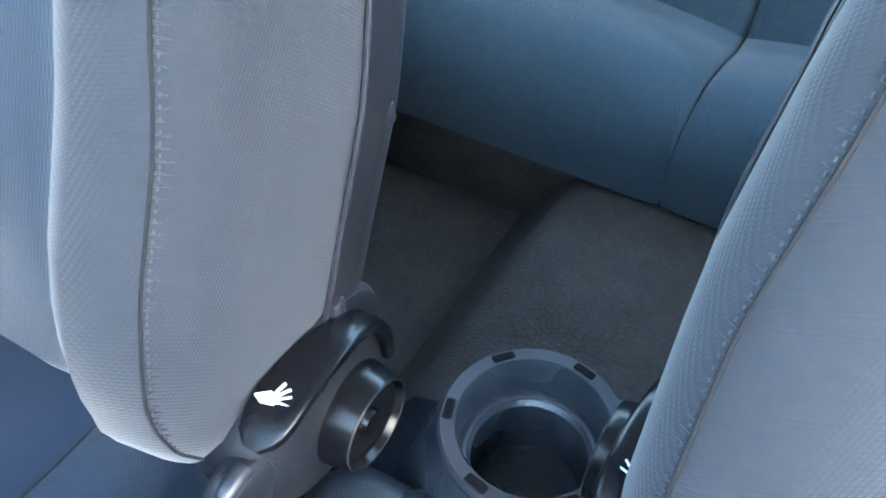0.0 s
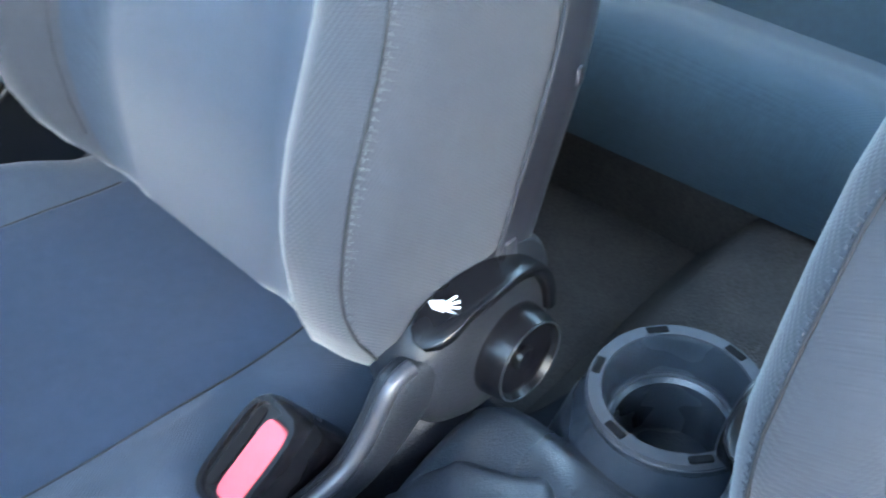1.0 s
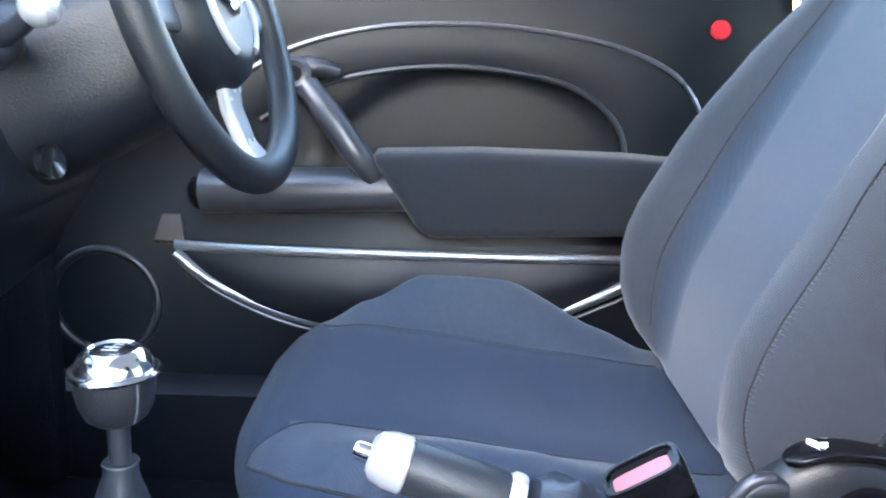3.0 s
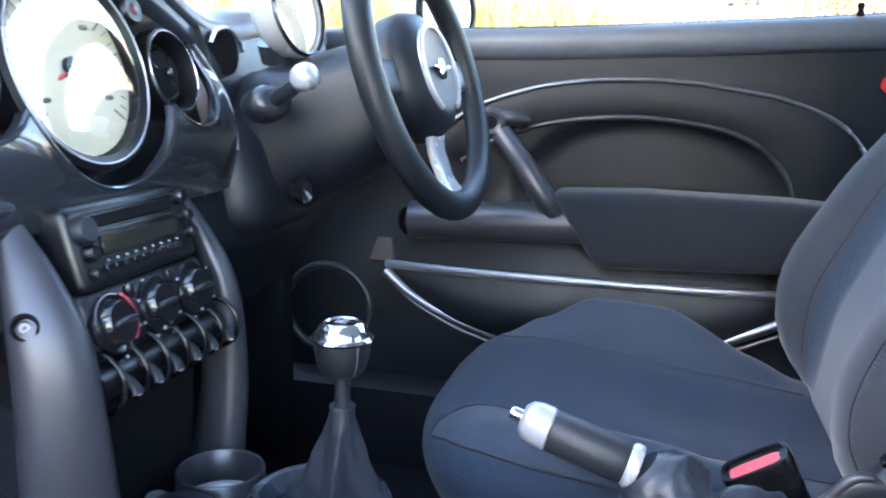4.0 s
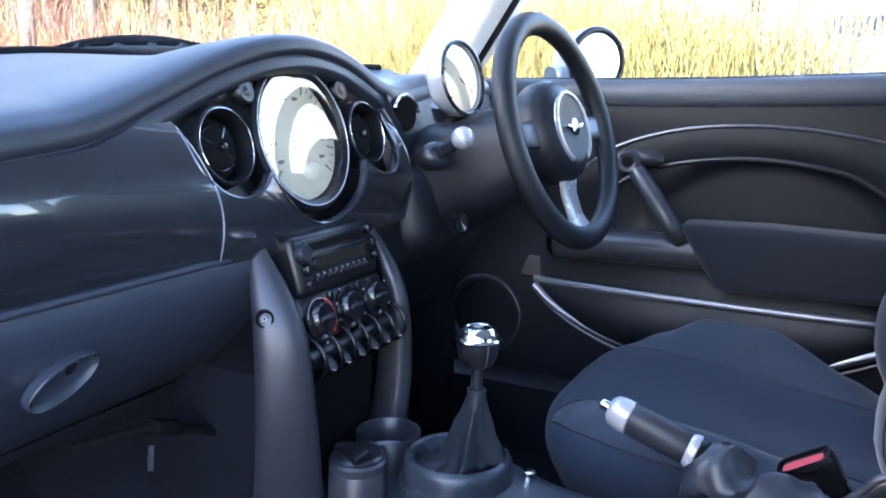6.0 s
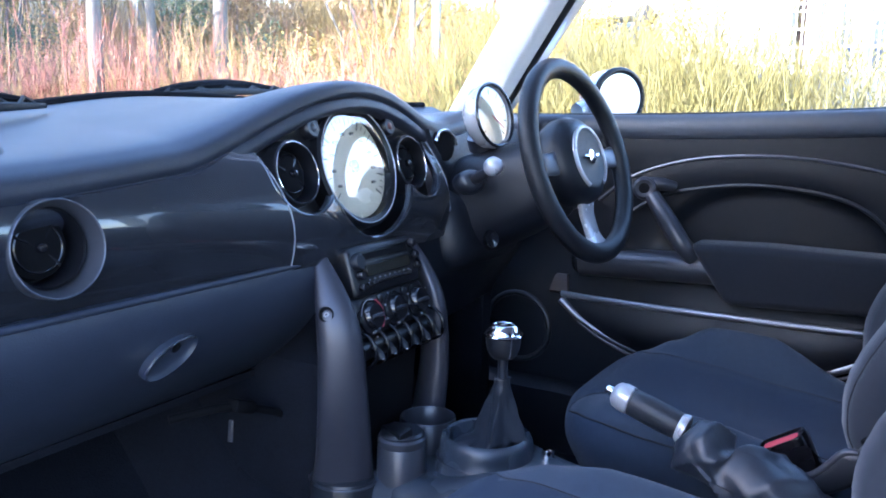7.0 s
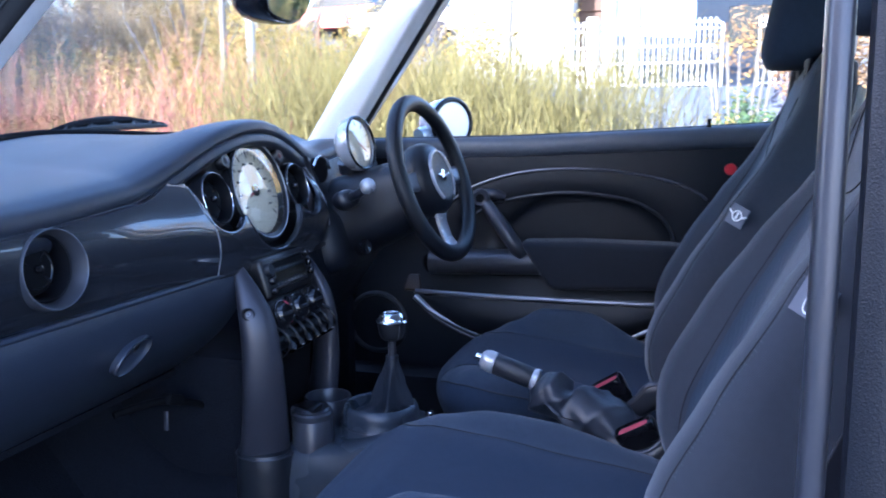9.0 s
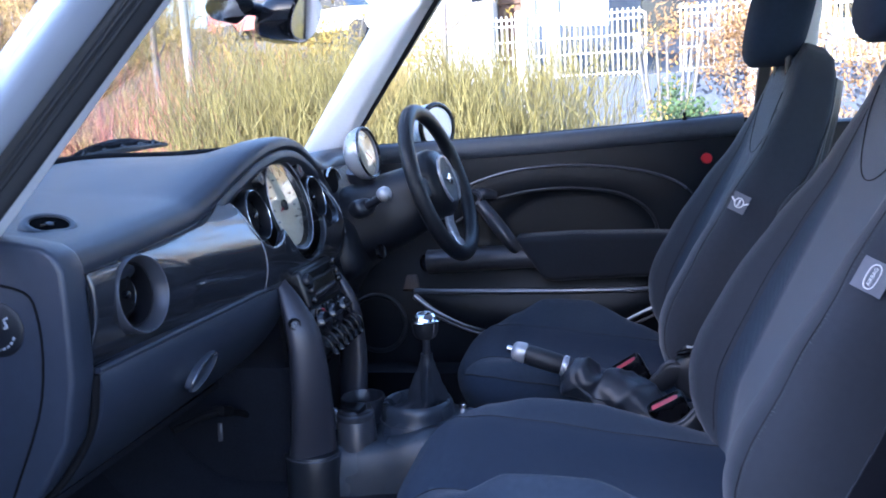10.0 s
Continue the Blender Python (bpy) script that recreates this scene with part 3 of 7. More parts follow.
for x, m in ((-0.093, PILLAR), (0.093, material("dim_red_lens", (0.10, 0.028, 0.025), 0.3))):
    c = on_face(x, 0.958)
    b = part("push_button", lathe([(0.0145, -0.012), (0.0145, 0.003), (0.012, 0.006), (0.002, 0.006)], c, TILT, 24), FASCIA, dash, "round push button with a lamp")
    part("button_lamp", lathe([(0.006, 0.0062), (0.004, 0.0078), (0.0005, 0.008)], c, TILT, 14), m, b)
# passenger vent in a flared silver-grey cup
pv = Vector((-0.487, 0.683, 0.848))
pax = Vector((-0.10, -1, 0.10)).normalized()
v = air_vent(0, 0, 0.0395, pax, at=pv + Vector((-0.004, 0.017, 0)), label="round black air vent in a flared grey cup", bright=False)
part("vent_cup", lathe([(0.0385, -0.034), (0.0395, -0.022), (0.0425, -0.010), (0.0460, -0.003), (0.0475, 0.0005), (0.0488, 0.0005), (0.0498, -0.002), (0.050, -0.03)], pv, pax, 48, cap=False), PILLAR, dash, "flared grey vent cup")
part("cup_edge", tube(circle(pv + pax * 0.0008, pax, 0.0482, 56), 0.0008, 6, ring=True), SATIN, dash)
# top pad outlet
def pad_at(x, y):
    """The pad's surface point and normal over a plan point."""
    u = (x + 0.615) / 1.23
    v = min((k / 400 for k in range(140, 401)), key=lambda k: abs(pad(u, k)[1] - y))
    p, a, b = (Vector(pad(*q)) for q in ((u, v), (u + 0.01, v), (u, v + 0.02)))
    return p, (a - p).cross(b - p).normalized()


tv, tn = pad_at(-0.512, 0.785)
tn = (tn + Vector((-0.14, -0.24, 0))).normalized()
tv = tv + tn * 0.005
o = part("demister_vent", lathe([(0.036, -0.010), (0.0335, -0.002), (0.0300, 0.0015), (0.0265, 0.0022), (0.0235, 0.0012), (0.0215, -0.006)], tv, tn, 44, cap=False), DASH, dash, "round demister outlet in the top pad")
# a flat black disc paints the depth of the outlet
part("demister_hole", lathe([(0.0225, -0.006), (0.0225, -0.0010), (0.0005, -0.0008)], tv, tn, 32), DEEP_BLACK, o)
part("demister_knob", lathe([(0.0045, -0.002), (0.0045, 0.0008), (0.0005, 0.0012)], tv, tn, 16), PLASTIC_SMOOTH, o)
for k in (-1, 1):
    part("demister_bar", tube([tv + Vector((k * 0.004, 0, 0)), tv + Vector((k * 0.017, 0, 0))], 0.0010, 5), PLASTIC, o)
part("screen_vent", rbox((-0.040, 0.880, 0.9915), (0.085, 0.012, 0.006), 0.002), BLACK, dash, "slim windscreen demister slot")
# end cap with the lock switch
# this end has the sky-lit plastic, the driver's end the plain dash skin
part("end_cap", prism([(0.842, 0.572), (0.800, 0.603), (0.760, 0.640), (0.720, 0.700), (0.7015, 0.775), (0.6985, 0.855), (0.6985, 0.900), (0.706, 0.918), (0.722, 0.928), (0.76, 0.936), (0.85, 0.946), (0.95, 0.955), (0.95, 0.572)], -0.618, -0.5740, "x", 0.007, 3), GLOVE, dash, "dark end cap of the dashboard")
part("end_cap", prism([(0.842, 0.572), (0.800, 0.603), (0.760, 0.640), (0.720, 0.700), (0.7015, 0.775), (0.7005, 0.855), (0.709, 0.884), (0.735, 0.900), (0.78, 0.908), (0.95, 0.925), (0.95, 0.572)], 0.590, 0.612, "x", 0.008), DASH, dash)
part("cap_groove", tube(spline([(-0.6185, 0.800, 0.63), (-0.6185, 0.745, 0.75), (-0.6185, 0.735, 0.85), (-0.6185, 0.765, 0.885), (-0.6185, 0.90, 0.895)], 20), 0.0016, 6), BLACK, dash)
sw = part("airbag_switch", lathe([(0.032, -0.006), (0.032, 0.001), (0.028, 0.004), (0.001, 0.003)], (-0.618, 0.786, 0.837), (-1, 0, 0), 32), PLASTIC, dash, "round black key switch with white marks")
for k in range(9):
    a = radians(205 + 16.2 * k)
    part("switch_mark", rbox((-0.6222, 0.786 - 0.0225 * math.cos(a), 0.837 + 0.0225 * math.sin(a)), (0.0012, 0.0042, 0.0030), 0.0004, 1, (-math.degrees(a) + 90, 0, 0)), TAG, sw)
for k in (-1, 1):
    for q, w_, h_ in ((0.019, 0.007, 0.0025), (0.013, 0.003, 0.007), (0.009, 0.006, 0.003)):
        part("switch_mark", rbox((-0.6222, 0.786 + k * (0.0125 + 0.1 * (q - 0.013)), 0.837 + q - 0.006), (0.0012, w_, h_), 0.0004, 1, (k * 25, 0, 0)), TAG, sw)
part("key_slot", rbox((-0.6225, 0.786, 0.8355), (0.0016, 0.003, 0.012), 0.0006, 1), BLACK, sw)
# glove box
def glove(u, v):
    x = -0.570 + 0.470 * u - 0.030 * v * v * (1 - u)
    z = 0.777 - 0.192 * v
    y = 0.692 + 0.012 * (1 - v) ** 8 + 0.148 * v ** 2.1 - 0.046 * u * (1 - v * 0.5)
    return (x, y, z + 0.01 * u - 0.012 * v * (1 - u))


gb = part("glove_box", sheet(glove, 30, 28, 0.014, (0, 1, 0)), GLOVE, dash, "dark grained glove box lid, closed")
part("lid_lip", tube([Vector(glove(k / 40, 0.0)) + Vector((0, -0.0015, -0.003)) for k in range(41)], 0.0042, 10), GLOVE, gb, "rounded upper edge of the lid")
gk = Vector((-0.352, 0.6885, 0.704))
gax = Vector((0.02, -1, -0.36)).normalized()
gu = Vector((0.90, 0, 0.44))
h = part("lid_handle", loft([circle(gk + gax * o_, gax, a_, 40, b_, up=gu) for a_, b_, o_ in ((0.021, 0.039, -0.006), (0.021, 0.039, 0.003), (0.0195, 0.0372, 0.0045), (0.0172, 0.0345, 0.001), (0.013, 0.030, -0.002), (0.0005, 0.001, -0.003))]), GLOVE, gb, "tilted oval glove box handle")
# chrome on the upper-left arc alone, standing in for the rim's glint
part("handle_glint", tube(circle(gk + gax * 0.0045, gax, 0.0198, 36, 0.0376, start=radians(-75), sweep=radians(150), up=gu), 0.0014, 6), CHROME, h)
part("lock", lathe([(0.008, -0.004), (0.008, 0.002), (0.006, 0.003), (0.0005, 0.003)], gk + Vector((0.010, 0.002, 0.010)), gax, 18), GLOSS, h)
part("lock_ring", tube(circle(gk + Vector((0.010, 0.002, 0.010)) + gax * 0.002, gax, 0.0095, 20), 0.0008, 5, ring=True), PILLAR, h)
part("box_gap", tube(spline([(-0.573, 0.703, 0.770), (-0.577, 0.717, 0.70), (-0.590, 0.76, 0.635), (-0.603, 0.84, 0.572)], 20), 0.005, 8), BLACK, gb)
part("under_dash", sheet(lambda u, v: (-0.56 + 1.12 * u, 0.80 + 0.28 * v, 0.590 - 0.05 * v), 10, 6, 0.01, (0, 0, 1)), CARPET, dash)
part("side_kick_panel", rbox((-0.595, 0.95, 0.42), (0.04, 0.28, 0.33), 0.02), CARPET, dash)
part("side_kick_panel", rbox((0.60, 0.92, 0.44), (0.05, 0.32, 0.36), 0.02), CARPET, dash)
# knee panel round the steering column
part("knee_panel", sheet(lambda u, v: (0.128 + 0.462 * u, lerp_table([(0, 0.660), (0.4, 0.650), (1, 0.72)], v) + 0.03 * sstep(0.5, 1, u), 0.80 - 0.20 * v), 20, 14, 0.014, (0, 1, 0)), PLASTIC, dash, "dark plastic knee panel")
part("driver_panel", sheet(lambda u, v: (0.217 + 0.358 * u, 0.690 - 0.02 * math.sin(math.pi * v), 0.79 + (lip(0.217 + 0.358 * u) - 0.80) * v), 14, 8, 0.012, (0, 1, 0)), PLASTIC, dash)

loom = thing("wiring_loom", (-0.15, 0.78, 0.52), "loose black cables with a bright clip under the glove box", "cable")
part("cable", tube(spline([(-0.26, 0.80, 0.575), (-0.20, 0.765, 0.580), (-0.14, 0.755, 0.562), (-0.09, 0.752, 0.538), (-0.04, 0.745, 0.495), (-0.02, 0.74, 0.455)], 28), 0.006, 10), BLACK, loom, "black cable")
part("clip", rbox((-0.196, 0.752, 0.548), (0.003, 0.007, 0.030), 0.001, 2, (0, 8, 10)), PILLAR, loom, "bright metal clip")
part("connector", rbox((-0.168, 0.758, 0.574), (0.040, 0.022, 0.018), 0.004, 2, (0, 20, 0)), BLACK, loom)
# ---- centre stack ----
stack = thing("centre_stack", (0, 0.66, 0.46), "black centre stack with radio, heater dials and toggle switches", "centre console")
for sx in (-1, 1):
    # a blade-like strut, its broad face turned outwards and back
    inset = 0.012 if sx > 0 else 0.0
    pts = spline([(sx * (0.114 - inset), 0.668, 0.806), (sx * (0.122 - inset), 0.640, 0.755), (sx * (0.128 - inset), 0.618, 0.690), (sx * (0.126 - inset * 0.7), 0.614, 0.60), (sx * (0.116 - inset * 0.3), 0.620, 0.52), (sx * 0.111, 0.626, 0.475)], 26)
    along, face = Vector((sx * 0.61, 0.79, 0)), Vector((sx * 0.79, -0.61, 0))

    def strut_ring(i):
        a_ = 0.004 + 0.017 * sstep(-0.06, 0.40, i / 25) + 0.022 * i / 25
        return [pts[i] + along * p + face * q for p, q in rim_section(a_, a_ * 0.56, 28, 0.85)]
    s_ = part("strut", loft([strut_ring(i) for i in range(26)]), STRUT, stack, "curved satin grey strut")
    spot = pts[8] + face * 0.0135 + along * 0.012
    sc_ = part("strut_screw", lathe([(0.0100, -0.012), (0.0100, 0.0025), (0.0088, 0.0032), (0.0076, 0.0020), (0.0072, -0.002), (0.0005, -0.002)], spot, face, 24), BLACK, s_, "recessed screw in a black cup")
    part("screw_head", lathe([(0.0050, -0.003), (0.0048, -0.0002), (0.0036, 0.0012), (0.0018, 0.0012), (0.0014, -0.0002), (0.0005, -0.0002)], spot, face, 18), RAIL, sc_)
    ft = part("strut_foot", tube([(sx * 0.110, 0.626, 0.482), (sx * 0.110, 0.626, 0.478), (sx * 0.110, 0.627, 0.452), (sx * 0.110, 0.628, 0.36)], lambda k: 0.0455 if k < 0.2 else 0.0475, 24, flat=0.86, up=(0, -1, 0)), HOUSING, s_, "dark strut foot with a raised collar")
    part("foot_collar", tube([(sx * 0.110 + 0.0412 * math.cos(a), 0.626 + 0.0478 * math.sin(a), 0.477) for a in [math.tau * k / 40 for k in range(40)]], 0.0018, 6, ring=True), PILLAR, ft)
part("backing", sheet(lambda u, v: (-0.085 + 0.17 * u, lerp_table([(0, 0.668), (0.5, 0.655), (1, 0.68)], v), 0.80 - 0.34 * v), 6, 12, 0.02, (0, 1, 0)), BLACK, stack)
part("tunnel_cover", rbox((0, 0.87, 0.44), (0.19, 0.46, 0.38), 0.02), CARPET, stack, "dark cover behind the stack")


def stack_y(z):
    return 0.640 + (z - 0.79) * 0.30


# radio
rad = part("radio", rbox((-0.010, stack_y(0.758) + 0.016, 0.758), (0.166, 0.05, 0.070), 0.008, 3, (-16, 0, 0)), FASCIA, stack, "black car radio with a long display")
RS = Vector((0, -math.cos(radians(16)), math.sin(radians(16))))


def radio_at(x, dz, out=0.0):
    z = 0.758 + dz * math.cos(radians(16))
    return Vector((x * 0.89 - 0.010, stack_y(0.758) + 0.016 - 0.0257 * math.cos(radians(16)) + dz * math.sin(radians(16)), z + 0.0075)) + RS * out


part("disc_slot", rbox(radio_at(0.0, 0.018), (0.114, 0.005, 0.010), 0.001, 1, (-16, 0, 0)), BLACK, rad)
part("display", rbox(radio_at(0.004, -0.002), (0.109, 0.005, 0.016), 0.001, 1, (-16, 0, 0)), material("radio_display", (0.013, 0.012, 0.009), 0.2), rad, "unlit amber-grey display")
part("radio_ledge", rbox(radio_at(0.0, 0.009, 0.001), (0.114, 0.005, 0.0016), 0.0006, 1, (-16, 0, 0)), PILLAR, rad)
part("radio_ledge", rbox(radio_at(0.0, 0.026, 0.001), (0.125, 0.005, 0.0012), 0.0005, 1, (-16, 0, 0)), PILLAR, rad)
for k in range(9):
    part("radio_key", rbox(radio_at(-0.056 + k * 0.014, -0.020, 0.001), (0.011, 0.005, 0.006), 0.001, 1, (-16, 0, 0)), GLOSS, rad)
    part("key_mark", rbox(radio_at(-0.056 + k * 0.014, -0.0145, 0.0022), (0.0022, 0.002, 0.0022), 0.0005, 1, (-16, 0, 0)), TAG, rad)
for x, dz, r, m in ((-0.076, 0.013, 0.012, PLASTIC), (-0.076, -0.006, 0.007, GLOSS), (-0.078, -0.023, 0.006, GLOSS), (0.080, 0.022, 0.007, GLOSS), (0.082, 0.004, 0.006, GLOSS), (0.082, -0.012, 0.006, GLOSS)):
    part("radio_knob", lathe([(r, -0.004), (r, 0.005), (r * 0.8, 0.008), (0.0005, 0.008)], radio_at(x, dz), RS, 20), m, rad)
# heater panel
hz = 0.700
hv = part("heater_panel", rbox((-0.012, stack_y(hz) + 0.012, hz), (0.178, 0.04, 0.058), 0.012, 3, (-16, 0, 0)), FASCIA, stack, "dark heater panel with three dials")
for k, x in enumerate((-0.073, -0.013, 0.046)):
    c = Vector((x, stack_y(hz) - 0.0075, hz + 0.0035))
    d = part("heater_dial", lathe([(0.0255, -0.006), (0.0255, 0.002), (0.023, 0.003), (0.020, 0.002), (0.018, 0.010), (0.0165, 0.012), (0.0005, 0.011)], c, RS, 32), GLOSS, hv, "round heater dial")
    part("dial_pointer", rbox(c + RS * 0.0135, (0.026, 0.006, 0.005), 0.0015, 1, (-16, 0, 0)), PLASTIC_SMOOTH, d)
    part("dial_rim", tube(circle(c + RS * 0.003, RS, 0.0245, 40), 0.0007, 6, ring=True), GLOSS, d)
    if k == 0:
        part("warm_band", tube(circle(c + RS * 0.0055, RS, 0.0240, 16, start=radians(120), sweep=radians(110)), 0.0012, 6), RED, d)
        part("cool_band", tube(circle(c + RS * 0.003, RS, 0.0240, 16, start=radians(10), sweep=radians(105)), 0.0009, 6), TAG, d)
    for a in ((-150, -105, -60, -20, 20, 60), (-150, -115, -60, 30, 150))[k - 1] if k else (-90, -160):
        q = circle(c, RS, 0.0285, 3, start=radians(a), sweep=0.01)[0]
        part("dial_mark", rbox(q + RS * 0.0045, (0.0030, 0.002, 0.0026), 0.0007, 1, (-16, 0, 0)), TAG, d)
for x in (-0.043, 0.017):
    part("heater_button", lathe([(0.0065, -0.002), (0.0065, 0.005), (0.0005, 0.006)], (x, stack_y(0.722) - 0.006, 0.7215), RS, 16), GLOSS, hv)
# toggle switches between black guard hoops
tz = 0.660
tg = part("switch_bar", tube([(-0.100, stack_y(tz) + 0.010, tz - 0.002), (0.088, stack_y(tz) + 0.010, tz - 0.002)], 0.016, 18), FASCIA, stack, "row of black toggle switches with hoops")
for k in range(7):
    x = -0.096 + k * 0.030
    c = Vector((x, stack_y(tz) + 0.004, tz))
    part("guard_hoop", tube(circle(c, (1, 0, 0), 0.025, 22, start=radians(-120), sweep=radians(225), up=(0, 0, 1)), 0.0024, 10), HOOP, tg, "black guard hoop")
    if k < 6:
        t_ = part("toggle", tube([c + Vector((0.015, -0.008, 0.005)), c + Vector((0.015, -0.017, 0.001)), c + Vector((0.015, -0.023, -0.005)), c + Vector((0.015, -0.0245, -0.010))], lambda q: 0.0030 + 0.0018 * q, 12, flat=1.3), PLASTIC, tg, "black toggle with a bright tip")
        part("toggle_tip", rbox(c + Vector((0.015, -0.0268, -0.010)), (0.0050, 0.0030, 0.0026), 0.0012, 2), SILVER, t_)
part("lower_panel", sheet(lambda u, v: (-0.085 + 0.17 * u, 0.628 + 0.012 * v, 0.640 - 0.17 * v), 4, 8, 0.02, (0, 1, 0)), BLACK, stack)

# ---- centre console ----
con = thing("tunnel_console", (0, 0.2, 0.42), "dark grained plastic console along the tunnel between the seats", "console")


def console_ring(y):
    w = lerp_table([(-0.20, 0.055), (-0.15, 0.075), (-0.02, 0.078), (0.15, 0.066), (0.36, 0.068), (0.46, 0.095), (0.60, 0.105), (0.66, 0.105)], y)
    z = lerp_table([(-0.20, 0.500), (-0.13, 0.526), (-0.02, 0.522), (0.10, 0.500), (0.30, 0.500), (0.42, 0.512), (0.52, 0.488), (0.66, 0.48)], y)
    return [(-w - 0.015, y, 0.34), (-w - 0.01, y, z - 0.05), (-w, y, z - 0.018), (-w + 0.012, y, z - 0.004), (-w + 0.03, y, z), (0, y, z + 0.001), (w - 0.03, y, z), (w - 0.012, y, z - 0.004), (w, y, z - 0.018), (w + 0.01, y, z - 0.05), (w + 0.015, y, 0.34)]


CUP = Vector((-0.019, -0.112, 0.542))
part("console_body", loft([[(x * 0.72 - 0.006, -0.072, z - (0.045 if z > 0.4 else 0)) for x, y, z in console_ring(-0.06)], [(x * 0.93 - 0.002, -0.060, z - (0.010 if z > 0.4 else 0)) for x, y, z in console_ring(-0.06)]] + [console_ring(y) for y in [-0.205 + 0.8 * i / 40 for i in range(8, 41)] + [0.63, 0.66]]), CONSOLE, con, "dark grained console body")
# rear cup holder, set through the console's tail
tail = loft([circle((CUP.x, CUP.y, z), (0, 0, 1), r, 40) for z, r in ((0.36, 0.088), (0.46, 0.078), (0.505, 0.064), (0.524, 0.055), (0.534, 0.0515))], cap=False)
part("cup_surround", tail, CONSOLE, con, "dark console tail round the cup holder")
cup = part("cup_holder", lathe([(0.0515, -0.012), (0.0515, -0.002), (0.0495, 0.0), (0.0425, 0.0), (0.0405, -0.003), (0.0395, -0.03), (0.038, -0.030), (0.0335, -0.034), (0.0325, -0.078), (0.0005, -0.080)], CUP, (0, 0, 1), 56, cap=False), CONSOLE, con, "round grey cup holder with a notched rim")
# rim coloured lighter than the cup to stand in for its sheen
part("cup_rim", lathe([(0.0518, -0.003), (0.0500, 0.0008), (0.0425, 0.0008), (0.0418, -0.002)], CUP, (0, 0, 1), 56, cap=False), PILLAR, cup, "satin grey notched rim")
for k in range(6):
    a = radians(18 + 60 * k)
    part("rim_notch", rbox(CUP + Vector((math.cos(a) * 0.0462, math.sin(a) * 0.0462, -0.0003)), (0.0055, 0.0135, 0.004), 0.001, 1, (0, 0, 18 + 60 * k)), BLACK, cup)
# bright ring paints a reflection on the cup's inner step
part("cup_step", tube(circle(CUP + Vector((0, 0, -0.031)), (0, 0, 1), 0.0372, 48), 0.0012, 8, ring=True), SATIN, cup, "bright step inside the cup, painted for a reflection")
# front cup holders and the lidded tray ahead of the gear lever
c = Vector((-0.062, 0.560, 0.536))
w_ = part("front_tray", lathe([(0.036, -0.09), (0.034, -0.012), (0.033, -0.010), (0.034, -0.008), (0.034, 0.0), (0.031, 0.003), (0.0005, 0.003)], c, (0, 0, 1), 40), PILLAR, con, "round grey ashtray standing on the console")
part("tray_lid", lathe([(0.031, 0.002), (0.031, 0.006), (0.028, 0.009), (0.0005, 0.010)], c, (0, 0, 1), 36), PLASTIC_SMOOTH, w_, "closed round lid")
part("lid_ridge", loft([[c + Matrix.Rotation(radians(-28), 3, "Z") @ Vector((x_, y_, z_)) for x_, z_ in ((-0.020, 0.008), (-0.018, 0.010 + h_ * 0.35), (-0.001, 0.010 + h_), (0.001, 0.010 + h_), (0.002, 0.008))] for y_, h_ in ((-0.027, 0.010), (-0.026, 0.011), (0.0, 0.009), (0.022, 0.004), (0.026, 0.001))]), FASCIA, w_, "wedge-shaped finger ridge")
c = Vector((0.034, 0.575, 0.530))
w_ = part("front_cup_holder", lathe([(0.042, -0.07), (0.042, 0.0), (0.0405, 0.002), (0.039, 0.0), (0.037, -0.040), (0.0005, -0.041)], c, (0, 0, 1), 40, cap=False), PLASTIC_SMOOTH, con, "round dark front cup holder")
part("cup_rim", tube(circle(c + Vector((0, 0, 0.0015)), (0, 0, 1), 0.0405, 44), 0.0012, 6, ring=True), PILLAR, w_)
part("cup_band", tube(circle(c + Vector((0, 0, -0.034)), (0, 0, 1), 0.036, 36), 0.005, 8, ring=True), SILVER, w_)
part("small_cap", lathe([(0.009, -0.01), (0.009, 0.005), (0.0075, 0.009), (0.0005, 0.0095)], (0.043, 0.384, 0.509), (0, 0, 1), 18), CHROME, con, "small round bright cap")
part("small_cap", lathe([(0.011, -0.03), (0.011, 0.002), (0.009, 0.005), (0.0005, 0.0055)], (-0.016, 0.612, 0.519), (0, 0, 1), 18), SILVER, con, "small round bright cap")
part("console_seam", tube(spline([(-0.045, -0.03, 0.5245), (-0.052, 0.05, 0.511), (-0.046, 0.13, 0.502)], 14), 0.0015, 6), BLACK, con)

# ---- gear lever ----
gear = thing("gear_lever", (0.003, 0.445, 0.50), "chrome-capped gear lever in a black leather gaiter", "gear lever")
G = Vector((0.006, 0.440, 0.50))
gr = part("gaiter_ring", lathe([(0.074, -0.02), (0.0705, 0.004), (0.0675, 0.008), (0.0668, 0.022), (0.0650, 0.031), (0.0618, 0.0375), (0.0575, 0.0395), (0.0540, 0.0375), (0.0520, 0.031), (0.0510, 0.012)], G + Vector((0, 0.022, 0)), (0, 0, 1), 56, cap=False), CONSOLE, gear, "thick round dark gaiter ring")
part("ring_joint", tube(circle(G + Vector((0, 0.022, 0.0065)), (0, 0, 1), 0.0690, 56), 0.0014, 6, ring=True), PILLAR, gr, "pale joint line under the ring")


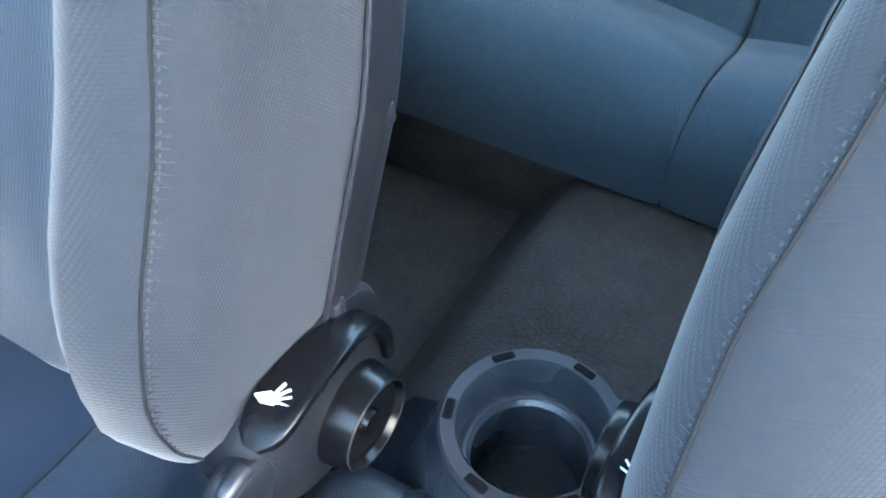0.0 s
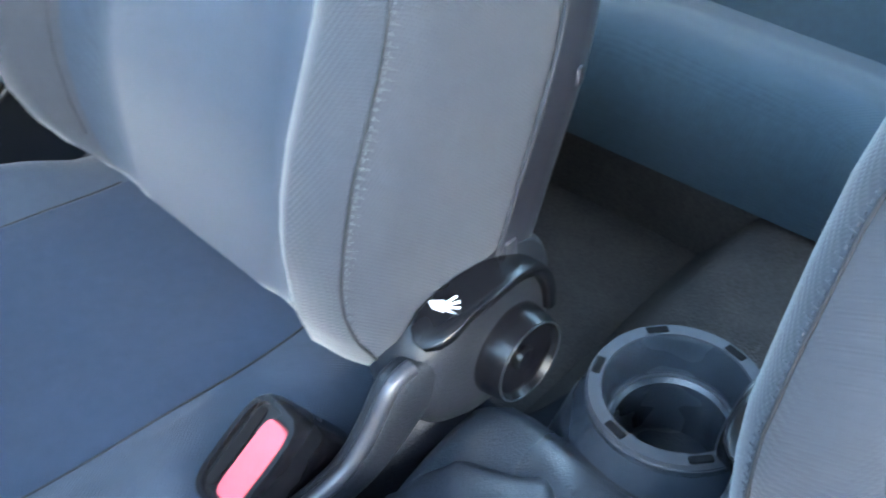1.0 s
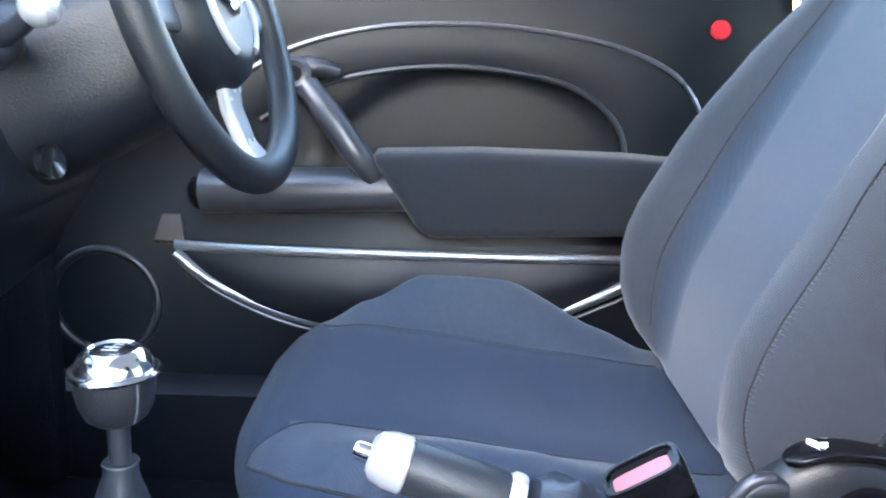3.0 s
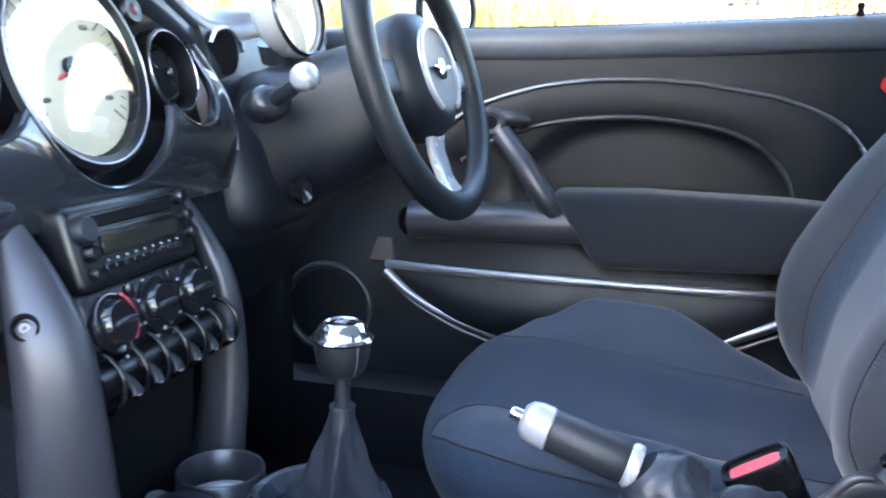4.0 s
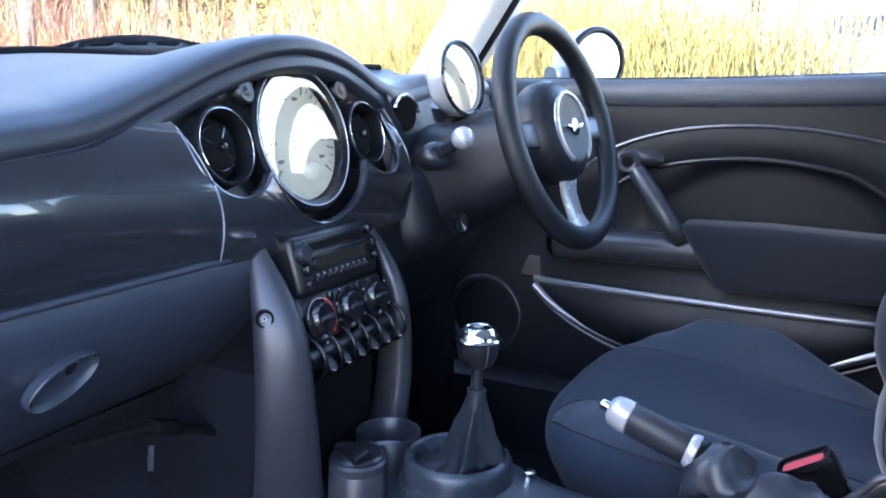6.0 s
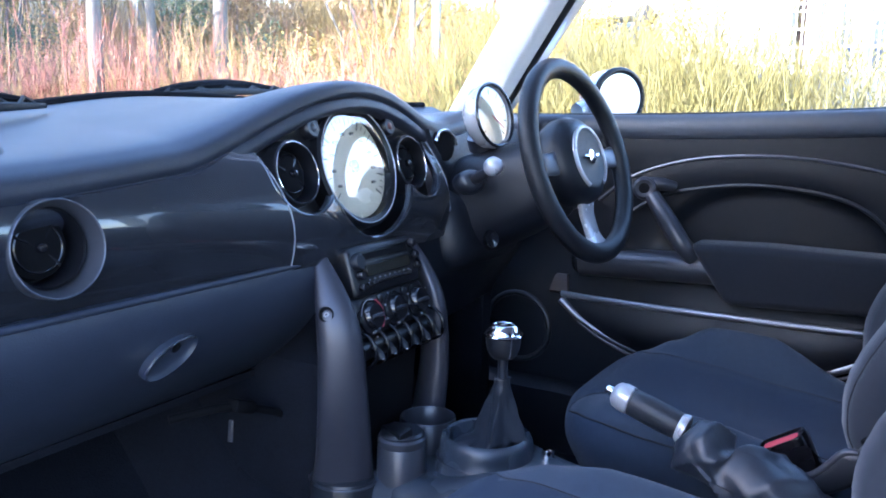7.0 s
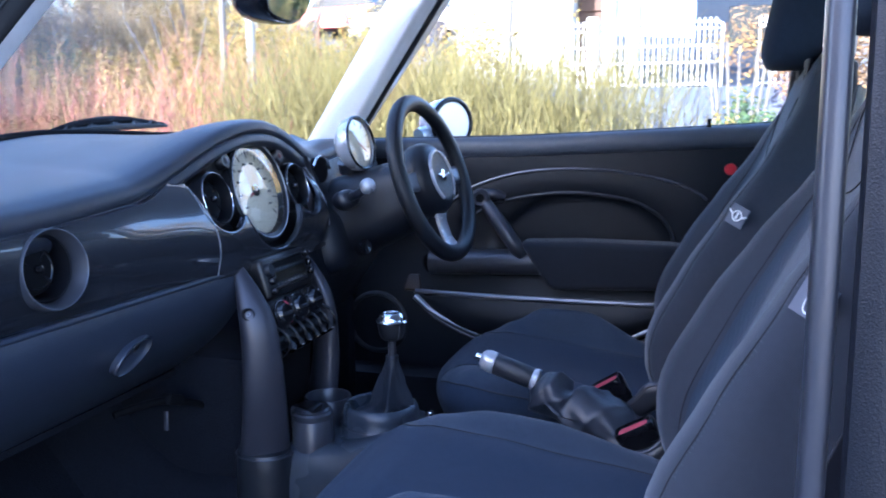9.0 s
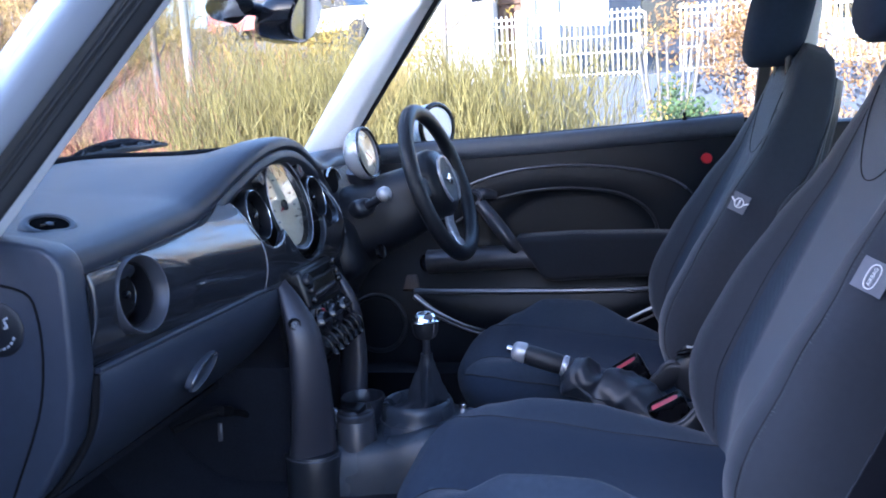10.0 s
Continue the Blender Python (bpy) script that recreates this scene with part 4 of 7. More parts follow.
def gaiter(k):
    """A ring of the leather tent: four soft ridges from the cuff, spreading into a loose flat hem."""
    z = 0.016 + 0.108 * k
    r = lerp_table([(0, 0.0515), (0.03, 0.049), (0.07, 0.042), (0.14, 0.0365), (0.30, 0.0300), (0.55, 0.0215), (0.80, 0.0140), (0.93, 0.0108), (1.0, 0.0108)], k)
    out = []
    for i in range(72):
        a = math.tau * i / 72
        ridge = 1 - abs(math.sin(2 * (a - radians(184 + 14 * k))))
        hang = sstep(0.0, 0.10, k) * (1 - sstep(0.6, 0.97, k))
        fold = 1 + hang * (0.46 * ridge ** 1.35 - 0.22) + 0.035 * math.sin(5 * a + 9 * k) * hang + 0.05 * math.sin(9 * a + 2) * sstep(0.02, 0.08, k) * (1 - sstep(0.10, 0.35, k))
        out.append(G + Vector((math.cos(a) * r * fold, math.sin(a) * r * fold + 0.022 * (1 - sstep(0, 0.22, k)) + 0.004 * (1 - k), z + 0.003 * math.sin(7 * a) * sstep(0.0, 0.05, k) * (1 - sstep(0.05, 0.2, k)))))
    return out


gt = part("gaiter", loft([gaiter(i / 40) for i in range(41)]), SOFT_LEATHER, gear, "folded black leather gaiter")
part("gaiter_cuff", tube(circle(G + Vector((0, 0, 0.1235)), (0, 0, 1), 0.0102, 24), 0.0013, 6, ring=True), LEATHER, gt)
for off in (-2, 2):
    part("gaiter_stitching", stitches([gaiter(0.99 - 0.30 * q / 23)[(45 + off) % 72] * 1.0 for q in range(24)], 0.0006), SEAM, gt)
part("shaft", tube([G + Vector((0, 0, 0.11)), G + Vector((0, 0, 0.160))], 0.0068, 14), PLASTIC_SMOOTH, gear)
kb = part("knob", lathe([(0.0070, 0.152), (0.0140, 0.1525), (0.0185, 0.156), (0.0222, 0.164), (0.0240, 0.174), (0.0243, 0.184)], G, (0, 0, 1), 36), RIM_LEATHER, gear, "leather knob body")
part("knob_seam", tube([G + Vector((r_ * math.cos(radians(232)), r_ * math.sin(radians(232)), z_)) for r_, z_ in ((0.0188, 0.156), (0.0225, 0.164), (0.0243, 0.174), (0.0246, 0.184))], 0.0006, 6), RAIL, kb)
part("knob_ring", lathe([(0.0240, 0.1825), (0.0268, 0.1838), (0.0274, 0.1855), (0.0262, 0.1872), (0.0240, 0.1875)], G, (0, 0, 1), 44), CHROME, kb, "chrome rim of the knob")
part("knob_cap", lathe([(0.0240, 0.1868), (0.0228, 0.1905), (0.0200, 0.1955), (0.0170, 0.1985), (0.0150, 0.1993), (0.0138, 0.1988), (0.0132, 0.1978)], G, (0, 0, 1), 44, cap=False), CHROME, kb, "bright chrome knob cap")
part("shift_mark", lathe([(0.0135, 0.1960), (0.0133, 0.1982), (0.0100, 0.1992), (0.0005, 0.1998)], G, (0, 0, 1), 32), GLOSS, kb, "black shift pattern disc")
for pa, pb in (((-0.005, -0.005), (-0.005, 0.005)), ((0.0, -0.005), (0.0, 0.005)), ((0.005, -0.005), (0.005, 0.0)), ((-0.005, 0), (0.005, 0))):
    part("shift_line", tube([G + Vector((*pa, 0.1999)), G + Vector((*pb, 0.1999))], 0.0005, 4), TAG, kb)

# ---- handbrake ----
hb = thing("handbrake", (0.012, 0.10, 0.50), "handbrake lever with leather grip, silver ends and a creased gaiter", "handbrake")
TIP, COL = Vector((0.018, 0.290, 0.630)), Vector((0.013, 0.192, 0.600))
AX = (TIP - COL).normalized()
L = (TIP - COL).length
part("release_button", lathe([(0.0062, L - 0.012), (0.0062, L + 0.003), (0.005, L + 0.0055), (0.0005, L + 0.006)], COL, AX, 18), CHROME, hb, "bright release button")
part("grip_end", lathe([(0.0155, L - 0.031), (0.0186, L - 0.029), (0.0184, L - 0.018), (0.0160, L - 0.009), (0.011, L - 0.005), (0.007, L - 0.0045)], COL, AX, 28), SILVER, hb, "silver grip end")
part("grip", lathe([(0.0155, 0.006), (0.0178, 0.010), (0.0182, 0.05), (0.0176, L - 0.032), (0.0160, L - 0.030)], COL, AX, 28), LEATHER, hb, "black leather grip")
part("collar", lathe([(0.0185, -0.003), (0.0192, -0.001), (0.0192, 0.004), (0.017, 0.007)], COL, AX, 28), SILVER, hb, "silver collar")
gp = spline([COL + AX * -0.004, COL - AX * 0.018 + Vector((0, 0, -0.008)), (0.009, 0.144, 0.560), (0.006, 0.110, 0.552), (0.004, 0.075, 0.540), (0.002, 0.040, 0.525), (0.0, 0.0, 0.510), (0.0, -0.04, 0.503)], 67)


def boot(i):
    k = i / 66
    c = gp[i]
    t = (gp[min(i + 1, 66)] - gp[max(i - 1, 0)]).normalized()
    sd = t.cross(Vector((0, 0, 1))).normalized()
    up = sd.cross(t)
    w = lerp_table([(0, 0.0195), (0.05, 0.026), (0.13, 0.036), (0.28, 0.034), (0.44, 0.045), (0.60, 0.050), (0.80, 0.054), (1, 0.046)], k)
    hgt = lerp_table([(0, 0.0195), (0.05, 0.027), (0.13, 0.036), (0.28, 0.027), (0.42, 0.045), (0.57, 0.041), (0.72, 0.032), (0.86, 0.024), (1, 0.008)], k)
    pts = []
    fade = sstep(0.03, 0.16, k) * (1 - 0.5 * k)
    for j in range(60):
        a = math.tau * j / 60
        f1 = 1 - abs(math.sin(k * 7.5 + 1.1 * a + 0.8 * math.sin(2 * a + 4 * k)))
        f2 = 1 - abs(math.sin(k * 12.0 - 1.5 * a + 1.2 * math.sin(a + 0.7)))
        f3 = math.sin(k * 30 + 3 * math.sin(2 * a) + 2 * a)
        push = (0.011 * f1 ** 1.3 + 0.008 * f2 ** 1.6 + 0.0012 * f3 - 0.006) * fade
        pts.append(c + sd * math.cos(a) * (w + push) + up * math.sin(a) * (hgt + push))
    return pts


part("gaiter", loft([boot(i) for i in range(67)]), BOOT, hb, "creased black leather gaiter")
part("gaiter_stitching", stitches(spline([boot(i)[12] for i in range(3, 64)], 200), 0.0004), SEAM, hb)
part("gaiter_frame", tube([(0.056 * math.cos(a), 0.045 + 0.115 * math.sin(a), 0.503) for a in [math.tau * k / 40 for k in range(40)]], 0.006, 8, ring=True), PLASTIC, hb)

# ---- front seats ----
TAU = radians(22)
A_UP, A_OUT = Vector((0, -math.sin(TAU), math.cos(TAU))), Vector((0, math.cos(TAU), math.sin(TAU)))
HALF = [(0.0, 0.160), (0.006, 0.190), (0.016, 0.214), (0.032, 0.229), (0.060, 0.239), (0.12, 0.245), (0.20, 0.246), (0.28, 0.238), (0.36, 0.218), (0.44, 0.190), (0.52, 0.168), (0.57, 0.150), (0.61, 0.128), (0.64, 0.102), (0.658, 0.072)]
BOLST = [(0.0, -0.010), (0.006, 0.010), (0.016, 0.027), (0.032, 0.043), (0.058, 0.056), (0.095, 0.064), (0.15, 0.067), (0.24, 0.060), (0.35, 0.042), (0.45, 0.020), (0.56, 0.0), (0.66, 0.0)]
THICK = [(0.0, 0.065), (0.04, 0.080), (0.12, 0.092), (0.25, 0.096), (0.40, 0.092), (0.55, 0.086), (0.60, 0.080), (0.64, 0.062), (0.658, 0.04)]
LUMBAR = [(0.0, -0.012), (0.12, 0.010), (0.25, 0.006), (0.45, -0.002), (0.6, 0.006), (0.66, -0.004)]


def back_point(x, d, front, cx, w=None):
    """A point of the backrest: x across, d up its slope, on its front or rear skin."""
    w = w or lerp_table(HALF, d)
    b = lerp_table(BOLST, d)
    k = abs(x) / w
    out = lerp_table(LUMBAR, d) + (b * sstep(0.42, 0.80, k) if front else -lerp_table(THICK, d))
    return Vector((cx + x, 0.0, 0.535)) + A_UP * d + A_OUT * out


def quarter(i):
    """Across and out, each 0 to 1, at step 0 to 16 from the backrest's edge to its middle."""
    if i <= 7:
        a = radians(45) * i / 7
        return math.cos(a) ** 0.3, math.sin(a) ** 0.3
    k = math.cos(radians(45)) ** 0.3 * (1 - (i - 7) / 9)
    return k, (1 - k ** 6.67) ** 0.15


QUARTER = [quarter(i) for i in range(17)]
SECTION = [(k, f) for k, f in QUARTER] + [(-k, f) for k, f in QUARTER[15::-1]] + [(-k, -f) for k, f in QUARTER[1:]] + [(k, -f) for k, f in QUARTER[15:0:-1]]


def back_ring(d, cx):
    w, t = lerp_table(HALF, d), lerp_table(THICK, d)
    b, mid = lerp_table(BOLST, d), lerp_table(LUMBAR, d)
    pts = []
    for k, f in SECTION:
        if f >= 0:
            bulge = b * sstep(0.50, 0.80, abs(k))
            out = mid + bulge - (1 - f) * (t * 0.5 + bulge)
        else:
            out = mid - t * 0.5 + f * t * 0.5
        pts.append(Vector((cx + k * w, 0.0, 0.535)) + A_UP * d + A_OUT * out)
    return pts


CUSH_TOP = [(-0.09, 0.520), (0.0, 0.522), (0.12, 0.535), (0.25, 0.553), (0.35, 0.562), (0.395, 0.558), (0.420, 0.550), (0.438, 0.538), (0.449, 0.518), (0.4555, 0.488)]
CUSH_BOL = [(-0.09, 0.0), (-0.02, 0.004), (0.05, 0.030), (0.16, 0.080), (0.27, 0.070), (0.34, 0.026), (0.39, 0.004), (0.45, 0.0)]


def cush_w(y):
    """Half width over y: parallel sides, then a round front."""
    if y < 0.30:
        return lerp_table([(-0.09, 0.205), (0.05, 0.222), (0.30, 0.224)], y)
    k = min(1.0, (y - 0.30) / 0.156)
    return 0.224 * (1 - k ** 3.0) ** (1 / 2.1)


def fore(y):
    """The cushion's front, drawn in a little."""
    return y - 0.07 * max(0.0, y - 0.2)


def cush_ring(y, cx, inner=0):
    top, b, w = lerp_table(CUSH_TOP, y), lerp_table(CUSH_BOL, y), cush_w(y)
    low = 0.385
    pts = []
    for p, q in rim_section(w, 1.0, 176, 0.40):
        k = abs(p) / w
        if q >= 0:
            bulge = b * sstep(0.55, 0.84, k) * (1 - 0.3 * sstep(0.92, 1, k)) * (0.42 if p * inner > 0 else 1.0)
            z = low + 0.06 + (top - low - 0.06 + bulge) * q - 0.012 * (1 - sstep(0, 0.6, k)) * sstep(0.45, 0.1, y)
        else:
            z = low + 0.06 + 0.06 * q
        pts.append((cx + p * (1 - 0.16 * sstep(0.525, 0.40, z)), fore(y) - 0.035 * sstep(0.51, 0.39, z) * sstep(0.1, 0.4, y), z))
    return pts


def roll_z(y):
    """Height of the seam between a side panel of the cushion and the roll under it."""
    return lerp_table(CUSH_TOP, y) - 0.018


def panel_end(k):
    """How far forward a side panel of the cushion reaches, from its inner edge to its outer."""
    return 0.384 + 0.034 * sstep(0.58, 0.90, k)


def seat(cx, inner, label, lift=0.0):
    """A front seat; inner is the sign of the side that faces the tunnel."""
    s = thing("front_seat", (cx, 0.1, 0.30), label, "car seat", "front seats")
    ds = [0.0, 0.002, 0.005, 0.009, 0.014, 0.020, 0.027, 0.035, 0.044, 0.055, 0.068, 0.082, 0.098] + [0.12 + 0.03 * i for i in range(16)] + [0.60, 0.615, 0.63, 0.642, 0.65, 0.655, 0.658]
    back = part("backrest", loft([back_ring(d, cx) for d in ds], mat=lambda c: 0 if abs(c.x - cx) < 0.60 * lerp_table(HALF, (c - Vector((cx, 0, 0.535))).dot(A_UP)) else 1), [FABRIC_BACK, FABRIC_SIDE], s, "dark woven backrest with raised side bolsters", 60)
    def skin(d, i):
        """A point of the backrest's skin at a height and a place round its section."""
        r, k = back_ring(d, cx), int(i)
        return r[k % 64].lerp(r[(k + 1) % 64], i - k)
    for sx in (-1, 1):
        dd = [0.006 + 0.47 * (i / 100) ** 1.25 for i in range(101)]

        def place(d, off, sx=sx):
            i = 6.1 - 4.6 * sstep(0.075, 0.0, d) + 1.2 * sstep(0.12, 0.42, d) + off
            return i if sx > 0 else 32 - i
        line = [skin(d, place(d, 0)) + Vector((sx * 0.0004, 0, 0)) for d in dd]
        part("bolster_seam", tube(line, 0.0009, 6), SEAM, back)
        st_ = spline([skin(d, place(d, -0.30)) + Vector((sx * 0.0006, 0, 0)) for d in dd], 240)
        part("bolster_stitching", stitches(st_, 0.0005), STITCH, back)
        pk_ = bmesh.new()
        for k in range(66):
            d = 0.070 + 0.0046 * k
            reach = 0.7 + 0.7 * random.random()
            tube([skin(d, place(d, -0.05)), skin(d, place(d, -0.05 - 0.5 * reach)) + Vector((sx * 0.0002, 0, 0)), skin(d, place(d, -0.05 - reach)) - Vector((sx * 0.0006, 0, 0))], lambda q: 0.0006 * (1.1 - q), 5, bm=pk_)
        part("puckered_edge", pk_, FABRIC_SIDE, back)
        # inner panel seam
        ln = [skin(d, 9.8 if sx > 0 else 22.2) + A_OUT * 0.0003 for d in [0.03 + 0.50 * i / 60 for i in range(61)]]
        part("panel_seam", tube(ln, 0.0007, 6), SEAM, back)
    # shoulder panel outline
    arc = []
    for i in range(25):
        a = math.pi * (1.0 + i / 24)
        x, d = 0.095 * math.cos(a), 0.56 + 0.12 * math.sin(a)
        arc.append(back_point(x, d, True, cx) + A_OUT * 0.0006)
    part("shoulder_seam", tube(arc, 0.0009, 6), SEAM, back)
    # hard rear shell
    part("back_shell", sheet(lambda u, v: back_point((2 * u - 1) * 0.97 * lerp_table(HALF, 0.03 + 0.58 * v), 0.03 + 0.58 * v, False, cx) + A_OUT * (0.028 * sstep(0.75, 1.0, abs(2 * u - 1)) - 0.006), 24, 24, 0.010, tuple(-A_OUT)), PLASTIC, back, "dark plastic shell on the back")
    for sx in (-1, 1):
        def edge(u, v, sx=sx):
            d = 0.03 + 0.58 * v
            i = 32.0 + 6.5 * max(u, sstep(0.36, 0.60, d))
            p = skin(d, i if sx < 0 else 96 - i)
            return p + Vector((sx * 0.0008, 0, 0)) - A_OUT * (0.002 * u)
        part("shell_edge", sheet(edge, 8, 40, 0.0025, (sx, 0, 0)), PLASTIC_SMOOTH, back, "smooth grey edge of the back shell")
        part("edge_piping", tube([edge(0, k / 40) + Vector((sx * 0.002, 0, 0)) for k in range(41)], 0.0012, 6), PILLAR, back)
    # cushion
    ys = [-0.09, -0.085, -0.07, -0.04] + [0.01 * i for i in range(26)] + [0.255 + 0.005 * i for i in range(30)] + [0.404, 0.408, 0.412, 0.416, 0.420, 0.424, 0.428, 0.435, 0.440, 0.445, 0.449, 0.452, 0.4542, 0.4555]
    cu = part("cushion", loft([[(x_, y_, z_ + lift * sstep(0.40, 0.50, z_)) for x_, y_, z_ in cush_ring(y, cx, inner)] for y in ys], mat=lambda c: 1 if 0.58 * cush_w((c.y - 0.014) / 0.93) < abs(c.x - cx) and c.z > roll_z((c.y - 0.014) / 0.93) + lift and c.y < fore(panel_end(abs(c.x - cx) / cush_w((c.y - 0.014) / 0.93))) else 0), [FABRIC, FABRIC_LOW], s, "dark woven seat cushion with raised sides", 60)
    for sx in (-1, 1):
        line = []
        for k, y in [(0.97 - 0.039 * i, panel_end(0.97 - 0.039 * i)) for i in range(10)] + [(0.58, 0.384 - 0.40 * i / 39) for i in range(1, 40)]:
            w = cush_w(y)
            best = min((p for p in cush_ring(y, cx, inner) if (p[0] - cx) * sx > 0 and p[2] > 0.46), key=lambda p: abs(abs(p[0] - cx) - k * w))
            line.append(Vector((cx + sx * k * w, fore(y), best[2] + 0.0006 + lift)))
        line = [sum(line[max(0, i - 1):i + 2], Vector()) / len(line[max(0, i - 1):i + 2]) for i in range(len(line))]
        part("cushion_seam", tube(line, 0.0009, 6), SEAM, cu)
    def wall_at(sx, y, z):
        """The point of the cushion's wall at a height."""
        ring = [p for p in cush_ring(y, cx, inner) if (p[0] - cx) * sx > 0]
        hits = [Vector(p).lerp(Vector(q), (z - p[2]) / (q[2] - p[2])) for p, q in zip(ring, ring[1:]) if (p[2] - z) * (q[2] - z) < 0]
        p = max(hits, key=lambda h: abs(h.x - cx)) if hits else Vector(max(ring, key=lambda h: h[2]))
        return Vector((p.x + sx * 0.0002, p.y + 0.0002, p.z + lift * sstep(0.40, 0.50, p.z)))
    for sx in (-1, 1):
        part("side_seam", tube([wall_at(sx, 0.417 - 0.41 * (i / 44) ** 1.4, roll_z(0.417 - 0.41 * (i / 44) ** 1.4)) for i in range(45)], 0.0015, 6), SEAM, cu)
    yy = [0.20 + 0.2553 * (1 - (1 - i / 30) ** 2) for i in range(31)]
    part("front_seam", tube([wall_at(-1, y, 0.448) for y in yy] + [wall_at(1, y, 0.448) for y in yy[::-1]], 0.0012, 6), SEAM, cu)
    # base and runners
    part("seat_base", loft([[(cx + sx_ * w_, y, z) for sx_, w_, z in ((-1, 0.19, 0.40), (1, 0.19, 0.40), (1, 0.18, 0.30), (-1, 0.18, 0.30))] for y in (-0.10, 0.0, 0.2, 0.30, 0.35)]), PLASTIC, s, "dark plastic seat base")
    for sx in (-1, 1):
        part("side_valance", tube(spline([(cx + sx * 0.202, 0.36, 0.400), (cx + sx * 0.212, 0.25, 0.410), (cx + sx * 0.220, 0.08, 0.432), (cx + sx * 0.224, -0.06, 0.475)], 24), lambda k: 0.022 + 0.016 * k, 12, flat=0.4, up=(0, 0, 1)), PLASTIC, s, "curved dark side valance")
        part("runner", rbox((cx + sx * 0.17, 0.12, 0.29), (0.035, 0.56, 0.05), 0.006), BLACK, s)
    # recliner on the tunnel side
    hub = Vector((cx + inner * 0.247, -0.060, 0.566)) if inner < 0 else Vector((cx + inner * 0.235, -0.080, 0.560))
    out = Vector((inner, 0, 0))
    rc = part("recliner_housing", lathe([(0.056, -0.03), (0.0600, -0.014), (0.0600, -0.005), (0.0570, 0.004), (0.049, 0.0105), (0.039, 0.0145), (0.027, 0.0165), (0.001, 0.017)], hub + Vector((0, 0.008, -0.002)), out, 56, oval=0.86), HOUSING, s, "egg-shaped dark grey recliner housing")
    sweep = spline([hub + Vector((0, 0.040, 0.004)), hub + Vector((0, 0.064, 0.004)), hub + Vector((-inner * 0.001, 0.084, -0.014)), hub + Vector((-inner * 0.004, 0.108, -0.032)), hub + Vector((-inner * 0.012, 0.150, -0.044))], 22)
    wide = [0.024 - 0.009 * sstep(0.0, 0.8, i / 21) for i in range(22)]
    part("recliner_cheek", loft([[c + Vector((inner * q, 0, 0)) + (Vector((0, 0.55, 0.83)) * p) for p, q in rim_section(wide[i], 0.012 - 0.004 * i / 21, 20, 0.7)] for i, c in enumerate(sweep)]), HOUSING, rc, "dark grey bracket flowing into the seat base")
    # a paler tube paints the highlight along the bracket's upper edge
    part("cheek_edge", tube([c + Vector((inner * 0.004, 0, 0)) + Vector((0, 0.55, 0.83)) * (wide[i] - 0.002) for i, c in enumerate(sweep)][2:], 0.0050, 12), PILLAR, rc, "lighter upper edge of the bracket, painted as a highlight")
    part("recliner_shield", lathe([(0.037, -0.016), (0.037, -0.003), (0.034, 0.002), (0.001, 0.003)], hub + Vector((-inner * 0.002, -0.020, 0.014)), out, 36), HOUSING, rc)
    kc = hub + Vector((0, -0.001, -0.005))
    kn = part("recliner_knob", lathe([(0.0300, 0.010), (0.0295, 0.016), (0.0275, 0.028), (0.0262, 0.0318), (0.0245, 0.0325), (0.0225, 0.0290), (0.0080, 0.0275), (0.0070, 0.0300), (0.0045, 0.0308), (0.0005, 0.0308)], kc, out, 44), BUCKLE, rc, "black recliner knob with a dished face")
    part("knob_edge", tube(circle(kc + out * 0.0323, out, 0.0254, 44), 0.0006, 6, ring=True), HOUSING, kn)
    # the lever lies over the housing as a curved flat band with a rounded free end
    bend = spline([(0, -0.039, 0.000), (0, -0.038, 0.018), (0, -0.029, 0.035), (0, -0.010, 0.0455), (0, 0.012, 0.0490), (0, 0.036, 0.0480), (0, 0.058, 0.0395)], 30)
    rings = []
    for i, p in enumerate(bend):
        t_ = (bend[min(i + 1, 29)] - bend[max(i - 1, 0)]).normalized()
        nn = Vector((0, -t_.z, t_.y))
        tip = math.sqrt(max(0.02, 1 - max(0.0, (i - 25) / 4.2) ** 2.4))
        rings.append([hub + p + Vector((inner * (0.009 + a_), 0, 0)) + nn * o_ for a_, o_ in rim_section((0.0085 + 0.005 * sstep(0.3, 0.75, i / 29)) * tip, 0.0042 * (0.5 + 0.5 * tip), 20, 0.55)])
    lv = part("tilt_lever", loft(rings), BUCKLE, rc, "black tilt lever with a white pictogram")
    pg = hub + Vector((inner * 0.008, 0.037, 0.0520))
    fw, sd_ = Vector((inner * 0.72, -0.68, 0.10)), Vector((inner * 0.68, 0.72, -0.25))
    part("lever_mark", loft([[pg + fw * p + sd_ * q + Vector((0, 0, o_)) for p, q in ((-0.009, -0.0042), (-0.007, 0.0002), (-0.001, 0.0035), (0.002, 0.001), (-0.001, -0.0035))] for o_ in (-0.002, 0.0006)]), WHITE, lv)
    for q in (-0.0045, -0.0015, 0.0015, 0.0045):
        part("lever_mark", tube([pg + fw * 0.0005 + sd_ * q * 0.5, pg + fw * (0.0085 - abs(q) * 0.6) + sd_ * q * 1.2], 0.0008, 5), WHITE, lv)
    part("shell_clip", rbox(Vector((cx + inner * 0.246, -0.081, 0.613)), (0.006, 0.010, 0.014), 0.002), PILLAR, back)
    part("shell_clip", rbox(Vector((cx + inner * 0.246, -0.136, 0.697)), (0.006, 0.008, 0.012), 0.002), PILLAR, back)
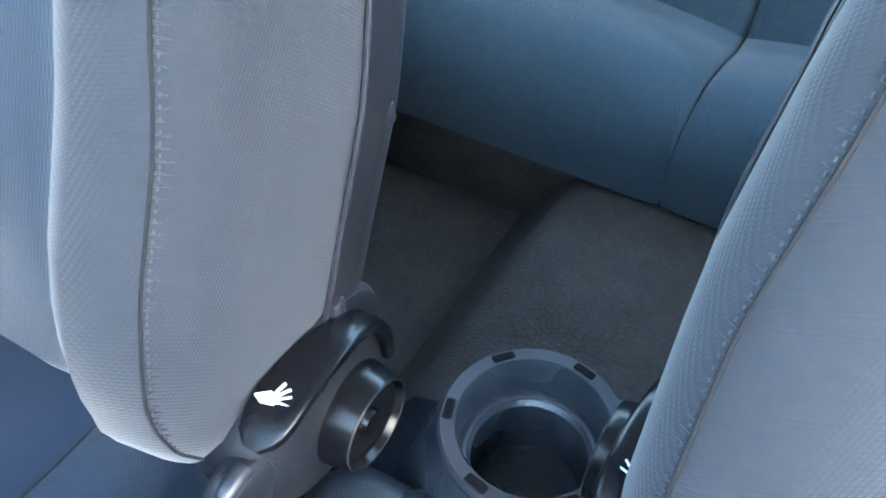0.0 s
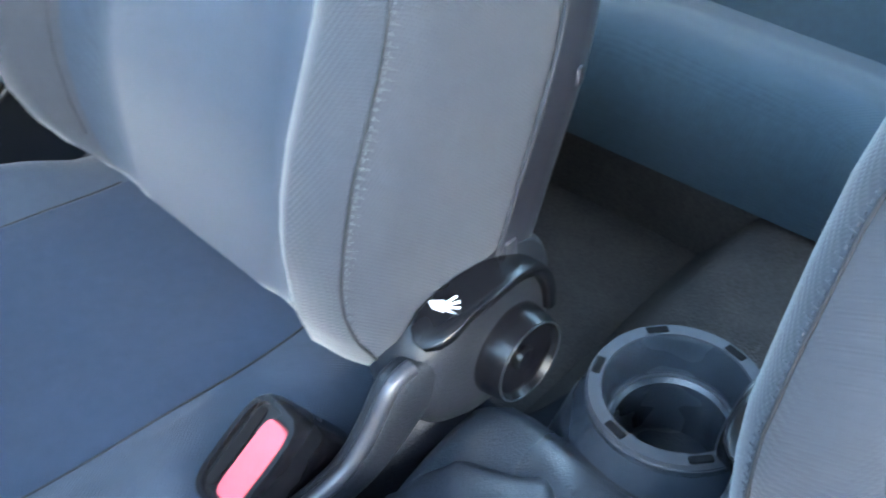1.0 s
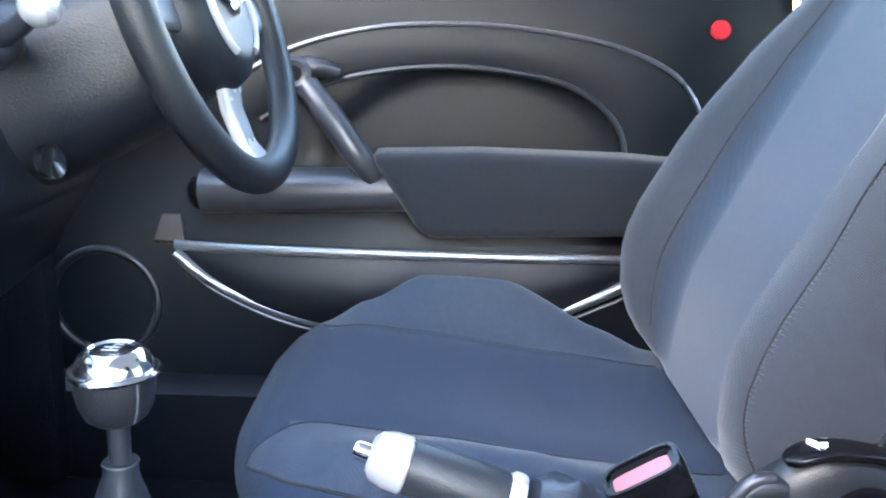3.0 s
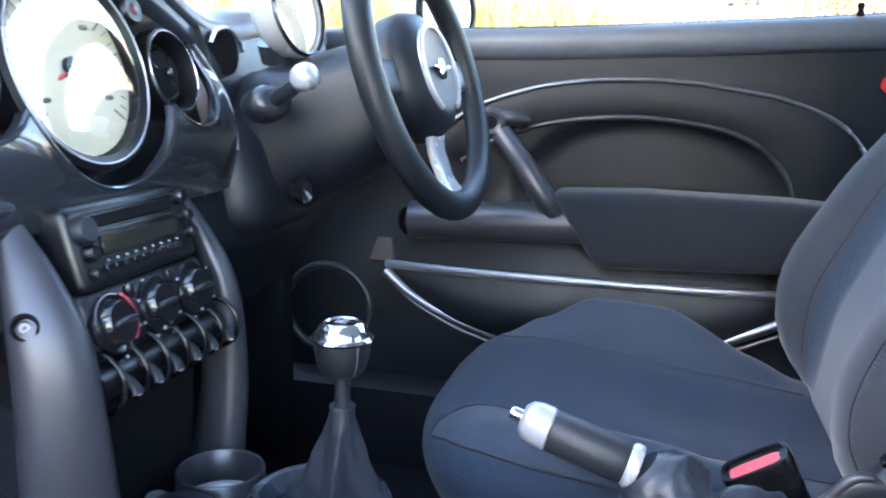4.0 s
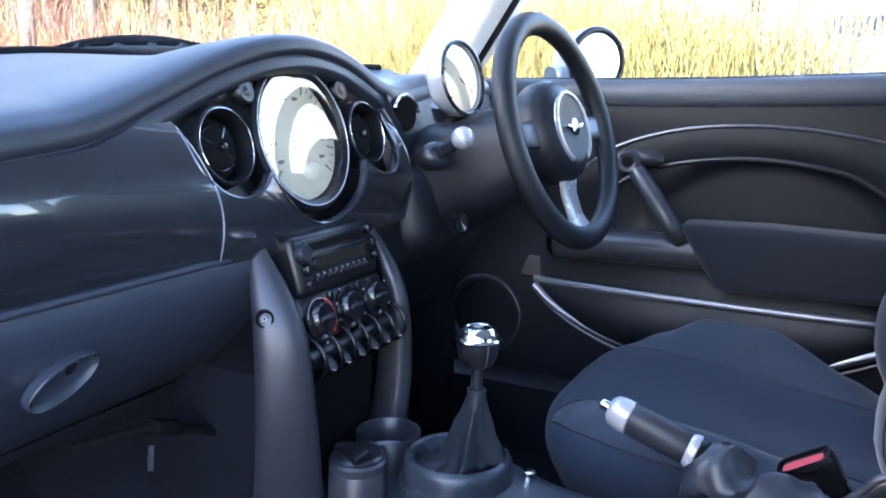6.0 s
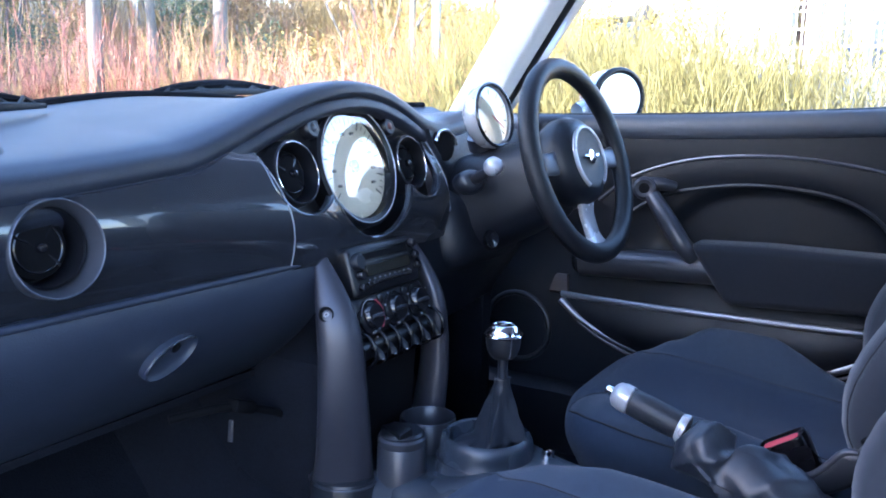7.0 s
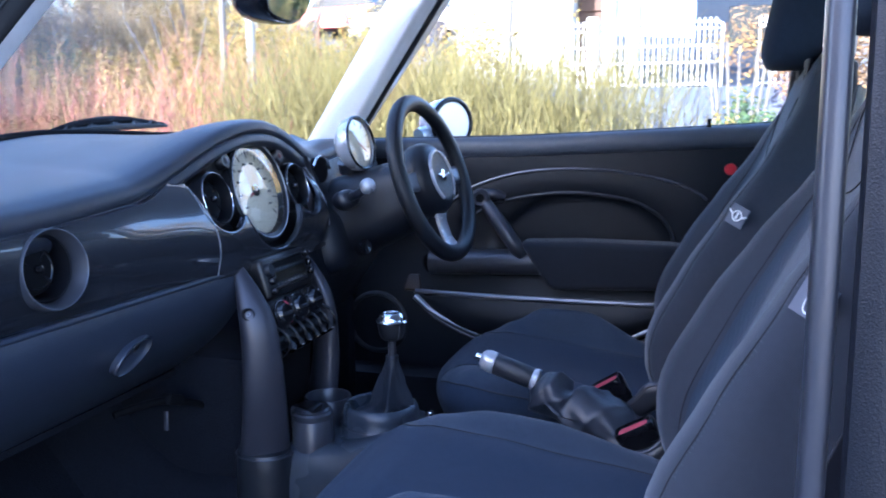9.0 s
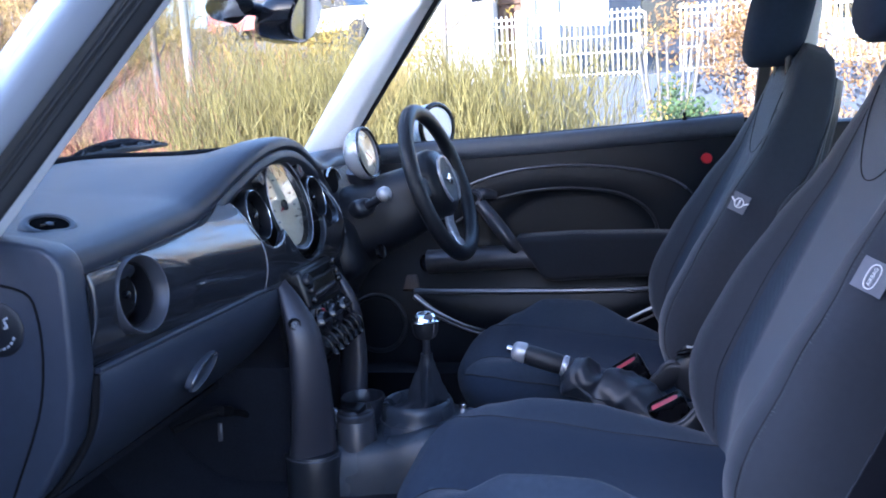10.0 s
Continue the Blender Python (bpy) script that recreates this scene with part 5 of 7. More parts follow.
    # head restraint
    hr = part("head_restraint", loft([[Vector((cx + p * f, -0.196 - 0.045 * k + q * (0.35 + 0.65 * f), 1.106 + 0.215 * k)) for p, q in rim_section(0.090, 0.056, 36, 0.80)] for k, f in ((0.0, 0.25), (0.012, 0.42), (0.035, 0.58), (0.07, 0.72), (0.12, 0.84), (0.20, 0.94), (0.32, 0.99), (0.5, 1.01), (0.66, 0.98), (0.79, 0.90), (0.89, 0.78), (0.96, 0.58), (1.0, 0.34))]), FABRIC, s, "rounded dark cloth head restraint", 60)
    for sx in (-1, 1):
        part("restraint_post", tube([(cx + sx * 0.055, -0.222, 1.06), (cx + sx * 0.055, -0.222, 1.15)], 0.006, 10), PLASTIC_SMOOTH, hr)
    return s, back


DSEAT, dback = seat(0.325, -1, "dark grey cloth driver's seat with woven centre panels")
PSEAT, pback = seat(-0.325, 1, "dark grey cloth passenger seat with woven centre panels", 0.025)
PSEAT.location.y -= 0.030


def tag_on(cx, back, word):
    d = 0.352
    c = back_ring(d, cx)[28].lerp(back_ring(d, cx)[29], 0.95) + Vector((-0.004, 0.002, 0))
    n = (A_OUT * 0.55 + Vector((-0.9, 0, 0))).normalized()
    u = Vector((0.35, -0.5, 0.5))
    u = (u - n * u.dot(n)).normalized()
    w = n.cross(u)
    tag = part("seat_tag", loft([[c + u * (p * 0.0165) + w * (q * 0.0155) + n * o for p, q in ((-1, -1), (1, -1), (1, 1), (-1, 1))] for o in (-0.001, 0.0015)]), CLOTH_TAG, back, "small grey woven tag on the bolster")
    m = Matrix((u, w, n)).transposed().to_4x4()
    m.translation = c + n * 0.0022
    if word:
        ring = [c + n * 0.0022 + w * (0.0056 * math.copysign(abs(math.cos(a)) ** 0.8, math.cos(a))) + u * (0.0128 * math.copysign(abs(math.sin(a)) ** 0.7, math.sin(a))) for a in [math.tau * k / 40 for k in range(40)]]
        part("tag_border", tube(ring, 0.0008, 5, ring=True), WHITE, tag)
        cu = bpy.data.curves.new("tag_text", "FONT")
        cu.body, cu.size, cu.extrude, cu.align_x, cu.align_y = word, 0.0056, 0.0003, "CENTER", "CENTER"
        t_ = new("tag_text", cu)
        dg = bpy.context.evaluated_depsgraph_get()
        me = bpy.data.meshes.new_from_object(t_.evaluated_get(dg))
        bpy.data.objects.remove(t_)
        me.materials.clear()
        me.materials.append(WHITE)
        me.transform(Matrix.Translation(-BASE[tag.name]) @ m)
        ob = new("tag_text", me)
        ob.parent = tag
    else:
        ring = [c + n * 0.0022 + u * (0.008 * math.cos(a)) + w * (0.008 * math.sin(a)) for a in [math.tau * k / 24 for k in range(24)]]
        part("tag_badge", tube(ring, 0.0012, 5, ring=True), WHITE, tag)
        for q in (-1, 1):
            part("tag_badge", tube([c + n * 0.0022 + w * (q * 0.009), c + n * 0.0022 + w * (q * 0.016) + u * 0.005], 0.0016, 5), WHITE, tag)
        part("tag_badge", tube([c + n * 0.0022 - u * 0.006, c + n * 0.0022 + u * 0.006], 0.0018, 5), WHITE, tag)


tag_on(0.325, dback, "")
tag_on(-0.325, pback, "AIRBAG")


def buckle(at, lean, key, label):
    b = thing("belt_buckle", at, label, "belt buckle", "seat belt buckles")
    c = Vector(at)
    m = pose(*at, *lean)
    body = loft([[m @ Vector((p * 1.02, q * 1.03, z)) for p, q in rim_section(w, d, 24, 0.5)] for z, w, d in ((-0.085, 0.011, 0.020), (-0.06, 0.013, 0.024), (-0.01, 0.0175, 0.031), (-0.002, 0.0172, 0.0308), (0.0005, 0.0166, 0.0300), (0.0005, 0.0142, 0.0272), (-0.003, 0.0136, 0.0264))])
    bo = part("buckle_body", body, BUCKLE, b, "black buckle body")
    part("release_key", loft([[m @ Vector((p - key * 0.0055, q, z)) for p, q in rim_section(0.0080, 0.0232, 20, 0.35)] for z in (-0.006, -0.0006, 0.0002)]), RED, b, "red release key")
    part("latch_slot", loft([[m @ Vector((p + key * 0.0085, q, z)) for p, q in rim_section(0.0030, 0.0240, 12, 0.4)] for z in (-0.005, -0.0018)]), BLACK, b)
    part("buckle_stalk", tube(spline([m @ Vector((0, 0, -0.07)), m @ Vector((0, -0.005, -0.12)), m @ Vector((0, -0.02, -0.17))], 8), 0.010, 10, flat=0.6), BLACK, b)
    return b


buckle((0.102, 0.090, 0.578), (-34, -8, 0), 1, "black seat belt buckle with a red key beside the driver's seat")
buckle((-0.075, 0.030, 0.570), (-30, -6, 0), 1, "black seat belt buckle with a red key beside the passenger seat")

# ---- rear bench ----
bench = thing("rear_bench", (0, -0.75, 0.27), "dark blue-grey cloth rear bench with two seats", "rear seat")
for sx in (-1, 1):
    def ring(y, sx=sx):
        top = lerp_table([(-0.80, 0.42), (-0.70, 0.427), (-0.64, 0.450), (-0.58, 0.464), (-0.545, 0.460), (-0.522, 0.447), (-0.508, 0.428), (-0.502, 0.408), (-0.50, 0.388)], y)
        return [(0.025 + sx * (0.297 + p), y, 0.356 + (top - 0.356) * (0.5 + 0.5 * q) + (0.02 * (1 - (p / 0.2965) ** 2) * min(1, (-0.49 - y) / 0.06) if q > 0 else 0)) for p, q in rim_section(0.2965, 1.0, 56, 0.16)]
    part("bench_cushion", loft([ring(y) for y in (-0.80, -0.75, -0.70, -0.67, -0.64, -0.61, -0.58, -0.56, -0.545, -0.533, -0.522, -0.514, -0.508, -0.504, -0.502, -0.50)]), BENCH, bench, "dark cloth bench cushion", 60)

    def bring(k, sx=sx):
        return [Vector((0.025 + sx * (0.297 + p), -0.765 - 0.30 * k + q * (0.06 if k < 0.95 else 0.04), 0.40 + 0.50 * k)) for p, q in rim_section(0.2965 - 0.02 * k * k, 1.0, 40, 0.2)]
    part("bench_back", loft([bring(k) for k in (0, 0.1, 0.4, 0.7, 0.9, 0.97, 1.0)]), BENCH, bench, "dark cloth bench back", 60)
    part("bench_head_restraint", loft([[(sx * 0.30 + p * f, -1.09 + q * f, 0.92 + 0.14 * k) for p, q in rim_section(0.11, 0.045, 24, 0.6)] for k, f in ((0, 0.6), (0.1, 0.95), (0.5, 1), (0.9, 0.9), (1, 0.6))]), FABRIC, bench, "", 60)
part("bench_skirt", rbox((0, -0.55, 0.28), (1.2, 0.06, 0.15), 0.02), BROWN_CARPET, bench, "brownish carpet under the bench")

# ---- steering wheel and column ----
HUB = Vector((0.327, 0.462, 0.906))
YAW = Matrix.Rotation(radians(-5.0), 3, "Z")
SW = YAW @ Vector((0, -math.cos(radians(18)), math.sin(radians(18))))
SU = YAW @ Vector((0, math.sin(radians(18)), math.cos(radians(18))))
SX = YAW @ Vector((1, 0, 0))
wh = thing("steering_wheel", (0.327, 0.50, 0.88), "three-spoke black leather steering wheel with silver spokes", "steering wheel")


def on_wheel(x, y, o=0.0):
    return HUB + SX * x + SU * y + SW * o


part("rim", tube([on_wheel(0.158 * math.cos(a), 0.158 * math.sin(a)) for a in [math.tau * k / 72 for k in range(72)]], 0.0172, 18, ring=True, flat=0.9, up=None), RIM_LEATHER, wh, "thick black leather rim")
part("rim_stitch", tube([on_wheel(0.1420 * math.cos(a), 0.1435 * math.sin(a), 0.0) for a in [math.tau * k / 72 for k in range(72)]], 0.0013, 5, ring=True), STITCH, wh)
hubp = part("airbag_pad", lathe([(0.066, -0.050), (0.076, -0.028), (0.076, -0.006), (0.068, 0.009), (0.054, 0.018), (0.046, 0.0195), (0.042, 0.0185), (0.0005, 0.021)], HUB, SW, 48), PLASTIC, wh, "round black airbag pad")
part("pad_ring", tube([on_wheel(0.051 * math.cos(a), 0.051 * math.sin(a), 0.0185) for a in [radians(-150 + 300 * k / 40) - math.pi / 2 + math.pi for k in range(41)]], 0.0042, 8), SILVER, hubp, "silver ring round the badge")
bd = part("badge", lathe([(0.012, 0.018), (0.012, 0.0235), (0.010, 0.0245), (0.0005, 0.0245)], HUB, SW, 24), CHROME, hubp, "bright winged badge shape")
for q in (-1, 1):
    part("badge_wing", tube([on_wheel(q * 0.012, 0.0, 0.0225), on_wheel(q * 0.026, 0.003, 0.0225)], lambda k: 0.0042 * (1 - 0.6 * k), 6), CHROME, bd)
for ang in (180, 0, 270):
    a = radians(ang)
    dx, dy = math.cos(a), math.sin(a)
    px, py = -dy, dx
    wd = 0.021 if ang != 270 else 0.026
    rings = []
    for r_, w_, o_ in ((0.05, wd * 1.1, -0.004), (0.09, wd * 0.85, -0.012), (0.125, wd * 0.8, -0.010), (0.150, wd * 1.05, -0.001)):
        rings.append([on_wheel(dx * r_ + px * w_ * p, dy * r_ + py * w_ * p, o_ + 0.006 * q) for p, q in rim_section(1.0, 1.0, 18, 0.6)])
    part("spoke", loft(rings), SILVER if ang == 270 else SATIN, wh, "silver spoke")
col = thing("steering_column", (0.327, 0.60, 0.75), "dark plastic steering column cowl with a stalk", "steering column")
part("cowl", loft([[HUB - SW * o + SX * (p * 1.0) + SU * (q + dz) for p, q in rim_section(w, h_, 32, 0.75)] for o, w, h_, dz in ((0.035, 0.062, 0.060, -0.006), (0.06, 0.074, 0.072, -0.014), (0.13, 0.086, 0.082, -0.020), (0.22, 0.095, 0.09, -0.024))]), PLASTIC, col, "dark column cowl")
part("cowl_skirt", rbox((0.335, 0.672, 0.778), (0.27, 0.10, 0.14), 0.045, 4, (-14, 0, 0)), PLASTIC, col, "dark lower column cover")
part("column_lock", lathe([(0.015, -0.004), (0.015, 0.003), (0.011, 0.002), (0.001, 0.001)], (0.235, 0.577, 0.775), (-0.3, -1, 0.2), 20), GLOSS, col)
sk = part("stalk", tube(spline([(0.250, 0.610, 0.868), (0.196, 0.592, 0.874), (0.180, 0.566, 0.886), (0.174, 0.550, 0.898)], 12), lambda k: 0.0105 - 0.003 * k, 14), PLASTIC_SMOOTH, col, "short indicator stalk")
part("stalk_knob", lathe([(0.008, -0.013), (0.0125, -0.010), (0.0150, -0.002), (0.0145, 0.005), (0.011, 0.0105), (0.006, 0.013), (0.0005, 0.0135)], (0.172, 0.545, 0.900), (-0.3, -1, 0.45), 28), SILVER, sk, "satin silver stalk end")
part("stalk_root", lathe([(0.026, -0.020), (0.025, 0.000), (0.020, 0.008), (0.012, 0.011), (0.001, 0.011)], (0.192, 0.594, 0.873), (-0.75, -0.8, 0.3), 30, oval=0.75), PLASTIC_SMOOTH, col)
# rev counter pod
TC, TA = Vector((0.302, 0.612, 0.977)), Vector((-0.12, -0.97, 0.20)).normalized()
pod = thing("rev_counter", (0.302, 0.63, 0.92), "round silver-cased rev counter pod on the column", "gauge")
part("pod_case", lathe([(0.018, -0.040), (0.040, -0.037), (0.052, -0.024), (0.057, -0.004), (0.056, 0.002), (0.052, 0.003), (0.050, -0.006), (0.0005, -0.007)], TC, TA, 44), SILVER, pod, "silver pod case")
part("pod_bezel", tube(circle(TC + TA * 0.003, TA, 0.0535, 48), 0.003, 8, ring=True), GLOSS, pod)
dl = part("pod_dial", lathe([(0.0495, -0.0058), (0.0495, -0.0045), (0.0005, -0.0045)], TC, TA, 40), DIAL, pod, "cream dial")
for k in range(9):
    a = radians(-135 + 270 * k / 8) + math.pi / 2
    q0, q1 = (circle(TC - TA * 0.0040, TA, r, 3, start=a, sweep=0.01)[0] for r in (0.036, 0.045))
    part("dial_tick", tube([q0, q1], 0.0009, 4), BLACK, dl)
part("pod_needle", tube([TC - TA * 0.002, TC - TA * 0.002 + circle((0, 0, 0), TA, 0.036, 3, start=radians(215), sweep=0.01)[0]], 0.0012, 5), RED, dl)
part("pod_lens", lathe([(0.0505, -0.0005), (0.03, 0.001), (0.0005, 0.0015)], TC, TA, 40, cap=False), LENS, pod).visible_shadow = False
part("pod_neck", tube([TC - TA * 0.03 + Vector((0, 0, -0.03)), (0.315, 0.64, 0.92)], 0.022, 14), PLASTIC_SMOOTH, pod)
part("driver_vent", lathe([(0.026, -0.012), (0.026, -0.002), (0.0005, -0.003)], (0.245, 0.674, 0.925), (-0.2, -1, 0.15), 28), BLACK, dash, "small round black vent")
part("driver_vent_ring", tube(circle((0.245, 0.672, 0.925), (-0.2, -1, 0.15), 0.026, 24, start=radians(20), sweep=radians(160)), 0.003, 8), CHROME, dash)

# ---- driver's door ----
door = thing("door_1", (0.70, 0.3, 0.36), "closed dark driver's door with arched trim, armrest and pocket", "door", kind="structure")


def panel_x(y, z):
    x = 0.705 - 0.045 * (1 - sstep(0.56, 0.72, z)) + 0.010 * sstep(0.88, 0.98, z)
    a = sstep(1.0, 0.8, math.hypot((y - 0.20) / 0.235, (z - 0.70) / 0.155)) if z > 0.66 else 0
    return x + 0.016 * a


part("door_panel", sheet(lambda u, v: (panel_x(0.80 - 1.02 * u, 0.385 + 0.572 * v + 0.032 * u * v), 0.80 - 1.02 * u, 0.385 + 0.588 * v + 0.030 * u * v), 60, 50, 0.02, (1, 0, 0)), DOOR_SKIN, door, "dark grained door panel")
part("door_skin", sheet(lambda u, v: (0.755 + 0.075 * math.sin(math.pi * min(1, v * 1.05)), 0.93 - 1.14 * u, 0.30 + 0.66 * v + 0.03 * u * v), 16, 12, 0.012, (-1, 0, 0)), PAINT, door, "silver-blue painted outer skin")
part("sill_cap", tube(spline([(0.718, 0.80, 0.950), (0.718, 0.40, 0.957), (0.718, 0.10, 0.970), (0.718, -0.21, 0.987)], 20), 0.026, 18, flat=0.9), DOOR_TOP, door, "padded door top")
part("window_seal", tube(spline([(0.735, 0.80, 0.972), (0.735, 0.40, 0.980), (0.735, 0.10, 0.993), (0.735, -0.21, 1.010)], 20), 0.006, 8), RUBBER, door)
part("lock_pin", lathe([(0.006, 0.0), (0.0055, 0.008), (0.0035, 0.012), (0.005, 0.018), (0.004, 0.022), (0.0005, 0.023)], (0.715, -0.074, 1.000), (0, 0, 1), 14), BLACK, door)
part("red_plug", lathe([(0.0135, -0.004), (0.0135, 0.004), (0.011, 0.007), (0.0005, 0.0075)], (0.704, -0.124, 0.909), (-1, 0, 0), 20), SIGNAL_RED, door, "round red plug")
arc1 = spline([(0, 0.555, 0.800), (0, 0.48, 0.857), (0, 0.36, 0.895), (0, 0.22, 0.906), (0, 0.09, 0.896), (0, -0.01, 0.874), (0, -0.08, 0.835), (0, -0.125, 0.760)], 48)
arc2 = spline([(0, 0.500, 0.770), (0, 0.43, 0.815), (0, 0.34, 0.840), (0, 0.23, 0.850), (0, 0.11, 0.838), (0, 0.045, 0.812), (0, 0.005, 0.772), (0, -0.012, 0.715)], 48)


def band(u, v):
    i = u * 47
    k = min(int(i), 46)
    a, b = arc1[k].lerp(arc1[k + 1], i - k), arc2[k].lerp(arc2[k + 1], i - k)
    p = a.lerp(b, v)
    return (0.700 - 0.006 * math.sin(math.pi * (0.12 + 0.80 * v)), p.y, p.z)


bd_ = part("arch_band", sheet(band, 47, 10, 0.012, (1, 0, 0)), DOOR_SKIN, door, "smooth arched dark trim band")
part("arch_line", tube([(0.695, p.y, p.z + 0.001) for p in arc1], 0.0034, 8), SATIN, bd_, "fine satin line on the arch")
part("arch_edge", tube([(0.695, p.y, p.z) for p in arc2], 0.0042, 8), HOUSING, bd_)
hd = part("door_handle", lathe([(0.024, -0.01), (0.0225, 0.004), (0.017, 0.008), (0.0105, 0.006), (0.0095, -0.004), (0.0005, -0.005)], (0.652, 0.446, 0.836), (-1, -0.15, 0.1), 32), STRUT, door, "dark satin door release")
part("handle_arm", tube(spline([(0.682, 0.45, 0.838), (0.674, 0.422, 0.845), (0.69, 0.395, 0.838)], 10), lambda k: 0.017 - 0.006 * k, 12), STRUT, hd)
part("handle_hole", lathe([(0.0105, 0.0), (0.0105, 0.0070), (0.0005, 0.0071)], (0.652, 0.446, 0.836), (-1, -0.15, 0.1), 20), BLACK, hd)
part("pull_bar", tube(spline([(0.648, 0.428, 0.822), (0.632, 0.395, 0.783), (0.628, 0.36, 0.735), (0.640, 0.338, 0.705)], 16), lambda k: 0.0155 + 0.003 * math.sin(math.pi * k), 16), PILLAR, door, "dark satin pull bar")
part("roll_bar", tube([(0.660, 0.572, 0.674), (0.655, 0.46, 0.680), (0.656, 0.36, 0.684), (0.662, 0.24, 0.688)], 0.031, 22), PILLAR, door, "satin grey horizontal bar")
part("bar_end", lathe([(0.022, -0.006), (0.022, 0.003), (0.016, 0.004), (0.001, 0.002)], (0.645, 0.576, 0.674), (-0.8, 0.6, 0), 22), GLOSS, door)
part("armrest", prism([(0.345, 0.738), (0.275, 0.632), (0.255, 0.625), (0.0, 0.636), (-0.10, 0.642), (-0.11, 0.735), (0.0, 0.742), (0.2, 0.744)], 0.612, 0.70, "x", 0.016, 3), ARMREST, door, "dark cloth armrest pad")
# pocket with bright rails
prof = spline([(0, 0.612, 0.592), (0, 0.56, 0.552), (0, 0.47, 0.512), (0, 0.36, 0.490), (0, 0.25, 0.486), (0, 0.12, 0.508), (0, 0.03, 0.545), (0, -0.05, 0.585)], 40)


def pocket(u, v):
    p = prof[min(39, round(u * 39))]
    z = p.z + (0.598 - p.z) * v
    return (0.655 - 0.034 * math.sin(math.pi * (0.25 + 0.55 * v)) * math.sin(math.pi * (0.04 + 0.92 * u)), p.y, z)


pk = part("door_pocket", sheet(pocket, 39, 10, 0.008, (1, 0, 0)), PLASTIC, door, "smooth dark door pocket")
part("pocket_rail", tube([(0.652 - 0.022 * math.sin(math.pi * (0.04 + 0.92 * i / 39)), prof[i].y, 0.600) for i in range(40)], 0.0072, 14, flat=0.75), RAIL, pk, "bright rail along the pocket")
part("pocket_rail", tube([(0.645, p.y, p.z - 0.003) for p in prof], 0.0085, 10), RAIL, pk, "bright rail under the pocket")
part("pocket_groove", tube([(0.650, p.y - 0.004, p.z - 0.012) for p in prof], 0.003, 6), BLACK, pk)
part("pocket_ridge", tube([(0.652, p.y - 0.006, p.z - 0.021) for p in prof], 0.0035, 8), PILLAR, pk)
part("pocket_back", rbox((0.700, 0.27, 0.625), (0.03, 0.66, 0.07), 0.01), BLACK, door)
part("handle_base", loft([[(0.672 - w_, 0.622 + d_, z_), (0.672 - w_ * 1.1, 0.622, z_), (0.672 - w_, 0.622 - d_, z_), (0.69, 0.622 - d_, z_), (0.69, 0.622 + d_, z_)] for z_, w_, d_ in ((0.598, 0.014, 0.022), (0.604, 0.017, 0.021), (0.620, 0.012, 0.017), (0.634, 0.005, 0.014), (0.638, 0.001, 0.012))]), BROWN_PLASTIC, door, "small brownish bracket at the pocket's end")
sp = part("speaker_cover", lathe([(0.078, -0.01), (0.078, 0.004), (0.074, 0.008), (0.071, 0.003), (0.03, 0.005), (0.001, 0.0055)], (0.668, 0.718, 0.512), (-1, 0, 0), 44), PLASTIC, door, "round speaker cover")
part("speaker_ring", tube(circle((0.659, 0.718, 0.512), (-1, 0, 0), 0.0755, 48), 0.0062, 12, ring=True), HOUSING, sp)
# outside mirror
om = thing("door_mirror", (0.82, 0.575, 0.99), "round silver-blue door mirror with a black-framed glass", "mirror")
part("mirror_shell", lathe([(0.014, 0.085), (0.046, 0.070), (0.072, 0.034), (0.079, -0.006), (0.075, -0.012)], (0.822, 0.572, 1.014), (0.42, 0.91, 0), 36, oval=0.84), PAINT, om, "painted mirror shell")
part("mirror_glass", lathe([(0.070, -0.010), (0.070, -0.0075), (0.0005, -0.0075)], (0.822, 0.572, 1.014), (0.42, 0.91, 0), 36, oval=0.84), material("mirror_silver", (0.9, 0.9, 0.9), 0.03, metal=1.0, vary=0.01), om, "mirror glass")
part("mirror_frame", tube(circle((0.818, 0.5625, 1.014), (0.42, 0.91, 0), 0.0730, 48, 0.0730 * 0.84), 0.0072, 12, ring=True), BUCKLE, om, "black mirror frame")
part("mirror_arm", tube([(0.80, 0.605, 1.0), (0.74, 0.63, 0.985)], 0.018, 12), PAINT, om)
# inside mirror
im = thing("rear_view_mirror", (0, 0.60, 1.33), "black interior rear-view mirror hanging from the windscreen", "mirror")
MC = Vector((0.070, 0.650, 1.235))
part("mirror_body", loft([[MC + Vector((p, o + 0.12 * p - 0.45 * q, q)) for p, q in rim_section(w, h_, 32, 0.75)] for o, w, h_ in ((-0.008, 0.098, 0.038), (-0.004, 0.102, 0.042), (0.022, 0.103, 0.042), (0.048, 0.098, 0.039), (0.064, 0.080, 0.030), (0.072, 0.050, 0.018))]), GLOSS, im, "black mirror housing")
part("mirror_face", loft([[MC + Vector((p, o + 0.12 * p - 0.45 * q, q)) for p, q in rim_section(0.095, 0.036, 32, 0.75)] for o in (-0.0100, -0.0085)]), bpy.data.materials["mirror_silver"], im)
part("mirror_stem", tube(spline([MC + Vector((-0.03, 0.04, 0.005)), MC + Vector((-0.08, 0.06, 0.012)), (-0.045, 0.728, 1.246)], 8), 0.012, 12), GLOSS, im)
part("sensor_box", rbox((-0.060, 0.728, 1.247), (0.095, 0.055, 0.034), 0.012, 3, (-38, 0, 0)), BLACK, im)

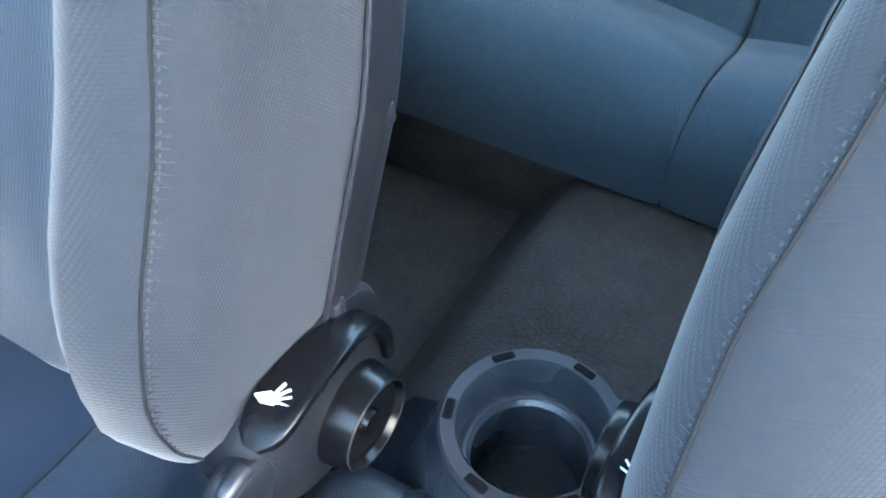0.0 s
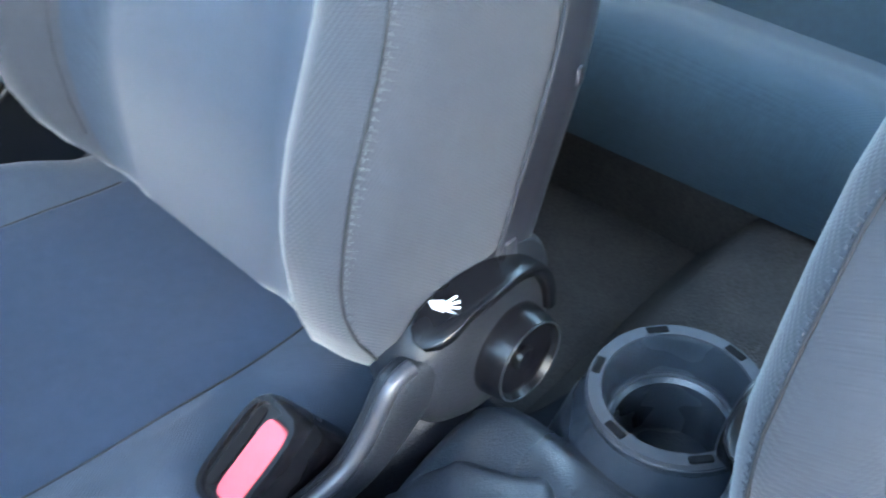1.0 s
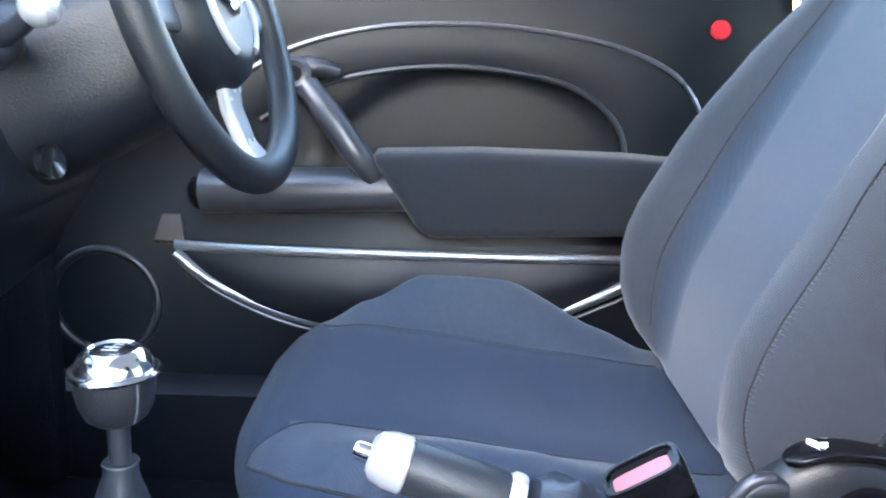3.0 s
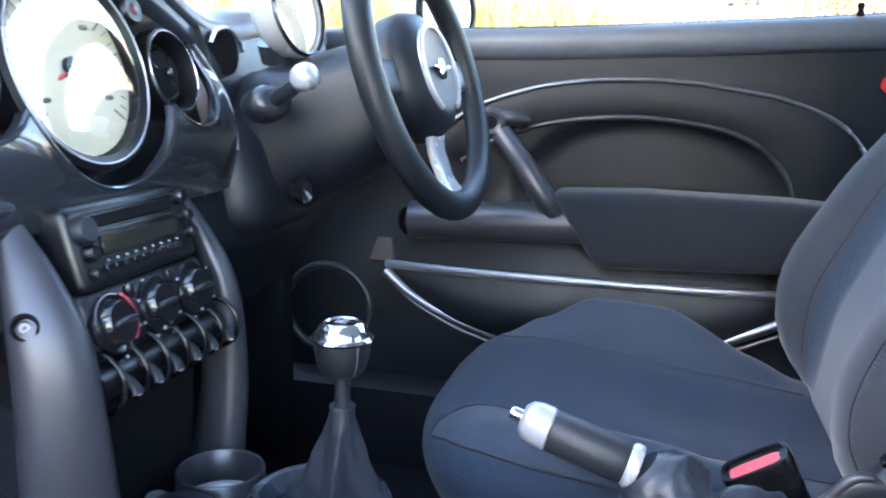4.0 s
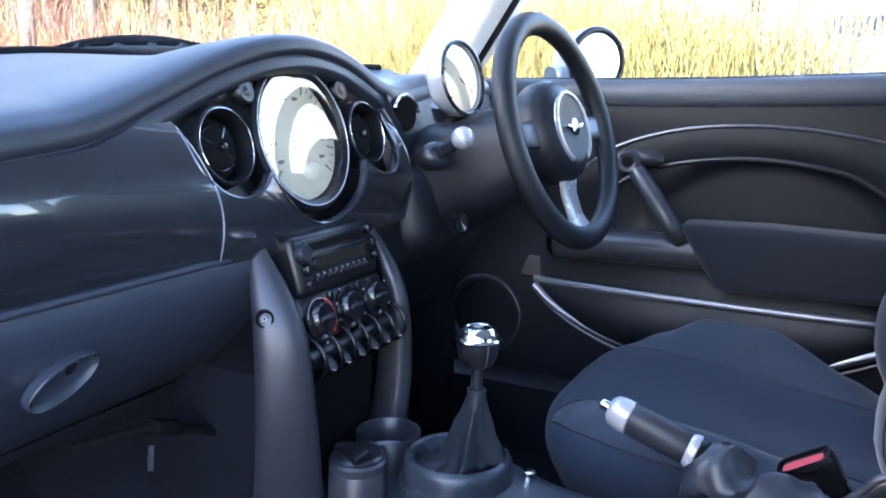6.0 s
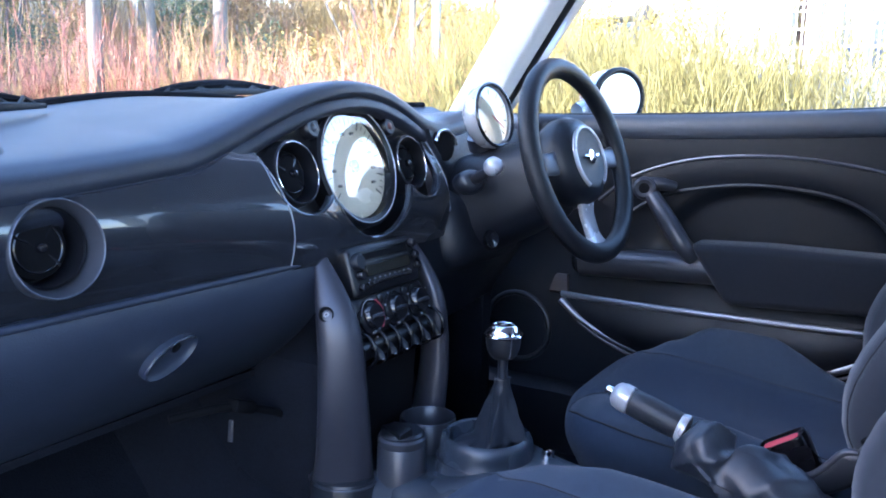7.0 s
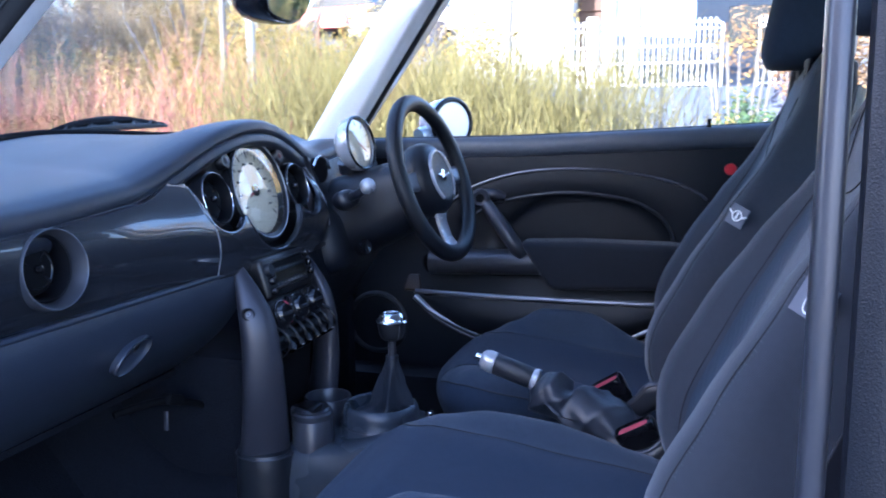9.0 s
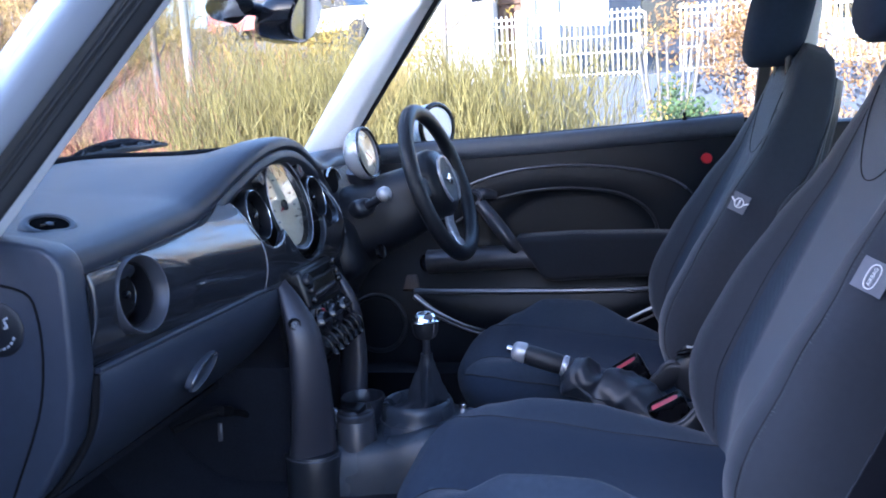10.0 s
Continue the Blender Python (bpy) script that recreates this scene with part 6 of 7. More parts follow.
# ---- wipers ----
for (x0, y0, z0), (x1, y1, z1) in (((-0.034, 1.060, 1.000), (0.36, 1.075, 1.014)), ((-0.56, 0.86, 0.966), (-0.275, 0.965, 0.983))):
    w_ = thing("windscreen_wiper", ((x0 + x1) / 2, (y0 + y1) / 2 + 0.03, z0), "black wiper resting at the foot of the windscreen", "wiper", "windscreen wipers")
    a, b = Vector((x0, y0 + 0.03, z0)), Vector((x1, y1 + 0.03, z1))
    part("blade", tube([a.lerp(b, k / 12) + Vector((0, 0, 0.004 * math.sin(math.pi * k / 12))) for k in range(13)], lambda k: 0.0035 + 0.003 * math.sin(math.pi * k), 8, flat=0.6), RUBBER, w_)
    part("wiper_arm", tube(spline([a.lerp(b, 0.04) + Vector((0, 0.004, 0.004)), a.lerp(b, 0.3) + Vector((0, 0.012, 0.014)), a.lerp(b, 0.62) + Vector((0, 0.014, 0.017)), a.lerp(b, 1.0) + Vector((0, 0.006, 0.003))], 16), lambda k: 0.0035 + 0.0065 * math.sin(math.pi * min(1, k * 1.05)) ** 0.8, 8), BLACK, w_)
    for q in (0.12, 0.30, 0.48, 0.66, 0.82):
        part("blade_claw", tube([a.lerp(b, q) + Vector((0, 0, 0.003)), a.lerp(b, q + 0.05) + Vector((0, 0.006, 0.013)), a.lerp(b, q + 0.11) + Vector((0, 0.002, 0.004))], 0.0035, 6), RUBBER, w_)
part("screen_edge", tube([(x, 1.094 - 0.16 * (x / 0.6) ** 2, 0.964 + 0.028 * sstep(-0.6, 0, x) + 0.010 * brow(x)) for x in [-0.6 + 1.2 * k / 40 for k in range(41)]], 0.0075, 8), BLACK, dash, "black edge at the foot of the windscreen")

# ---- open passenger door ----
pd = thing("door_2", (-0.72, 0.88, 0.36), "passenger door standing wide open", "door", kind="structure")
swing = Matrix.Translation((-0.74, 0.90, 0)) @ Matrix.Rotation(radians(-68), 4, "Z")


def at_hinge(x, y, z):
    """Door axes: y back along the door from its hinge, x outwards."""
    return swing @ Vector((-x, -y, z))


part("door_panel", sheet(lambda u, v: at_hinge(-0.03 - 0.02 * (1 - v), 0.02 + 1.02 * u, 0.36 + 0.60 * v), 14, 12, 0.03), PLASTIC, pd, "dark grained door panel")
part("door_skin", sheet(lambda u, v: at_hinge(0.05 + 0.07 * math.sin(math.pi * v), 0.0 + 1.10 * u, 0.30 + 0.66 * v), 14, 12, 0.012), PAINT, pd, "silver-blue painted outer skin")
part("armrest", tube([at_hinge(-0.08, 0.40, 0.69), at_hinge(-0.085, 0.8, 0.69)], 0.045, 14), FABRIC, pd)
g_ = part("door_glass", sheet(lambda u, v: at_hinge(0.02 - 0.05 * v, 0.10 + 0.92 * u + 0.36 * v * (1 - u), 0.955 + 0.36 * v), 8, 6, 0.004), GLASS, pd, "frameless door glass")
g_.visible_shadow = False

# ---- outside ----
def ground_z(x, y):
    """Level round the car, rising as a bank beyond the hedge."""
    d = max(0.0, 0.80 * x + 0.60 * y - 3.6)
    return min(5.0, 0.16 * d)


LEAF_O = material("orange_brown_leaves", (0.22, 0.125, 0.050), 0.6, vary=0.6, patch=0.4, island=1.2)
SOIL = material("planting_soil", (0.22, 0.155, 0.075), 0.95, grain=1.0, grain_size=0.03, vary=0.45, patch=0.4)
ASPHALT = material("dark_asphalt", (0.050, 0.053, 0.060), 0.9, grain=0.6, grain_size=0.01, vary=0.25, patch=0.8)
PAVING = material("pale_paving", (0.17, 0.16, 0.145), 0.9, grain=0.6, grain_size=0.01, vary=0.2, patch=0.8)
PLASTER = material("white_plaster", (0.52, 0.50, 0.46), 0.9, grain=0.4, grain_size=0.01, vary=0.08, patch=0.7)
BROWN_WALL = material("brown_cladding", (0.13, 0.075, 0.05), 0.8, vary=0.2, patch=0.3)
CONCRETE = material("concrete", (0.30, 0.30, 0.28), 0.85, grain=0.4, grain_size=0.008, vary=0.15, patch=0.4)
REED = material("olive_stems", (0.170, 0.140, 0.040), 0.7, vary=0.7, patch=0.3, island=1.6)
REDSTEM = material("red_stems", (0.29, 0.110, 0.075), 0.6, vary=0.7, patch=0.3, island=1.6)
STRAW = material("straw_stems", (0.36, 0.25, 0.10), 0.7, vary=0.7, patch=0.3, island=1.6)
LEAF_Y = material("yellow_leaves", (0.30, 0.205, 0.042), 0.6, vary=0.5, patch=0.4, island=0.8)
LEAF_G = material("green_leaves", (0.05, 0.085, 0.03), 0.55, vary=0.5, patch=0.3, island=0.8)
BARK = material("pale_bark", (0.17, 0.15, 0.13), 0.85, grain=0.8, grain_size=0.02, vary=0.35, patch=0.25)
WHITE_METAL = material("white_metal", (0.62, 0.60, 0.56), 0.4, vary=0.05)
GALV = material("galvanised_steel", (0.42, 0.44, 0.47), 0.45, metal=0.6, vary=0.1)

single("ground", sheet(lambda u, v: ((-1 + 2 * u) ** 3 * 260, (-1 + 2 * v) ** 3 * 260, ground_z((-1 + 2 * u) ** 3 * 260, (-1 + 2 * v) ** 3 * 260)), 90, 90, -0.2, (0, 0, 1)), TARMAC, "grey tarmac ground rising to a bank", "ground", kind="structure")
def bed(u, v):
    x, y = -3.0 + 16.0 * u, -7.0 + 24.0 * v
    on = 0.80 * x + 0.60 * y > 2.3 or x > 2.3
    return (x, y, ground_z(x, y) + 0.05 + 0.05 * noise.noise(Vector((x * 3, y * 3, 0))) if on else -0.05)


single("planting_bed", sheet(bed, 90, 120, -0.05, (0, 0, 1)), SOIL, "brown planted bank with leaf litter", "planting bed", kind="structure")
single("road", sheet(lambda u, v: (7.7 + 52 * u, -18 + (18.9 + 4.6 * u) * v, ground_z(7.7 + 52 * u, -18 + (18.9 + 4.6 * u) * v) + 0.13), 40, 30, -0.1, (0, 0, 1)), ASPHALT, "dark asphalt road behind the fence", "road", kind="structure")
single("pavement", sheet(lambda u, v: (13.1 + 18 * u, 1.0 + 25 * v, ground_z(13.1 + 18 * u, 1.0 + 25 * v) + 0.06), 20, 30, -0.1, (0, 0, 1)), PAVING, "pale sunlit paving beyond the fence", "pavement", kind="structure")


def blades(name, spots, mat, label, category, height, bend, width, twigs=0):
    """Many thin curved stems, three-sided, joined into one object."""
    verts, faces = [], []

    def stem(p, top, w, seg):
        base = len(verts)
        d = (top - p)
        sag = Vector((random.uniform(-1, 1), random.uniform(-1, 1), 0)) * bend * d.length
        for i in range(seg + 1):
            k = i / seg
            c = p + d * k + sag * (k * k - k) * 1.2
            r = w * (1 - 0.75 * k)
            a0 = random.random() * 0.4
            for j in range(3):
                a = a0 + math.tau * j / 3
                verts.append((c.x + r * math.cos(a), c.y + r * math.sin(a), c.z))
        for i in range(seg):
            for j in range(3):
                a, b = base + i * 3 + j, base + i * 3 + (j + 1) % 3
                faces.append((a, b, b + 3, a + 3))
    for x, y, h in spots:
        p = Vector((x, y, ground_z(x, y) + 0.02))
        hh = h * random.uniform(0.65, 1.08) * height
        top = p + Vector((random.gauss(0, 0.10 + 0.3 * bend) * hh, random.gauss(0, 0.10 + 0.3 * bend) * hh, hh))
        stem(p, top, width * random.uniform(0.7, 1.3), 5)
        for _ in range(twigs):
            k = random.uniform(0.35, 0.95)
            q = p.lerp(top, k)
            stem(q, q + Vector((random.gauss(0, 0.09), random.gauss(0, 0.09), random.uniform(0.10, 0.28))) * hh, width * 0.5, 2)
    me = bpy.data.meshes.new(name)
    me.from_pydata(verts, [], faces)
    me.materials.append(mat)
    me.shade_smooth()
    return tagged(new(name, me), label, category, kind="stuff")


def along(pts, n, depth, lift=lambda k: 1.0):
    """n spots scattered along a line of plan points, within depth of it."""
    pts = spline([(x, y, 0) for x, y in pts], 60)
    out = []
    for _ in range(n):
        k = random.random()
        p = pts[min(59, int(k * 60))].lerp(pts[min(59, int(k * 60) + 1)], random.random())
        out.append((p.x + random.uniform(-0.2, depth), p.y + random.uniform(-0.3, 0.3) + random.uniform(0, depth) * 0.5, lift(k)))
    return out


random.seed(11)
blades("olive_hedge", along([(3.05, 0.32), (3.15, 0.8), (3.3, 1.4), (3.35, 1.8), (3.4, 2.1)], 4600, 1.1, lambda k: 1.0 + 0.10 * math.sin(k * 17) + 0.08 * math.sin(k * 41)), REED, "dense olive-yellow broom stems along the bed", "hedge", 1.2, 0.42, 0.0068, 3)
blades("red_hedge", along([(3.5, 2.2), (3.3, 3.3), (2.5, 4.7), (1.5, 5.5), (0.4, 5.9), (-0.8, 6.1)], 760, 1.4, lambda k: 1.0 + 0.14 * math.sin(k * 19) + 0.10 * math.sin(k * 47)), REDSTEM, "bare reddish dogwood stems in the sun", "hedge", 1.12, 0.15, 0.0072, 6)
blades("straw_hedge", along([(3.6, 2.5), (3.5, 3.7), (2.8, 4.9), (1.7, 5.9), (0.5, 6.4), (-0.9, 6.7)], 800, 1.6, lambda k: 1.0 + 0.16 * math.sin(k * 23) + 0.1 * math.sin(k * 53)), STRAW, "dry straw-yellow grasses among the red stems", "hedge", 1.0, 0.25, 0.0065, 4)
blades("rear_hedge", along([(3.6, -2.4), (3.8, -3.4), (3.7, -4.8), (3.4, -6.4), (3.0, -8.0)], 1700, 1.2), LEAF_Y, "dry orange-brown stems beside the bed", "hedge", 0.9, 0.3, 0.008, 3)


blades("undergrowth", along([(8.5, 5.0), (6.5, 7.5), (4.0, 9.0), (1.5, 9.6), (-1.5, 9.8)], 1500, 2.2, lambda k: 1.0 + 0.3 * math.sin(k * 13) + 0.2 * math.sin(k * 37)), STRAW, "pale yellow autumn undergrowth on the bank", "undergrowth", 1.5, 0.3, 0.009, 5)


TWIG = material("dark_twigs", (0.18, 0.115, 0.07), 0.8, vary=0.5, patch=0.3, island=1.0)
blades("bare_thicket", along([(10.5, 6.5), (8.5, 8.5), (6.5, 10.0), (3.5, 11.2), (0.0, 11.5)], 420, 2.0, lambda k: 1.0 + 0.3 * math.sin(k * 11)), TWIG, "bare dark twiggy thicket behind the hedge", "undergrowth", 2.4, 0.2, 0.012, 8)

CREAM = material("pale_yellow_twigs", (0.42, 0.31, 0.125), 0.7, vary=0.6, patch=0.4, island=1.4)
blades("tall_thicket", along([(14.0, 8.5), (11.0, 12.0), (7.0, 14.5), (2.5, 15.5), (-3.0, 15.5)], 700, 2.4, lambda k: 1.0 + 0.25 * math.sin(k * 15)), CREAM, "tall pale yellow thicket behind the trees", "undergrowth", 4.6, 0.25, 0.015, 9)
blades("tan_thicket", along([(10.4, -3.2), (9.6, -6.0), (8.4, -9.0), (6.4, -12.0)], 620, 2.0, lambda k: 1.0 + 0.25 * math.sin(k * 14)), STRAW, "tall tan thicket beyond the fence", "undergrowth", 3.9, 0.25, 0.014, 9)


def leaf_cloud(name, blobs, n, size, mat, parent, label=""):
    verts, faces = [], []
    for _ in range(n):
        cx_, cy_, cz_, r = random.choice(blobs)
        v = Vector((random.gauss(0, 1), random.gauss(0, 1), random.gauss(0, 1))).normalized() * r * random.random() ** 0.45
        c = Vector((cx_, cy_, cz_)) + v
        a = Vector((random.gauss(0, 1), random.gauss(0, 1), random.gauss(0, 1))).normalized()
        b = a.orthogonal().normalized()
        s_ = size * random.uniform(0.6, 1.4)
        i = len(verts)
        verts += [tuple(c - a * s_), tuple(c + b * s_ * 0.5), tuple(c + a * s_), tuple(c - b * s_ * 0.5)]
        faces.append((i, i + 1, i + 2, i + 3))
    me = bpy.data.meshes.new(name)
    at = BASE[parent.name]
    me.from_pydata([tuple(Vector(v) - at) for v in verts], [], faces)
    me.materials.append(mat)
    ob = new(name, me)
    ob.parent = parent
    BASE[ob.name] = at
    tagged(ob, label, kind="stuff")
    return ob


def tree(x, y, h, r, lean, leaves, mat, label):
    z = ground_z(x, y)
    t_ = thing("tree", (x, y, z), label, "tree", "trees beyond the hedge")
    path = spline([(x, y, z - 0.1), (x + lean * 0.2, y + 0.02, z + h * 0.3), (x + lean * 0.1, y - 0.04, z + h * 0.65), (x + lean, y, z + h)], 18)
    tr = part("trunk", tube(path, lambda k: r * (1 - 0.75 * k), 10), BARK, t_, "pale bare trunk")
    blobs = []
    for i in range(9):
        k = random.uniform(0.30, 0.95)
        p = path[int(k * 17)]
        a = random.uniform(0, math.tau)
        ln = h * random.uniform(0.12, 0.28) * (1.1 - k * 0.5)
        q = p + Vector((math.cos(a) * ln, math.sin(a) * ln, ln * random.uniform(0.3, 0.9)))
        part("limb", tube(spline([p, p.lerp(q, 0.5) + Vector((0, 0, -0.05)), q], 8), lambda k_: r * 0.35 * (1 - 0.8 * k_), 6), BARK, t_)
        blobs.append((q.x, q.y, q.z, ln * 0.6))
        blobs.append((*p.lerp(q, 0.6), ln * 0.4))
    leaf_cloud("crown", blobs, leaves * 2, 0.021, mat, t_, "sparse small leaves")
    return t_


random.seed(5)
for x, y, h, r, lean, n, m, lb in ((3.0, 5.11, 5.5, 0.062, 0.1, 1800, LEAF_Y, "slim pale tree with sparse yellow leaves"),
                                   (4.9, 6.65, 5.0, 0.055, -0.2, 1800, LEAF_Y, "slim pale tree with sparse yellow leaves"),
                                   (5.38, 6.26, 6.0, 0.085, 0.2, 2200, LEAF_Y, "slim pale tree with sparse yellow leaves"),
                                   (5.0, 3.72, 4.5, 0.035, 0.12, 900, LEAF_Y, "thin young tree with a few leaves"),
                                   (5.3, 1.35, 4.5, 0.035, -0.08, 500, LEAF_Y, "thin young tree with a few leaves"),
                                   (6.3, 11.5, 7.0, 0.12, 0.3, 5200, LEAF_G, "dark green tree with dense small leaves"),
                                   (3.0, 11.0, 6.5, 0.10, -0.3, 4200, LEAF_Y, "tall tree with yellow autumn leaves"),
                                   (1.0, 12.5, 7.0, 0.12, 0.3, 4200, LEAF_Y, "tall tree with yellow autumn leaves"),
                                   (-1.2, 9.5, 6.0, 0.07, 0.1, 2500, LEAF_Y, "slim pale tree with sparse yellow leaves"),
                                   (10.5, 9.5, 7.5, 0.12, 0.1, 5200, LEAF_Y, "tall tree with yellow autumn leaves"),
                                   (11.5, -5.6, 6.5, 0.10, 0.2, 5000, LEAF_Y, "tall tree with yellow autumn leaves"),
                                   (9.6, -8.4, 6.5, 0.10, -0.2, 5000, LEAF_Y, "tall tree with yellow autumn leaves"),
                                   (9.0, 12.5, 8.0, 0.13, 0.1, 5200, LEAF_G, "dark green tree with dense small leaves")):
    tree(x, y, h, r, lean, n, m, lb)
lp = thing("lamp_post", (4.12, 2.98, ground_z(4.12, 2.98)), "plain grey steel lamp post", "lamp post")
part("post", lathe([(0.045, -0.1), (0.045, 0.6), (0.031, 0.62), (0.027, 4.8)], (4.12, 2.98, ground_z(4.12, 2.98)), (0, 0, 1), 16), CONCRETE, lp)
part("lamp_head", rbox((4.35, 2.90, ground_z(4.12, 2.98) + 4.82), (0.6, 0.2, 0.09), 0.03), GALV, lp)

# green shrub with yellow flowers
sh = thing("shrub", (5.3, -0.36, ground_z(5.3, -0.36)), "leafy green shrub with a few yellow flowers", "shrub")
gz = ground_z(5.3, -0.36)
leaf_cloud("shrub_leaves", [(5.3 + random.uniform(-0.3, 0.3), -0.36 + random.uniform(-0.20, 0.20), gz + random.uniform(0.1, 1.35), 0.17) for _ in range(14)], 3200, 0.022, LEAF_G, sh, "dark green leaves")
leaf_cloud("flowers", [(5.2 + random.uniform(-0.3, 0.3), -0.36 + random.uniform(-0.2, 0.2), gz + random.uniform(0.5, 1.75), 0.14) for _ in range(8)], 300, 0.017, LEAF_Y, sh, "yellow flowers")
for k in range(7):
    a = k * 0.9
    part("stem", tube(spline([(5.3, -0.36, gz - 0.02), (5.3 + 0.10 * math.cos(a), -0.36 + 0.12 * math.sin(a), gz + 0.6), (5.3 + 0.2 * math.cos(a), -0.36 + 0.25 * math.sin(a), gz + 1.5)], 8), 0.010, 6), BARK, sh)

# low autumn shrubs behind the hedges
random.seed(23)
for x, y, h, m, lb in ((7.6, 4.6, 1.5, LEAF_Y, "yellow autumn shrub in the sun"), (8.2, 6.0, 2.0, LEAF_Y, "yellow autumn shrub in the sun"), (6.6, 5.2, 1.3, LEAF_Y, "yellow autumn shrub in the sun"), (6.2, 7.9, 1.9, LEAF_G, "dark green shrub in the sun"), (3.6, 8.2, 2.0, LEAF_Y, "yellow autumn shrub in the sun"),
                       (1.6, 8.6, 2.0, LEAF_Y, "yellow autumn shrub in the sun"), (4.8, 9.2, 2.4, LEAF_G, "dark green shrub in the sun"), (6.2, -1.9, 1.1, LEAF_O, "dry orange shrub by the fence"), (6.4, -3.4, 1.3, LEAF_Y, "dry orange shrub by the fence"), (9.4, 7.6, 2.6, LEAF_Y, "yellow autumn shrub in the sun"), (7.0, -1.3, 1.7, LEAF_O, "dry orange shrub by the fence"), (6.8, -2.6, 1.5, LEAF_O, "dry orange shrub by the fence"), (5.9, -1.7, 0.9, LEAF_G, "low dark green shrub by the bed"), (4.2, 8.0, 2.6, LEAF_G, "dark green shrub in the sun"), (5.8, 8.6, 2.8, LEAF_Y, "yellow autumn shrub in the sun"), (2.4, 8.4, 2.5, LEAF_G, "dark green shrub in the sun"), (7.6, 8.0, 2.6, LEAF_O, "orange autumn shrub in the sun"), (7.0, 2.9, 1.5, LEAF_Y, "yellow autumn shrub in the sun")):
    z = ground_z(x, y)
    s_ = thing("shrub", (x, y, z), lb, "shrub", "shrubs beyond the hedge")
    leaf_cloud("shrub_leaves", [(x + random.gauss(0, 0.5), y + random.gauss(0, 0.6), z + random.uniform(0.15, 0.95) * h, 0.32) for _ in range(14)], 7600, 0.021, m, s_, "loose small leaves")
    for k in range(6):
        a = k * 1.05
        part("stem", tube(spline([(x, y, z - 0.02), (x + 0.2 * math.cos(a), y + 0.25 * math.sin(a), z + h * 0.5), (x + 0.5 * math.cos(a), y + 0.55 * math.sin(a), z + h)], 6), 0.012, 5), BARK, s_)

# wall assumed for a blue-grey area under the fence; its colour carries the shade
lw = thing("low_wall", (7.4, -2.3, ground_z(7.4, -2.3)), "low blue-grey rendered wall under the white fence", "wall")
part("wall_body", rbox((7.42, -2.3, 0.84), (0.16, 8.6, 1.0), 0.01, 1), material("shade_toned_plaster", (0.075, 0.09, 0.125), 0.85, grain=0.4, grain_size=0.01, vary=0.25, patch=0.4), lw, "wall coloured blue-grey in place of shade")

# white bar fence: a panel with a round-ended top, a gap, and a second run
FX = 7.4
fz = ground_z(FX, 0.0)
fence = thing("fence", (FX, -1.0, fz), "white painted steel bar fence on the bank", "fence")
for y in (0.95, -1.30, -3.6, -5.9):
    part("fence_post", rbox((FX - 0.10, y, fz + 0.80), (0.08, 0.11, 1.72), 0.008), WHITE_METAL, fence)
for ya, yb in ((1.95, -0.25), (-0.62, -6.5)):
    for z in (1.37, 1.58, 1.74, 1.90, 1.965):
        part("fence_rail", tube([(FX, ya, z), (FX, yb, z)], 0.010, 8), WHITE_METAL, fence)
part("fence_end", tube(spline([(FX, -0.22, 1.965), (FX, -0.27, 1.945), (FX, -0.285, 1.88), (FX, -0.285, 1.34)], 24), 0.012, 8), WHITE_METAL, fence)
bar = tube([(0, 0, 0), (0, 0, 0.665)], 0.0085, 6)
bme = bpy.data.meshes.new("fence_bar")
bar.to_mesh(bme)
bar.free()
bme.materials.append(WHITE_METAL)
for ya, n_ in ((1.95, 42), (-0.62, 110)):
    for k in range(n_):
        ob = new("fence_bar", bme)
        ob.parent = fence
        ob.location = Vector((FX - 0.018, ya - 0.053 * k, 1.335)) - BASE[fence.name]

# buildings beyond
hz0 = ground_z(15, 3)
house = thing("white_building", (16.0, 3.25, hz0), "plain white rendered building in full sun", "building")
part("wall", rbox((16.0, 3.25, hz0 + 2.5), (3.0, 2.2, 5.4), 0.03, 1), PLASTER, house, "white rendered wall")
part("roof", prism([(1.9, hz0 + 5.2), (4.6, hz0 + 5.2), (3.25, hz0 + 6.2)], 14.3, 17.7, "x", 0), BROWN_WALL, house, "dark pitched roof")
for y in (3.3,):
    w_ = part("window", rbox((14.49, y, hz0 + 3.9), (0.06, 0.9, 1.1), 0.01, 1), GLOSS, house)
    part("sill", rbox((14.44, y, hz0 + 3.30), (0.14, 1.05, 0.08), 0.01, 1), CONCRETE, w_)
shed = thing("brown_building", (15.0, 0.6, hz0), "brown clad building with pale concrete columns", "building")
part("wall", rbox((16.2, 1.84, hz0 + 2.6), (2.0, 0.58, 5.6), 0.02, 1), BROWN_WALL, shed, "brown clad wall")
part("roof", rbox((16.0, 1.45, hz0 + 5.5), (2.8, 1.6, 0.25), 0.03, 1), CONCRETE, shed)
for y in (1.49, 1.06):
    part("column", lathe([(0.15, 0), (0.14, 5.4)], (14.7, y, hz0 - 0.1), (0, 0, 1), 18), CONCRETE, shed, "pale concrete column")
for k in range(16):
    part("cladding_board", rbox((15.18, 1.84, hz0 + 0.3 + 0.32 * k), (0.04, 0.57, 0.28), 0.01, 1), BROWN_WALL, shed)
# added building; its sun-facing wall has shade put into its blue-grey colour
far = thing("shade_toned_building", (24, -6, hz0), "long low building added for a blue-grey shaded area", "building")
part("wall", rbox((26.0, -6.0, hz0 + 1.4), (5.0, 12.0, 4.2), 0.03, 1), material("painted_shade_wall", (0.11, 0.125, 0.15), 0.7, vary=0.2, patch=0.5), far, "wall coloured dark blue-grey to imitate shade")
